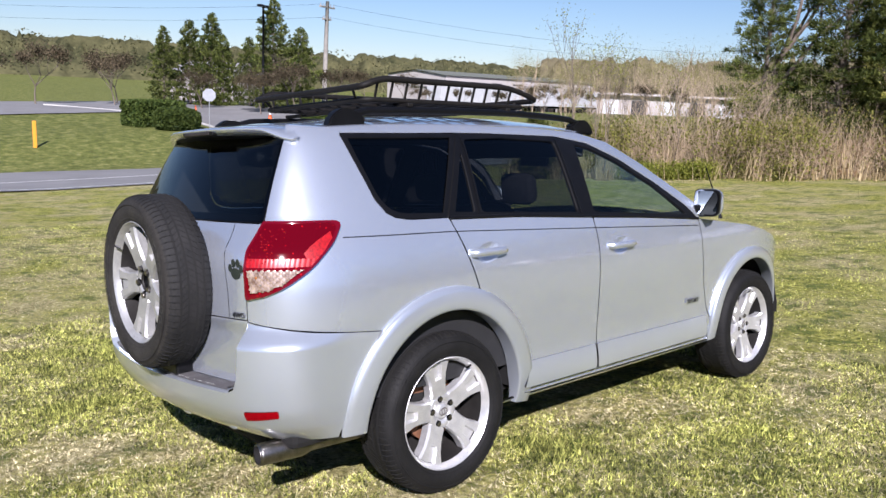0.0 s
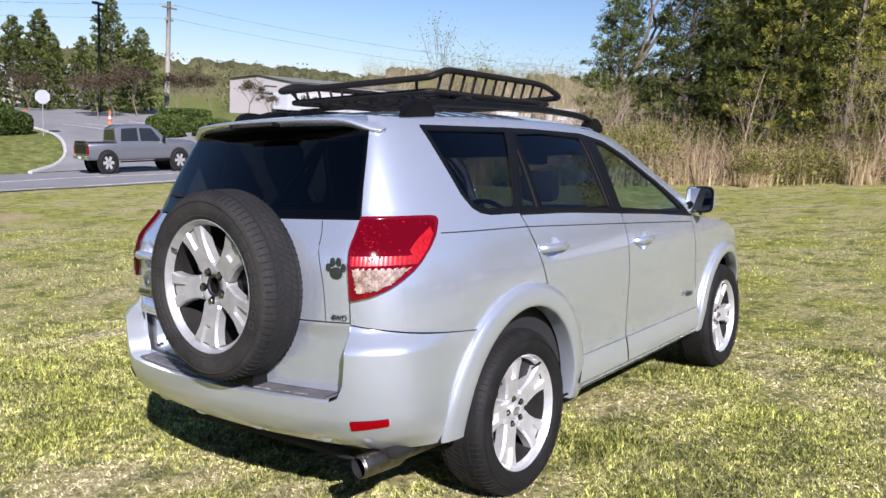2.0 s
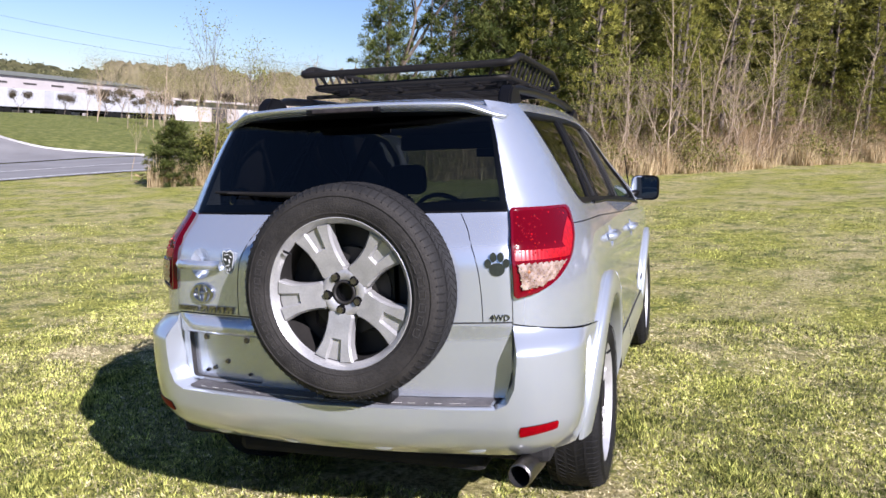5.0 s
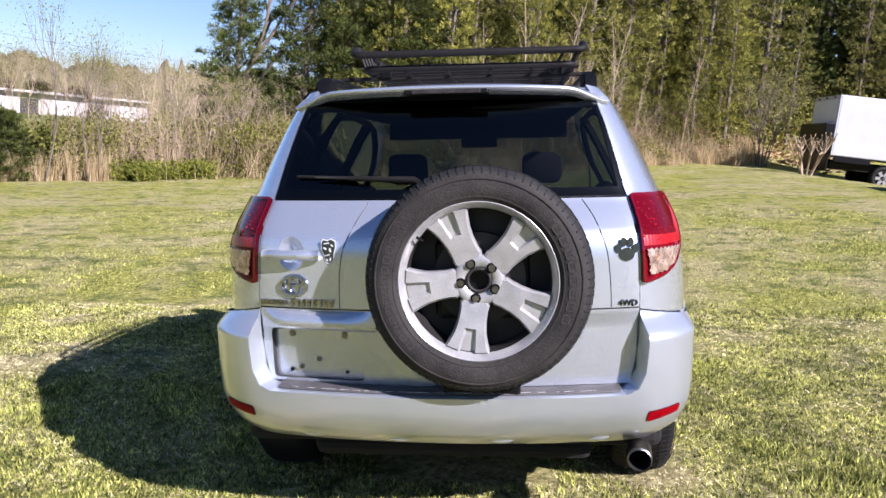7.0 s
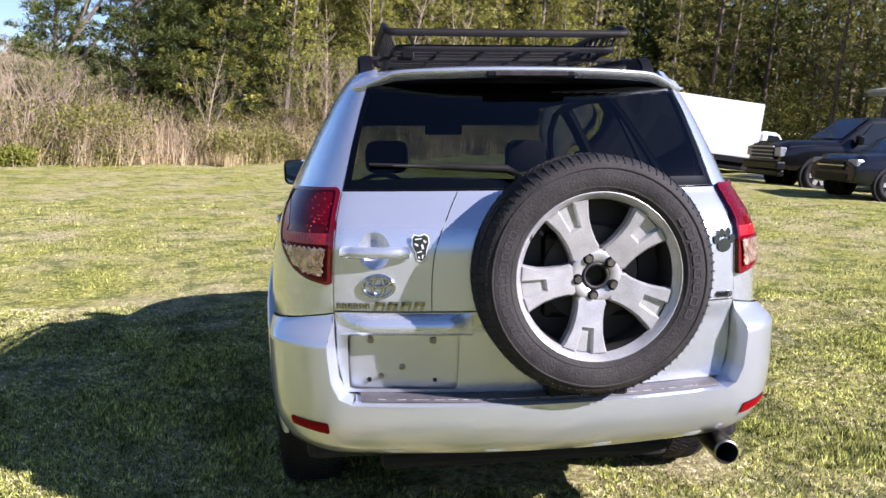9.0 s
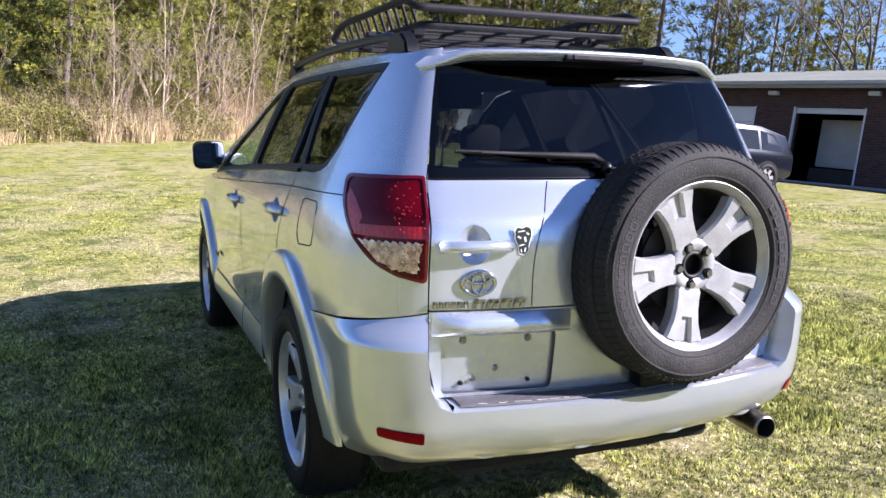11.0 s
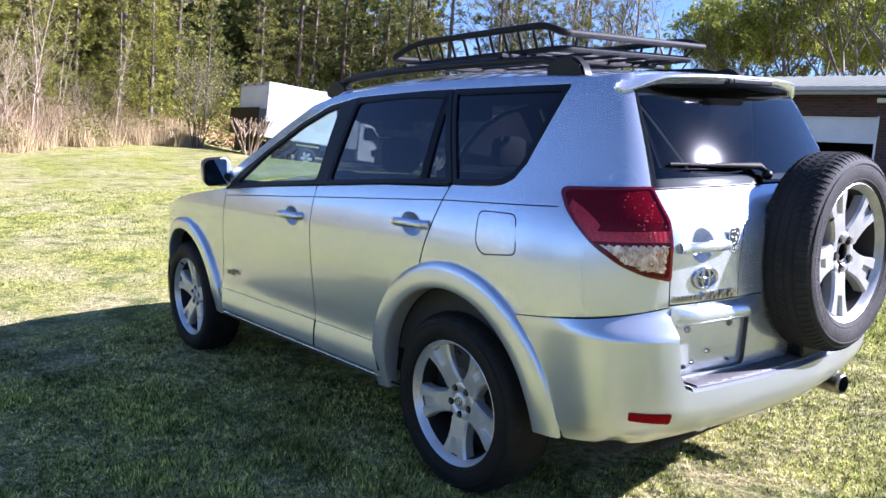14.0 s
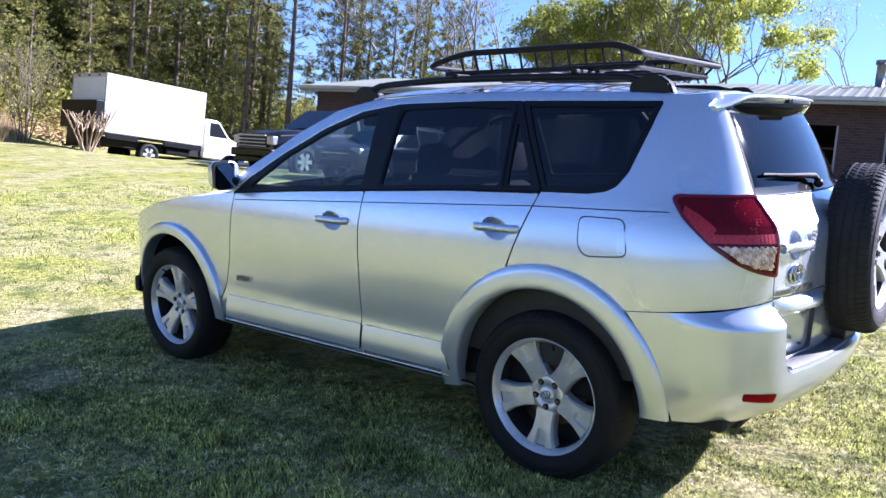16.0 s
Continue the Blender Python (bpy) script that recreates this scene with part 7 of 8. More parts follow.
qs = float(around(-0.37, 0.745))
b_in = [(0.653, 0.811), (0.650, 0.70), (0.640, 0.615), (0.615, 0.566), (0.575, 0.548)]
bump_half = [(around(-0.39, 0.741), 0.741), (around(-0.455, 0.62), 0.62), (around(-0.50, 0.48), 0.48), (around(-0.545, 0.335), 0.335), (0.86, 0.325), (0.62, 0.335), (0.3, 0.345), (0.0, 0.348)]
right_edge = [(0.655 + (qs - 0.655) * t, 0.811 - 0.069 * t) for t in (0, 0.25, 0.5, 0.75, 1)]
bl = [(x, z) for x, z in b_in[::-1]] + right_edge[1:] + bump_half[1:]
loop = [(q, z) for q, z in bl] + [(-q, z) for q, z in bl[-2::-1]]
loop = loop[::-1]
bumper = sheet("rear_bumper", loop, shell, PAINT_B, suv, "silver rear bumper, scuffed along its step", step=0.016, bulge=swell, flange=0)
def swollen(x, z):
    e = 1e-3
    nv = np.cross(shell(x + e, z) - shell(x - e, z), shell(x, z + e) - shell(x, z - e))
    nv = nv / np.linalg.norm(nv)
    if nv[1] > 0:
        nv = -nv
    return shell(x, z) + nv * float(swell(np.array([x]), np.array([z]))[0])


# inner cheeks beside the tailgate and the step on top
for s in (1, -1):
    V, F = [], []
    line = []
    for (x0, z0), (x1, z1) in zip(b_in, b_in[1:]):
        line += [(x0 + (x1 - x0) * i / 4, z0 + (z1 - z0) * i / 4) for i in range(4)]
    line.append(b_in[-1])
    for x, z in line:
        o = swollen(x, z)
        V += [(s * o[0], o[1], o[2]), (s * (float(shell(x, z)[0]) - 0.008), float(shell(x, z)[1]) + 0.028, o[2] + 0.004)]
    F = [(2 * i, 2 * i + 1, 2 * i + 3, 2 * i + 2) if s > 0 else (2 * i, 2 * i + 2, 2 * i + 3, 2 * i + 1) for i in range(len(line) - 1)]
    mesh_object("bumper_cheek", V, F, PAINT_B, bumper)
V, F = [], []
xs = np.linspace(-0.58, 0.58, 40)
for x in xs:
    o = shell(x, 0.548)
    f = float(swell(np.array([x]), np.array([0.548]))[0])
    w = swollen(x, 0.548)
    V += [(w[0], w[1], w[2]), (x, o[1] - f + 0.022, 0.553), (x, o[1] + 0.06, 0.556)]
for i in range(39):
    for j in range(2):
        F.append((3 * i + j, 3 * (i + 1) + j, 3 * (i + 1) + j + 1, 3 * i + j + 1))
mesh_object("bumper_step", V, F, PAINT_B, bumper)
V, F = [], []
xs = np.linspace(-0.565, 0.575, 40)
for i, x in enumerate(xs):
    o = shell(x, 0.548)
    f = float(swell(np.array([x]), np.array([0.548]))[0])
    k = min(1, min(i, 39 - i) / 4)
    V += [(x, o[1] - f + 0.014, 0.553), (x, o[1] - f + 0.018, 0.560), (x, o[1] - 0.02 * k + 0.03, 0.562)]
for i in range(39):
    for j in range(2):
        F.append((3 * i + j, 3 * (i + 1) + j, 3 * (i + 1) + j + 1, 3 * i + j + 1))
mesh_object("step_pad", V, F, PLASTIC, bumper, "worn dark plastic step pad")
SCUFF = mat("scuffed_edge", (0.50, 0.49, 0.46), 0.7, 0, 0.3, 40)
gsc = np.random.default_rng(12)
for i in range(34):
    x = -0.50 + 1.0 * (i + 0.9 * gsc.random()) / 34
    o = shell(x, 0.548)
    f = float(swell(np.array([x]), np.array([0.548]))[0])
    bm = bmesh.new()
    box(bm, (-0.003 - 0.022 * gsc.random() ** 2, -0.0005 - 0.0008 * gsc.random(), 0), (0.003 + 0.022 * gsc.random() ** 2, 0.0007, 0.0008), Matrix.Translation((x, o[1] - f + 0.0165 + 0.002 * gsc.random(), 0.5598)) @ pose(0, 0, 0, 0, 0, math.degrees(math.atan(2 * BOW * x)) + 3 * gsc.normal()))
    part("scuff", bm, SCUFF, bumper)
for x in (-0.455, -0.155, 0.185, 0.50):
    bm = bmesh.new()
    p = shell(x, 0.375)
    bmesh.ops.create_uvsphere(bm, u_segments=14, v_segments=8, radius=1, matrix=Matrix.Translation((x, p[1] - 0.012, 0.386)) @ Matrix.Diagonal((0.045, 0.0075, 0.018, 1)))
    part("bumper_dimple", bm, PAINT_B, bumper, smooth=True, angle=2)
# bumper reflectors, set low at the corners
for s, mirror in ((1, False), (-1, True)):
    sheet("reflector", [tuple(p)[:2] for p in rounded([(a, b, 0) for a, b in ((0.655, 0.452), (0.80, 0.468), (0.80, 0.496), (0.655, 0.488))], 0.008)], shell, RED_DARK, bumper, "red reflector", step=0.03, mirror=mirror, bulge=swell, lift=0.004, flange=0.008)
# exhaust
bm = bmesh.new()
m = Matrix.Translation((0.648, -0.815, 0.292)) @ pose(0, 0, 0, -6, 0, 84)
lathe(bm, [(0.037, 0.003), (0.038, 0.0), (0.041, 0.0), (0.043, -0.01), (0.043, -0.18), (0.030, -0.22), (0.026, -0.5)], m @ pose(0, 0, 0, 0, 0, 180), 24)
ex = part("exhaust_tip", bm, STEEL, suv, "large dull steel exhaust tip", smooth=True)
bm = bmesh.new()
lathe(bm, [(0.0375, 0.0), (0.037, -0.12), (0.001, -0.13)], m @ pose(0, 0, 0, 0, 0, 180), 24)
part("pipe_bore", bm, UNDER, ex)

# ---- spoiler with its brake light ----
V, F, n = [], [], 41
for i in range(n):
    s = math.sin((-1 + 2 * i / (n - 1)) * math.pi / 2)
    a = abs(s)
    x = 0.574 * s * (1 - 0.01 * a)
    yl = -0.705 + 0.145 * a ** 2.6
    end = max(0.0, (a - 0.72) / 0.28)
    zl = 1.558 - 0.012 * a ** 2 - 0.040 * end * end * (3 - 2 * end)
    xf = float(EDGE_X(-0.46)) * (0.995 - 0.065 * end) * s
    zf = float(roof_z(np.array(xf), np.array(-0.50))) - 0.006
    V += [(xf, -0.46, float(roof_z(np.array(xf), np.array(-0.46))) + 0.003), (xf * 1.01, -0.52, zf), ((xf * 1.01 + x) / 2, (yl - 0.52) / 2, (zf + zl) / 2 + 0.006), (x, yl + 0.03, zl + 0.006), (x, yl, zl), (x, yl + 0.001, zl - 0.008), (x * 0.99, yl + 0.028, zl - 0.028 + 0.010 * end), (x * 0.98, yl + 0.042, zl - 0.030 + 0.010 * end), (x * 0.955, -0.575 + 0.03 * end, 1.508 - 0.018 * a)]
    round_ = 0.12 + 0.88 * math.sqrt(1 - max(0.0, 1 - (1 - a) / 0.03) ** 2)
    # the underside closes up to the top at the ends, as a fin
    for low, top in ((-4, -5), (-3, -6), (-2, -7), (-1, -8)):
        V[low] = tuple(Vector(V[top]).lerp(Vector(V[low]), round_))
k = 9
for i in range(n - 1):
    for j in range(k - 1):
        F.append((i * k + j, i * k + j + 1, (i + 1) * k + j + 1, (i + 1) * k + j))
cap_at = len(F)
for o, flip in ((0, False), ((n - 1) * k, True)):
    for q in ((0, 1, 8), (1, 2, 8), (2, 7, 8), (2, 3, 7), (3, 6, 7), (3, 4, 6), (4, 5, 6)):
        F.append(tuple(o + j for j in (q[::-1] if flip else q)))
spoiler = mesh_object("roof_spoiler", V, F, [PAINT, BLACK], suv, "silver roof spoiler with a black underside")
for i, f in enumerate(spoiler.data.polygons):
    if i < (n - 1) * (k - 1) and i % (k - 1) >= 6:
        f.material_index = 1
    f.use_smooth = True
bm = bmesh.new()
box(bm, (-0.145, -0.700, 1.530), (0.145, -0.650, 1.552), bevel=0.006)
bl_ = part("brake_light", bm, BLACK, spoiler, "dark high brake light")
bm = bmesh.new()
box(bm, (-0.118, -0.704, 1.533), (0.118, -0.694, 1.549), bevel=0.003)
part("brake_lens", bm, mat("smoked_lens", (0.03, 0.026, 0.026), 0.35, 0, 0.5, 60, spec=0.2), bl_)

# ---- tail lamps ----
lamp = [(0.634, 1.182), (around(-0.505, 1.180), 1.180), (around(-0.488, 1.174), 1.174), (around(-0.486, 1.160), 1.160), (around(-0.54, 1.09), 1.09), (around(-0.632, 1.01), 1.01), (around(-0.725, 0.946), 0.946), (around(-0.785, 0.915), 0.915), (0.668, 0.900), (0.657, 0.908), (0.656, 1.0), (0.651, 1.09)]
lamp = [tuple(p)[:2] for p in rounded([(a, b, 0) for a, b in lamp], [0.015, 0.02, 0.012, 0.012, 0.03, 0.04, 0.04, 0.03, 0.012, 0.008, 0.03, 0.03], 4)]
clear = [(0.678, 1.010), (around(-0.668, 1.006), 1.006), (around(-0.728, 0.961), 0.961), (around(-0.776, 0.936), 0.936), (0.684, 0.926)]
for s, mirror in ((1, False), (-1, True)):
    tl = sheet("tail_lamp", lamp[::-1], shell, RED_LENS, suv, "red tail lamp with a clear lower lens", step=0.022, mirror=mirror, lift=0.012, flange=0.02, edge=RED_BORDER)
    sheet("clear_lens", clear[::-1], shell, CLEAR_LENS, tl, "clear reverse and indicator lens", step=0.005, mirror=mirror, lift=0.0192, flange=0.006, edge=RED_BORDER,
          bulge=lambda u, z: 0.0007 * np.sin(z * 6.2832 / 0.021) * np.sin(u * 6.2832 / 0.026) + 0.0005 * np.sin(u * 6.2832 / 0.013))
    mid = (sum(p[0] for p in lamp) / len(lamp), sum(p[1] for p in lamp) / len(lamp))
    inner = [(p[0] + (mid[0] - p[0]) * 0.065, p[1] + (mid[1] - p[1]) * 0.065) for p in lamp]
    sheet("lamp_border", lamp[::-1], shell, RED_BORDER, tl, "dark red border of the lens", holes=[inner[::-1]], step=0.022, mirror=mirror, lift=0.0165, flange=0.004, edge=RED_BORDER)
    # the ribbed bright band over the clear lens, the sparkling beads and the outer glow
    band = [(0.668, 1.020), (around(-0.640, 1.018), 1.018), (around(-0.602, 1.046), 1.046), (0.660, 1.052)]
    sheet("lamp_band", band[::-1], shell, RED_BOWL, tl, "bright red ribbed band of the tail light", step=0.006, mirror=mirror, lift=0.0138, flange=0.003, edge=RED_BORDER,
          bulge=lambda u, z: 0.0003 * np.sin(u * 6.2832 / 0.018))
    # a brighter red sheet paints the light that comes through the outer edge
    sheet("side_reflector", [(around(-0.645, 1.035), 1.035), (around(-0.590, 1.052), 1.052), (around(-0.535, 1.115), 1.115), (around(-0.535, 1.140), 1.140), (around(-0.60, 1.105), 1.105), (around(-0.655, 1.065), 1.065)][::-1], shell, RED_BOWL, tl, "red patch painted for light glowing through the lamp's edge", step=0.02, mirror=mirror, lift=0.0135, flange=0.003, edge=RED_BORDER)
    bm = bmesh.new()
    gled = np.random.default_rng(9)
    for i in range(64):
        qq, zz = 0.665 + 0.125 * gled.random() ** 1.3, 1.035 + 0.125 * gled.random()
        p = shell(qq, zz)
        nn = shell(qq + 1e-3, zz) - p
        nrm = np.array([nn[1], -nn[0], 0]) / (np.hypot(nn[0], nn[1]) + 1e-9)
        c = p + nrm * 0.0135
        bmesh.ops.create_icosphere(bm, subdivisions=1, radius=0.0018 + 0.0028 * gled.random() ** 2, matrix=Matrix.Translation((s * c[0], c[1], c[2])))
    part("led_cluster", bm, LED, tl, "scattered bright red beads inside the lens", smooth=True, angle=2)["kind"] = "stuff"
    for i, z in enumerate((0.985, 0.958)):
        bm = bmesh.new()
        p = shell(0.715 + 0.02 * i, z)
        nn = shell(0.716 + 0.02 * i, z) - p
        nrm = np.array([nn[1], -nn[0], 0]) / (np.hypot(nn[0], nn[1]) + 1e-9)
        c = p + nrm * 0.013
        bmesh.ops.create_uvsphere(bm, u_segments=12, v_segments=8, radius=0.011 - 0.002 * i, matrix=Matrix.Translation((s * c[0], c[1], c[2])) @ Matrix.Diagonal((1, 0.5, 0.8, 1)))
        part("bulb", bm, AMBER if i == 0 else CHROME, tl, smooth=True, angle=2)

# ---- wheels ----
R_T = 0.356


def tyre_profile(w=0.235, k=1.0):
    h = w / 2
    R_T = 0.256 + 0.100 * k
    return [(r if r < 0.26 else 0.256 + (r - 0.256) * k if r < 0.35 else r, x) for r, x in [(0.238, -h * 0.80), (0.256, -h * 0.92), (0.278, -h * 1.0), (0.303, -h * 1.0), (0.322, -h * 0.96), (0.338, -h * 0.87), (R_T - 0.008, -h * 0.74), (R_T - 0.001, -h * 0.50), (R_T, -h * 0.25), (R_T, h * 0.25), (R_T - 0.001, h * 0.50), (R_T - 0.008, h * 0.74), (0.338, h * 0.87), (0.322, h * 0.96), (0.303, h * 1.0), (0.278, h * 1.0), (0.256, h * 0.92), (0.238, h * 0.80)]]


def make_wheel(parent, m, rubber, cap, name="wheel", k=1.0):
    """An alloy road wheel; m puts its centre, its local x is the axle and points out."""
    w = new(name)
    w.parent = parent
    w.matrix_local = m
    I = Matrix.Identity(4)
    R_T = 0.256 + 0.100 * k
    alloy = ALLOY_ROAD if cap else ALLOY
    bm = bmesh.new()
    lathe(bm, tyre_profile(k=k), I, 72)
    # tread grooves and shoulder slots: black raised strips stand in for their shaded depth
    t = part("tyre", bm, rubber, w, "dusty black tyre", smooth=True, angle=0.9)
    if not cap:
        t.data.materials.append(TREAD)
        for f in t.data.polygons:
            f.material_index = 1 if math.hypot(f.center.y, f.center.z) > 0.337 else 0
    for a in (-0.058, -0.021, 0.021, 0.058):
        bm = bmesh.new()
        lathe(bm, [(R_T + 0.0006, a - 0.0050), (R_T + 0.0006, a + 0.0050)], I, 72)
        part("tread_groove", bm, UNDER, t)
    bm = bmesh.new()
    for i in range(84):
        q = 360 * i / 84
        for s in (-1, 1):
            turn_ = q + (2.1 if s > 0 else 0)
            # shoulder slot, shoulder sipe, rib cuts and centre sipes
            box(bm, (-0.014, -0.006, -0.0022), (0.014, 0.0016, 0.0022), pose(0, 0, 0, turn_, 0, 0) @ Matrix.Translation((s * 0.0955, R_T - 0.0135, 0)) @ pose(0, 0, 0, 0, 0, s * -38))
            box(bm, (-0.011, -0.004, -0.0014), (0.011, 0.0010, 0.0014), pose(0, 0, 0, turn_, 0, 0) @ Matrix.Translation((s * 0.073, R_T - 0.0035, 0)) @ pose(0, 0, 0, 0, 0, s * -16))
            box(bm, (-0.017, -0.004, -0.0013), (0.017, 0.0010, 0.0013), pose(0, 0, 0, turn_ + 1.0, 0, 0) @ Matrix.Translation((s * 0.039, R_T, 0)) @ pose(0, 0, 0, 0, 32 * s, 0))
        box(bm, (-0.015, -0.004, -0.0011), (0.015, 0.0010, 0.0011), pose(0, 0, 0, q, 0, 0) @ Matrix.Translation((0, R_T, 0)) @ pose(0, 0, 0, 0, -28, 0))
    part("tread_pattern", bm, UNDER, t)["kind"] = "stuff"
    # raised ring and unreadable sidewall marks
    bm = bmesh.new()
    lathe(bm, [(R_T - 0.041, 0.1172), (R_T - 0.038, 0.1195), (R_T - 0.035, 0.1172)], I, 60)
    lathe(bm, [(0.258, 0.1095), (0.261, 0.1135), (0.265, 0.1125)], I, 60)
    part("sidewall_ring", bm, rubber, t, smooth=True)
    # rim
    bm = bmesh.new()
    lathe(bm, [(0.2365, -0.100), (0.232, -0.095), (0.225, -0.085), (0.224, 0.03), (0.226, 0.070), (0.234, 0.086), (0.240, 0.098), (0.246, 0.104), (0.250, 0.101), (0.248, 0.094)], I, 64)
    lip = [f for f in bm.faces if f.calc_center_median().x < 0.078]
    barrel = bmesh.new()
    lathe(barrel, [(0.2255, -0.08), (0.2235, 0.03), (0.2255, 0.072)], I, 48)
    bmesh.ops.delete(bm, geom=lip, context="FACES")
    part("rim_barrel", barrel, ALLOY_DARK, w, "inside of the rim, shade behind the spokes painted in", smooth=True)
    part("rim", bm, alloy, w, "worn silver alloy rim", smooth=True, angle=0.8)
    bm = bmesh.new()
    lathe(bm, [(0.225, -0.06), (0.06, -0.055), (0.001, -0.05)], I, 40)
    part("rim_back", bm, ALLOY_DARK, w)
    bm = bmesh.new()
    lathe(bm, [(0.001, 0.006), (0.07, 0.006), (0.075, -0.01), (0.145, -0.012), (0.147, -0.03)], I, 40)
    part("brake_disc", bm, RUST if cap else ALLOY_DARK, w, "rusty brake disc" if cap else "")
    # five split spokes, drawn in the wheel's plane and pressed out
    half = [(0.040, 0.062), (0.047, 0.076), (0.0445, 0.096), (0.0455, 0.130), (0.051, 0.165), (0.062, 0.196), (0.073, 0.220), (0.022, 0.231), (0.0125, 0.158)]
    spoke = half + [(-a, b) for a, b in half[::-1]]
    lows = [(0.0135, 0.157), (0.0225, 0.2305), (-0.0225, 0.2305), (-0.0135, 0.157)]
    bm = bmesh.new()

    def press(loop, top, depth, shrink):
        k = len(loop)
        inner = []
        for i in range(k):
            d0 = (Vector(loop[i]) - Vector(loop[i - 1])).normalized()
            d1 = (Vector(loop[(i + 1) % k]) - Vector(loop[i])).normalized()
            n0, n1 = Vector((-d0.y, d0.x)), Vector((-d1.y, d1.x))
            b = n0 + n1
            inner.append(Vector(loop[i]) + b * (shrink / max(0.45, b.length_squared / 2)) * 0.5)
        A = [bm.verts.new((top(p), *q)) for p, q in zip(loop, inner)]
        B = [bm.verts.new((top(p) - 0.012, *p)) for p in loop]
        C = [bm.verts.new((top(p) - depth, *p)) for p in loop]
        bmesh.ops.triangulate(bm, faces=[bm.faces.new(A)])
        for P, Q in ((A, B), (B, C)):
            for i in range(k):
                bm.faces.new((P[i], Q[i], Q[(i + 1) % k], P[(i + 1) % k]))
    press(spoke, lambda p: 0.052 + 0.030 * min(1, (p[1] / 0.21)) ** 1.2, 0.05, 0.013)
    press(lows, lambda p: 0.050 + 0.014 * (p[1] / 0.21), 0.03, 0.001)
    bmesh.ops.recalc_face_normals(bm, faces=bm.faces)
    sp = part("spoke", bm, alloy, w, smooth=True, angle=0.35)
    for i in range(1, 5):
        o = new("spoke", sp.data)
        o.parent = w
        o.matrix_local = pose(0, 0, 0, 72 * i, 0, 0)
    # hub
    bm = bmesh.new()
    lathe(bm, [(0.082, 0.0), (0.080, 0.050), (0.074, 0.0585), (0.060, 0.0580), (0.046, 0.0555), (0.042, 0.048), (0.034, 0.046), (0.033, 0.030)], I, 40)
    hub = part("hub", bm, alloy, w, smooth=True, angle=0.5)
    if cap:
        bm = bmesh.new()
        lathe(bm, [(0.036, 0.045), (0.034, 0.060), (0.028, 0.064), (0.001, 0.065)], I, 28)
        c = part("centre_cap", bm, alloy, hub, "silver centre cap with an emblem", smooth=True)
        bm = bmesh.new()
        for ry, rz in ((0.022, 0.015), (0.008, 0.014)):
            tube(bm, [(0.0655, ry * math.cos(q), rz * math.sin(q)) for q in (2 * math.pi * j / 24 for j in range(24))], 0.0022, 6, closed=True)
        part("cap_emblem", bm, STEEL, hub)
    else:
        bm = bmesh.new()
        lathe(bm, [(0.030, 0.046), (0.032, 0.053), (0.036, 0.053), (0.031, 0.048), (0.029, 0.020), (0.001, 0.02)], I, 28)
        part("hub_bore", bm, BLACK, hub)
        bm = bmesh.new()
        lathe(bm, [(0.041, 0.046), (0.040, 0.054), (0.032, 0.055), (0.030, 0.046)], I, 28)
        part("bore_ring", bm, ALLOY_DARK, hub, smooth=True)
    for i in range(5):
        q = radians(72 * i + 90)
        bm = bmesh.new()
        tube(bm, [(0.035, 0.057 * math.cos(q), 0.057 * math.sin(q)), (0.0590, 0.057 * math.cos(q), 0.057 * math.sin(q))], 0.0145 if cap else 0.0165, 12)
        part("lug_hole", bm, BLACK, hub)
        if cap or i % 5 not in (9,):
            bm = bmesh.new()
            tube(bm, [(0.04, 0.057 * math.cos(q), 0.057 * math.sin(q)), (0.066 if cap else 0.070, 0.057 * math.cos(q), 0.057 * math.sin(q))], 0.0095 if cap else 0.0110, 6)
            part("lug_nut", bm, STEEL, hub)
    bm = bmesh.new()
    tube(bm, [(0.092, 0.150, 0.150), (0.112, 0.163, 0.163)], 0.005, 6)
    part("valve", bm, BLACK, w)
    return w


X_W = 0.745
for s in (1, -1):
    for cy, turn in ((0.0, 12), (2.66, 48)):
        make_wheel(suv, Matrix.Translation((s * X_W, cy, R_T - 0.035)) @ pose(0, 0, 0, 0, 0, 0 if s > 0 else 180) @ pose(0, 0, 0, turn + (0 if s > 0 else 20), 0, 0), RUBBER, True)
spare = make_wheel(suv, Matrix.Translation((0.122, -0.965, 0.936)) @ pose(0, 0, 0, 0, 0, -90) @ pose(0, 0, 0, 98, 0, 0) @ Matrix.Diagonal((0.82, 1, 1, 1)), RUBBER_WORN, False, "spare_wheel", 0.99)
tagged(spare, "worn spare alloy wheel on the tailgate")


def lettering(parent, text, height, material, place, depth=0.0015, spacing=1.0):
    """Raised letters as a mesh of their own."""
    cu = bpy.data.curves.new("lettering", "FONT")
    cu.body, cu.size, cu.extrude, cu.align_x, cu.align_y, cu.space_character, cu.resolution_u = text, height * 1.4, depth, "CENTER", "CENTER", spacing, 2
    tmp = bpy.data.objects.new("tmp", cu)
    me = tmp.to_mesh().copy()
    bpy.data.objects.remove(tmp)
    me.materials.clear()
    me.materials.append(material)
    ob = new("lettering", me)
    ob.parent = parent
    ob.matrix_local = place
    return ob


# sidewall marks on the spare, as raised bars in the shape of a band of capitals
SIDE_MARK = mat("raised_rubber", (0.028, 0.026, 0.024), 0.7, 0, 0.2, 30)
for a0, a1, n in ((52, 128, 12), (-125, -60, 8)):
    for i in range(n):
        q = radians(a0 + (a1 - a0) * (i + 0.5) / n)
        bm = bmesh.new()
        half = radians(abs(a1 - a0)) / n * 0.36 * 0.283
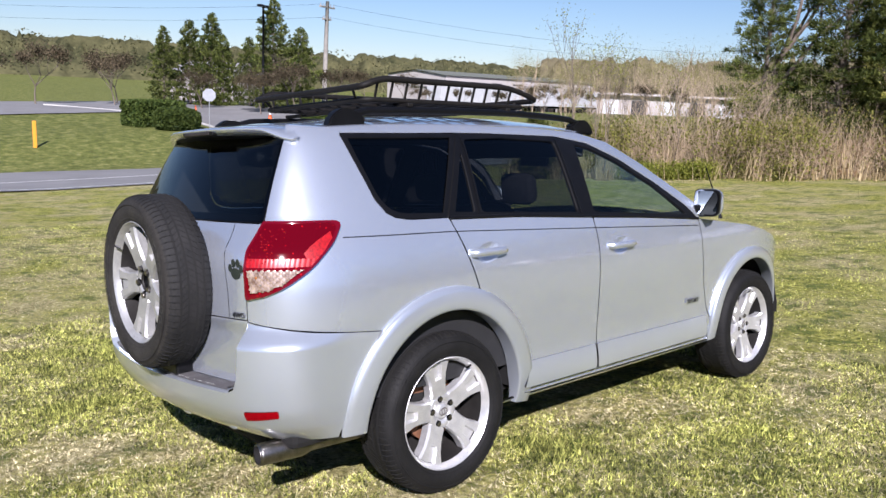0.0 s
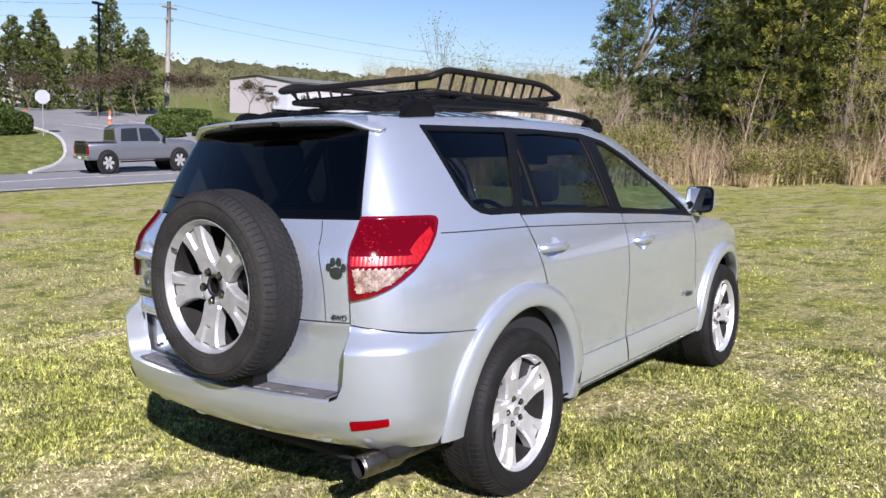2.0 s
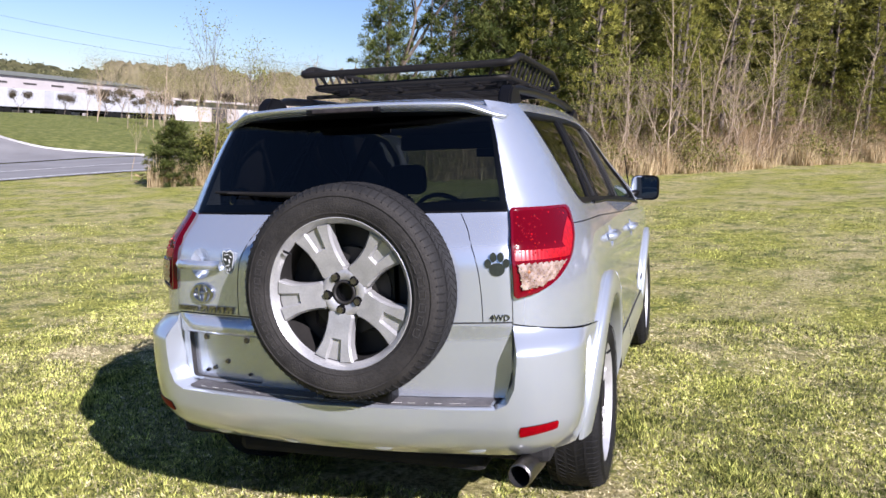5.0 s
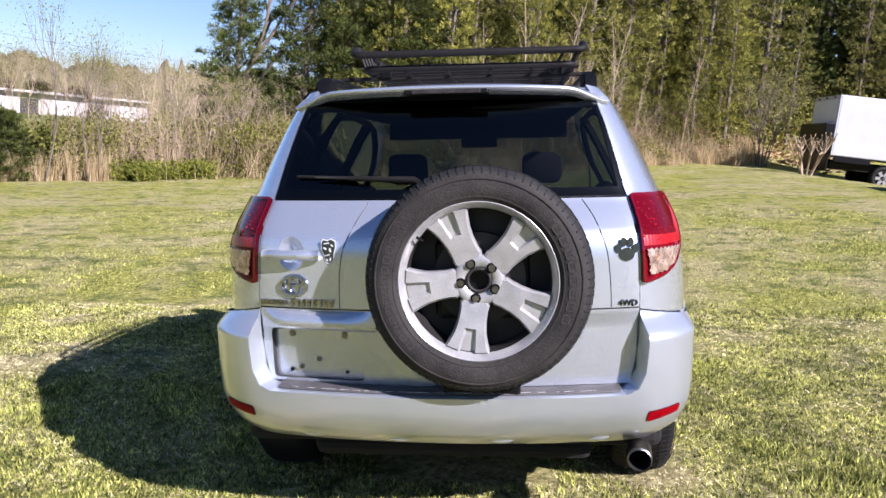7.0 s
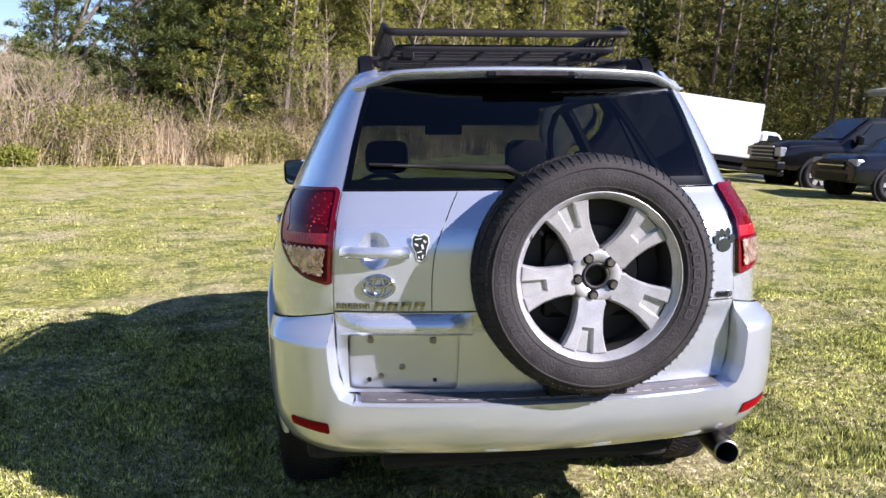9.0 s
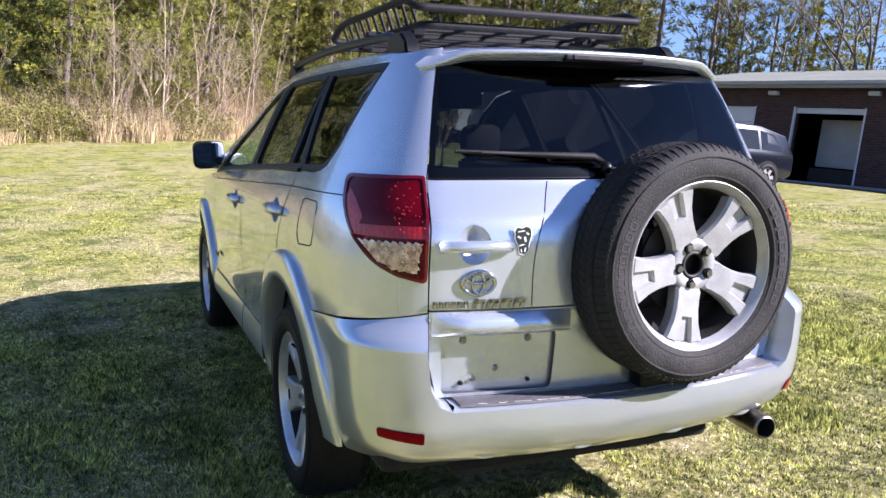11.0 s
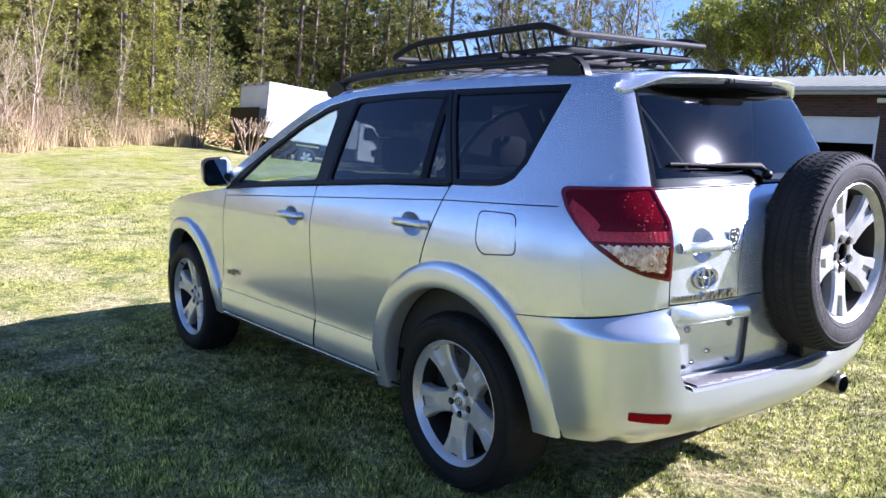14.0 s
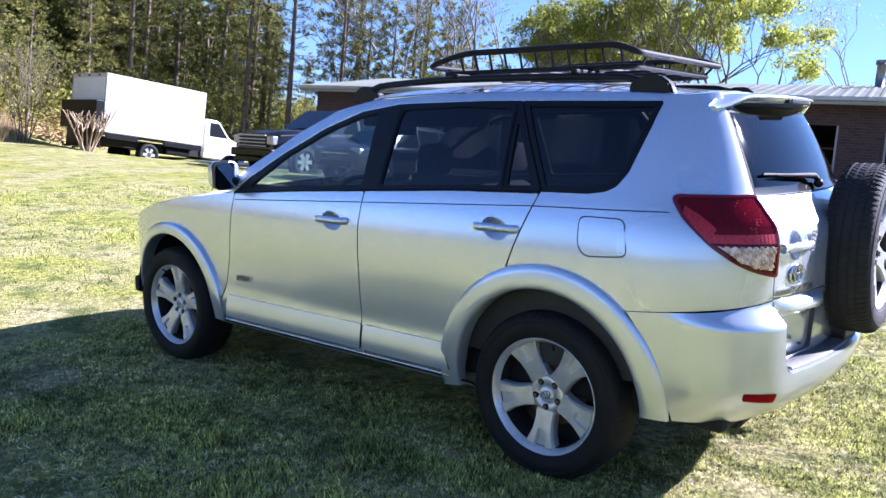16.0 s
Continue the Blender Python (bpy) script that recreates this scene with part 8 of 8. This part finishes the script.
        for u0, u1, v0, v1 in ((-half, half, -0.012, -0.0085), (-half, half, 0.0085, 0.012), (-half, -half + 0.0035, -0.012, 0.012), (half - 0.0035, half, -0.012, 0.012)):
            box(bm, (0.1168, v0, u0), (0.1186, v1, u1))
        o = part("sidewall_mark", bm, SIDE_MARK, spare)
        o.matrix_local = pose(0, 0, 0, -90, 0, 0) @ pose(0, 0, 0, 90 + math.degrees(q) + 0, 0, 0) @ Matrix.Translation((0, 0.288, 0))
# carrier behind the spare
bm = bmesh.new()
box(bm, (-0.02, -0.95, 0.80), (0.28, -0.88, 1.06), bevel=0.02)
box(bm, (0.0, -0.95, 0.55), (0.25, -0.87, 0.62), bevel=0.01)
part("spare_carrier", bm, BLACK, suv, "black spare wheel carrier")
# an added black ring stands in for the tyre's shaded far edge
bm = bmesh.new()
lathe(bm, [(0.22, 0.0), (0.325, 0.005), (0.330, 0.02), (0.325, 0.05)], Matrix.Translation((0.142, -0.900, 0.936)) @ pose(0, 0, 0, 0, 0, -90), 40)
part("wheel_backing", bm, BLACK, suv, "black ring added for the shade behind the spare wheel", smooth=True)

# ---- badges and stickers ----
def on_hatch(x, z, lift=0.003):
    p = shell(x, z)
    yaw = math.degrees(math.atan(2 * BOW * x))
    return Matrix.Translation((p[0], p[1] - lift, z)) @ pose(0, 0, 0, 90, 0, yaw)


bm = bmesh.new()
for rx, rz, oz in ((0.047, 0.033, 0), (0.017, 0.030, 0.0), (0.036, 0.014, 0.014)):
    tube(bm, [(rx * math.cos(q), rz * math.sin(q) + oz, 0.003) for q in (2 * math.pi * j / 32 for j in range(32))], 0.0056, 6, closed=True)
o = part("oval_emblem", bm, mat("aged_chrome", (0.52, 0.52, 0.53), 0.10, 1.0, 0.2, 40), hatch, "chrome oval maker's emblem", smooth=True)
o.matrix_local = on_hatch(-0.505, 0.898)
for i, (x, w) in enumerate(((-0.655 + 0.075, 0.105), (-0.44, 0.16))):
    bm = bmesh.new()
    n = 6 if i == 0 else 4
    h = 0.009 if i == 0 else 0.0135
    for j in range(n):
        a = -w / 2 + w * j / n
        b = a + w / n * 0.78
        for u0, u1, v0, v1 in ((a, b, h * 0.10, h), (a, a + (b - a) * 0.36, -h, h), (b - (b - a) * (0.36 if j % 2 else 0.2), b, -h, h * 0.6)):
            box(bm, (u0, v0, 0), (u1, v1, 0.004))
    for v in bm.verts:
        v.co.x += 0.3 * i * v.co.y
    o = part("name_badge", bm, DARK_CHROME, hatch, "chrome name badge")
    o.matrix_local = on_hatch(x, 0.838)
for x, z, t in ((0.600, 0.836, "4WD"),):
    o = lettering(hatch, t, 0.021, BADGE_DARK, on_hatch(x, z), 0.002)
    o["label"] = "chrome 4WD badge"
# paw sticker
bm = bmesh.new()
for u, v, a, b in ((0, -0.014, 0.026, 0.022), (-0.030, 0.006, 0.011, 0.015), (-0.012, 0.026, 0.011, 0.016), (0.012, 0.026, 0.011, 0.016), (0.030, 0.006, 0.011, 0.015)):
    bmesh.ops.create_circle(bm, cap_ends=True, segments=16, radius=1, matrix=Matrix.Translation((u, v, 0.001)) @ Matrix.Diagonal((a, b, 1, 1)))
o = part("paw_sticker", bm, STICKER, hatch, "black paw print sticker")
o.matrix_local = on_hatch(0.594, 1.010)
# dark sticker with pale patches and a white rim
bm = bmesh.new()
rim_ = [(-0.026, 0.030), (-0.020, 0.042), (-0.004, 0.038), (0.012, 0.044), (0.025, 0.036), (0.027, 0.016), (0.020, -0.006), (0.017, -0.030), (0.004, -0.043), (-0.011, -0.038), (-0.016, -0.014), (-0.026, 0.006)]
bm.faces.new([bm.verts.new((u, v, 0.0008)) for u, v in rim_][::-1])
white_rim = part("sticker", bm, PALE, hatch, "small black and white sticker")
white_rim.matrix_local = on_hatch(-0.379, 1.014)
bm = bmesh.new()
bm.faces.new([bm.verts.new((u * 0.88, v * 0.90, 0.0016)) for u, v in rim_][::-1])
part("dark_ground", bm, STICKER, white_rim)
bm = bmesh.new()
for u, v, w_, h_, r_ in ((-0.006, 0.027, 0.010, 0.0018, 8), (0.013, 0.020, 0.005, 0.0025, -40), (-0.012, 0.010, 0.006, 0.0025, -30), (0.006, 0.004, 0.003, 0.007, 12), (-0.004, -0.012, 0.008, 0.0018, 15), (0.006, -0.026, 0.002, 0.006, -12), (-0.005, -0.028, 0.002, 0.004, 20)):
    box(bm, (-w_, -h_, 0.0018), (w_, h_, 0.0026), Matrix.Translation((u, v, 0)) @ pose(0, 0, 0, 0, 0, r_))
part("sticker_print", bm, PALE, white_rim)
# tailgate handle
bm = bmesh.new()
sheet("handle_dish", dish_loop(-0.515, 1.004, 0.048, 0.056), shell, PAINT, hatch, step=0.010, flange=0,
      bulge=lambda u, w: -0.032 * np.clip(1 - ((u + 0.515) / 0.048) ** 2 - ((w - 1.004) / 0.056) ** 2, 0, 1) ** 0.75)
hp = [(-0.615, 1.000), (-0.56, 1.002), (-0.47, 1.002), (-0.415, 1.000)]
pts = []
for i, (x, z) in enumerate(hp):
    p = shell(x, z)
    pts.append((p[0], p[1] - (0.006 if i in (0, 3) else 0.026), z))
tube(bm, rounded(pts, 0.03, 4, closed=False), 0.018, 12)
part("tailgate_handle", bm, PAINT, hatch, "silver tailgate handle", smooth=True, angle=1.3)
# side badges and the fuel flap
for s in (1, -1):
    y, z = 1.945, 0.573
    p = shell(around(y, z), z)
    o = lettering(suv, "SPORT", 0.028, BADGE_DARK, Matrix.Translation((s * (p[0] + 0.013), p[1], z)) @ pose(0, 0, 0, 90, 0, 90 * s), 0.002, 1.05)
    tagged(o, "dark chrome SPORT badge")
bm = bmesh.new()
fl = rounded([(-0.325, 1.082, 0), (-0.355, 0.945, 0), (-0.185, 0.930, 0), (-0.145, 0.965, 0), (-0.135, 1.082, 0)], 0.03, 5)
pts = []
for p in fl:
    c = shell(around(p.x, p.y), p.y)
    pts.append((-c[0] + 0.0012, c[1], c[2]))
tube(bm, pts, 0.003, 6, closed=True)
part("fuel_flap", bm, BLACK, suv, "fuel filler flap outline")

# ---- mirrors, antenna ----
for s in (1, -1):
    bm = bmesh.new()
    bmesh.ops.create_uvsphere(bm, u_segments=24, v_segments=14, radius=1, matrix=Matrix.Translation((s * 0.880, 2.06, 1.148)) @ pose(0, 0, 0, 0, 0, -6 * s))
    for v in bm.verts:
        d = v.co - Vector((s * 0.880, 2.06, 1.148))
        k = max(abs(d.x), abs(d.z))
        e = (abs(d.x) ** 4 + abs(d.z) ** 4) ** 0.25
        f = math.hypot(d.x, d.z) / max(e, 1e-6) if e > 1e-6 else 1
        v.co = Vector((s * 0.880, 2.06, 1.148)) + Vector((d.x * f * 0.088, (d.y * 0.085 if d.y > 0 else max(d.y, -0.25) * 0.085), d.z * f * 0.080))
    mir = part("side_mirror", bm, PAINT, suv, "silver door mirror", smooth=True, angle=1.0)
    bm = bmesh.new()
    g = rounded([(-0.076, 0, -0.068), (0.078, 0, -0.071), (0.083, 0, 0.066), (-0.073, 0, 0.070)], 0.04, 5)
    vs = [bm.verts.new((s * 0.880 + p.x * s, 2.030 - 0.16 * p.x, 1.148 + p.z)) for p in g]
    bm.faces.new(vs if s < 0 else vs[::-1])
    part("mirror_glass", bm, mat("mirror_silver", (0.24, 0.27, 0.29), 0.02, 1.0, 0.02, 5), mir, "mirror glass")
    bm = bmesh.new()
    gb = rounded([(-0.090, 0, -0.080), (0.090, 0, -0.082), (0.096, 0, 0.078), (-0.086, 0, 0.082)], 0.045, 5)
    A = [bm.verts.new((s * 0.880 + p.x * s, 2.036 - 0.16 * p.x, 1.148 + p.z)) for p in gb]
    B = [bm.verts.new((s * 0.880 + p.x * s * 0.9, 2.062, 1.148 + p.z * 0.92)) for p in gb]
    bm.faces.new(A if s < 0 else A[::-1])
    for i in range(len(A)):
        bm.faces.new((A[i], B[i], B[(i + 1) % len(A)], A[(i + 1) % len(A)]))
    part("mirror_rim", bm, BLACK, mir)
    bm = bmesh.new()
    tube(bm, [(s * 0.86, 2.07, 1.13), (s * 0.77, 2.04, 1.09)], 0.03, 10)
    part("mirror_foot", bm, BLACK, mir, smooth=True)
bm = bmesh.new()
tube(bm, [(0.76, 2.42, 1.03), (0.755, 2.40, 1.10), (0.73, 2.28, 1.36)], 0.004, 6, radii=[0.012, 0.005, 0.003])
part("antenna", bm, BLACK, suv, "thin black fender antenna")

# ---- roof rails and basket ----
for s in (1, -1):
    bm = bmesh.new()
    pts, rad = [], []
    for i in range(21):
        t = i / 20
        y = -0.33 + 1.72 * t
        x = float(half_width(y, 1.575 + float(ROOF_DZ(y)))) - 0.045
        lift = 0.048 * min(1, (min(t, 1 - t) / 0.10)) ** 0.6
        z = float(roof_z(np.array(x), np.array(y))) + lift + 0.004
        pts.append((s * x, y, z))
        rad.append(0.017)
    tube(bm, pts, 0.017, 10, radii=rad)
    rail = part("roof_rail", bm, BLACK, suv, "black roof rail", smooth=True)
    for y, ln in ((-0.30, 0.15), (1.33, 0.13)):
        x = float(half_width(y, 1.575 + float(ROOF_DZ(y)))) - 0.045
        z = float(roof_z(np.array(x), np.array(y)))
        bm = bmesh.new()
        sg = 1 if y < 0 else -1
        a = [(-0.075 * sg, -0.012), (0.11 * sg, -0.012), (0.12 * sg, 0.030), (0.06 * sg, 0.064), (-0.01 * sg, 0.066), (-0.055 * sg, 0.035)]
        V0 = [bm.verts.new((s * x - 0.026, y + u, z + v)) for u, v in a]
        V1 = [bm.verts.new((s * x + 0.026, y + u, z + v)) for u, v in a]
        bm.faces.new(V0)
        bm.faces.new(V1[::-1])
        for i in range(6):
            bm.faces.new((V0[i], V1[i], V1[(i + 1) % 6], V0[(i + 1) % 6]))
        bmesh.ops.recalc_face_normals(bm, faces=bm.faces)
        bmesh.ops.bevel(bm, geom=bm.edges[:], offset=0.008, segments=2, affect="EDGES")
        part("rail_foot", bm, BLACK, rail, smooth=True)

basket = new("roof_basket")
basket.parent = suv
tagged(basket, "black tubular steel roof basket")
cx, zb, zt = 0.040, 1.685, 1.775
lower = rounded([(cx - 0.43, -0.13, zb), (cx + 0.43, -0.13, zb), (cx + 0.43, 0.90, zb), (cx - 0.43, 0.90, zb)], 0.05, 5)
upper = rounded([(cx - 0.47, -0.17, zt - 0.038), (cx + 0.47, -0.17, zt - 0.038), (cx + 0.47, -0.07, zt), (cx + 0.47, 0.76, zt), (cx + 0.46, 0.97, zb + 0.035), (cx - 0.46, 0.97, zb + 0.035), (cx - 0.47, 0.76, zt), (cx - 0.47, -0.07, zt)], [0.04, 0.04, 0.06, 0.10, 0.05, 0.05, 0.10, 0.06], 5)
bm = bmesh.new()
tube(bm, lower, 0.0125, 8, closed=True)
part("lower_rail", bm, BLACK_MATT, basket, smooth=True)
bm = bmesh.new()
tube(bm, upper, 0.0145, 8, closed=True)
part("upper_rail", bm, BLACK_MATT, basket, smooth=True)
for s in (1, -1):
    for i in range(11):
        y = -0.10 + 0.085 * i + 0.02
        top = zt if y < 0.74 else zt - (y - 0.74) / 0.21 * 0.055
        bm = bmesh.new()
        tube(bm, [(cx + s * 0.43, y, zb), (cx + s * 0.462, y, top)], 0.0065, 6)
        part("side_bar", bm, BLACK_MATT, basket)
for y in (-0.13,):
    for x in (-0.36, 0.36):
        bm = bmesh.new()
        tube(bm, [(cx + x, y, zb), (cx + x * 1.08, y - 0.04, zt - 0.038)], 0.0065, 6)
        part("end_bar", bm, BLACK_MATT, basket)
for x in (-0.30, -0.15, 0.0, 0.15, 0.30):
    bm = bmesh.new()
    tube(bm, [(cx + x, 0.90, zb), (cx + x * 1.05, 0.97, zb + 0.035)], 0.0065, 6)
    part("end_bar", bm, BLACK_MATT, basket)
for i in range(9):
    y = -0.05 + 0.11 * i
    bm = bmesh.new()
    tube(bm, [(cx - 0.43, y, zb), (cx + 0.43, y, zb)], 0.008, 6)
    part("floor_bar", bm, BLACK_MATT, basket)
for x in (-0.26, -0.09, 0.09, 0.26):
    bm = bmesh.new()
    tube(bm, [(cx + x, -0.13, zb - 0.012), (cx + x, 0.90, zb - 0.012)], 0.007, 6)
    part("floor_runner", bm, BLACK_MATT, basket)
for y in (0.08, 0.72):
    bm = bmesh.new()
    box(bm, (-0.53, y - 0.016, 1.655), (0.53, y + 0.016, 1.672), bevel=0.004)
    part("crossbar", bm, BLACK_MATT, basket)
    for x in (-0.33, 0.41):
        bm = bmesh.new()
        box(bm, (x - 0.025, y - 0.03, 1.665), (x + 0.025, y + 0.03, 1.70), bevel=0.004)
        part("clamp", bm, BLACK, basket)

# ---- cabin ----
cabin = new("cabin_interior")
cabin.parent = suv
tagged(cabin, "dark cloth seats and cabin trim")
bm = bmesh.new()
box(bm, (-0.72, -0.70, 0.42), (0.72, 2.1, 0.47))
part("cabin_floor", bm, CABIN, cabin)
bm = bmesh.new()
box(bm, (-0.52, -0.40, 1.515), (0.52, 1.30, 1.540), bevel=0.005)
box(bm, (-0.52, 1.26, 1.425), (0.52, 1.34, 1.52), bevel=0.01)
part("headlining", bm, mat("headlining", (0.05, 0.05, 0.05), 0.9, 0, 0.1, 30), cabin)
for s in (1, -1):
    bm = bmesh.new()
    box(bm, (s * 0.77 - 0.02, -0.45, 0.45), (s * 0.77 + 0.02, 2.1, 1.10))
    part("door_trim", bm, CABIN, cabin)


def seat(x, y, z, w, back, head=True):
    bm = bmesh.new()
    box(bm, (x - w / 2, y, z), (x + w / 2, y + 0.50, z + 0.16), bevel=0.05)
    part("seat_cushion", bm, CLOTH, cabin, smooth=True)
    bm = bmesh.new()
    box(bm, (-w / 2, -0.065, 0), (w / 2, 0.065, back), Matrix.Translation((x, y + 0.02, z + 0.10)) @ pose(0, 0, 0, 14, 0, 0), bevel=0.05)
    part("seat_back", bm, CLOTH, cabin, smooth=True)
    if head:
        # a rounded headrest on the front seats
        bm = bmesh.new()
        box(bm, (-0.11, -0.05, 0), (0.11, 0.05, 0.17), Matrix.Translation((x, y - 0.14, z + 0.15 + back)) @ pose(0, 0, 0, 8, 0, 0), bevel=0.045)
        part("headrest", bm, CLOTH, cabin, smooth=True)


seat(0.37, 1.12, 0.55, 0.50, 0.47)
seat(-0.37, 1.12, 0.55, 0.50, 0.47)
seat(0.0, 0.22, 0.55, 1.28, 0.42, False)
bm = bmesh.new()
box(bm, (-0.72, 1.72, 0.72), (0.72, 2.15, 1.02), bevel=0.06)
part("dashboard", bm, CABIN, cabin, smooth=True)
bm = bmesh.new()
sm = Matrix.Translation((-0.37, 1.60, 0.98)) @ pose(0, 0, 0, -62, 0, 0)
tube(bm, [sm @ Vector((0.185 * math.cos(q), 0.185 * math.sin(q), 0)) for q in (2 * math.pi * j / 28 for j in range(28))], 0.015, 8, closed=True)
tube(bm, [sm @ Vector((-0.18, 0, 0)), sm @ Vector((0.18, 0, 0))], 0.02, 8)
part("steering_wheel", bm, CABIN, cabin, smooth=True)
bm = bmesh.new()
box(bm, (-0.11, 1.50, 1.375), (0.11, 1.53, 1.435), bevel=0.012)
part("inner_mirror", bm, CABIN, cabin)

# ---- blades of the lawn near the car ----
def value_noise(x, y, scale, seed):
    g = np.random.default_rng(seed)
    T = g.random((64, 64))
    u, v = x / scale, y / scale
    i, j = np.floor(u).astype(int), np.floor(v).astype(int)
    fu, fv = smooth01(u - i), smooth01(v - j)
    i0, i1, j0, j1 = i % 64, (i + 1) % 64, j % 64, (j + 1) % 64
    return (T[i0, j0] * (1 - fu) + T[i1, j0] * fu) * (1 - fv) + (T[i0, j1] * (1 - fu) + T[i1, j1] * fu) * fv


def lawn_blades(name, n, seed, h0, h1, width, material, label, straw):
    g = np.random.default_rng(seed)
    d = 11.4 * g.random(n) ** 0.9
    a = g.random(n) * 6.283
    x, y = np.cos(a) * d * 1.15, 0.2 + np.sin(a) * d * 1.1
    # most of them on the stretch beside and behind the car
    near = np.arange(n) < 0.60 * n
    x = np.where(near, (g.random(n) * 2 - 1) * 4.3, x)
    y = np.where(near, g.random(n) * 6.6 - 3.0, y)
    bare = (np.abs(x) < 0.40) & (y > -0.3) & (y < 2.9)
    x, y = x[~bare], y[~bare]
    n = len(x)
    d = np.hypot(x, y)
    p = 0.5 * value_noise(x, y, 0.75, 3) + 0.3 * value_noise(x, y, 0.22, 4) + 0.2 * value_noise(x, y, 2.3, 5)
    keep = (p > 0.41 + 0.14 * (g.random(n) - 0.5)) if straw else (p < 0.60 + 0.16 * (g.random(n) - 0.5))
    x, y, p, d = x[keep], y[keep], p[keep], d[keep]
    n = len(x)
    h = (h0 + (h1 - h0) * g.random(n) ** 1.5) * (1.0 + 0.9 * smooth01((0.40 - p) / 0.12) * (not straw))
    tilt = 0.75 if not straw else 1.5
    tx, ty = g.normal(size=(2, n)) * 0.012
    q = 0.035
    x = np.where(g.random(n) < 0.75, (np.floor(x / q) + 0.5 + 0.35 * np.sin(17 * np.floor(x / q) + 31 * np.floor(y / q))) * q + tx, x)
    y = np.where(g.random(n) < 0.75, (np.floor(y / q) + 0.5 + 0.35 * np.cos(23 * np.floor(x / q) + 11 * np.floor(y / q))) * q + ty, y)
    C = np.stack([x, y, land(x, y) - 0.004], 1)
    b = g.random(n) * 6.283
    w = width * (1 + 0.10 * d)
    U = np.stack([np.cos(b), np.sin(b), np.zeros(n)], 1) * w[:, None]
    k = 0.6 * tilt * h + (0.006 if straw else 0.0)
    V = np.stack([g.normal(size=n) * k, g.normal(size=n) * k, h * (0.7 if straw else 1.0)], 1)
    P, F = blades(C, U, V)
    tagged(new(name, raw_mesh(name, P, F, material)), label, "grass", kind="stuff")


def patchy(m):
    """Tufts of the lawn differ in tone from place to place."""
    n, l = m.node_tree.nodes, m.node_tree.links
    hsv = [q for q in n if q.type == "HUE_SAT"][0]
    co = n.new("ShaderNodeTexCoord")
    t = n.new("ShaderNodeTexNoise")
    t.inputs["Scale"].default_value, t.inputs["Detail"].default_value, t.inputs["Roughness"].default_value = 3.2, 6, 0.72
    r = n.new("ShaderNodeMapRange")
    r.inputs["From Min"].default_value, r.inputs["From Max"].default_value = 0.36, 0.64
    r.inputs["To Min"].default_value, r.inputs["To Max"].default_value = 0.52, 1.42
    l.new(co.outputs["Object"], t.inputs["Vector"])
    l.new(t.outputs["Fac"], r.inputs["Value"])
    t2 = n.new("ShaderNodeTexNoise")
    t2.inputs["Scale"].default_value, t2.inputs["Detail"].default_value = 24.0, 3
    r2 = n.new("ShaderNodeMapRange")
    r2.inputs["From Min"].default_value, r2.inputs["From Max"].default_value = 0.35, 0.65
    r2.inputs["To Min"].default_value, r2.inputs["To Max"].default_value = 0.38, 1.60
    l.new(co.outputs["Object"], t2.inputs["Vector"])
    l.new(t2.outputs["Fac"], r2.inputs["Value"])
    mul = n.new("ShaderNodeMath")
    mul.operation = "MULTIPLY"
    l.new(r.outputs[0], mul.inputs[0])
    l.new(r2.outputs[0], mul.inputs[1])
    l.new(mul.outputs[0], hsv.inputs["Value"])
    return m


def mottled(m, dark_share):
    """Shifts the ramp so that a share of the blades stays dark, as if shadowed by others."""
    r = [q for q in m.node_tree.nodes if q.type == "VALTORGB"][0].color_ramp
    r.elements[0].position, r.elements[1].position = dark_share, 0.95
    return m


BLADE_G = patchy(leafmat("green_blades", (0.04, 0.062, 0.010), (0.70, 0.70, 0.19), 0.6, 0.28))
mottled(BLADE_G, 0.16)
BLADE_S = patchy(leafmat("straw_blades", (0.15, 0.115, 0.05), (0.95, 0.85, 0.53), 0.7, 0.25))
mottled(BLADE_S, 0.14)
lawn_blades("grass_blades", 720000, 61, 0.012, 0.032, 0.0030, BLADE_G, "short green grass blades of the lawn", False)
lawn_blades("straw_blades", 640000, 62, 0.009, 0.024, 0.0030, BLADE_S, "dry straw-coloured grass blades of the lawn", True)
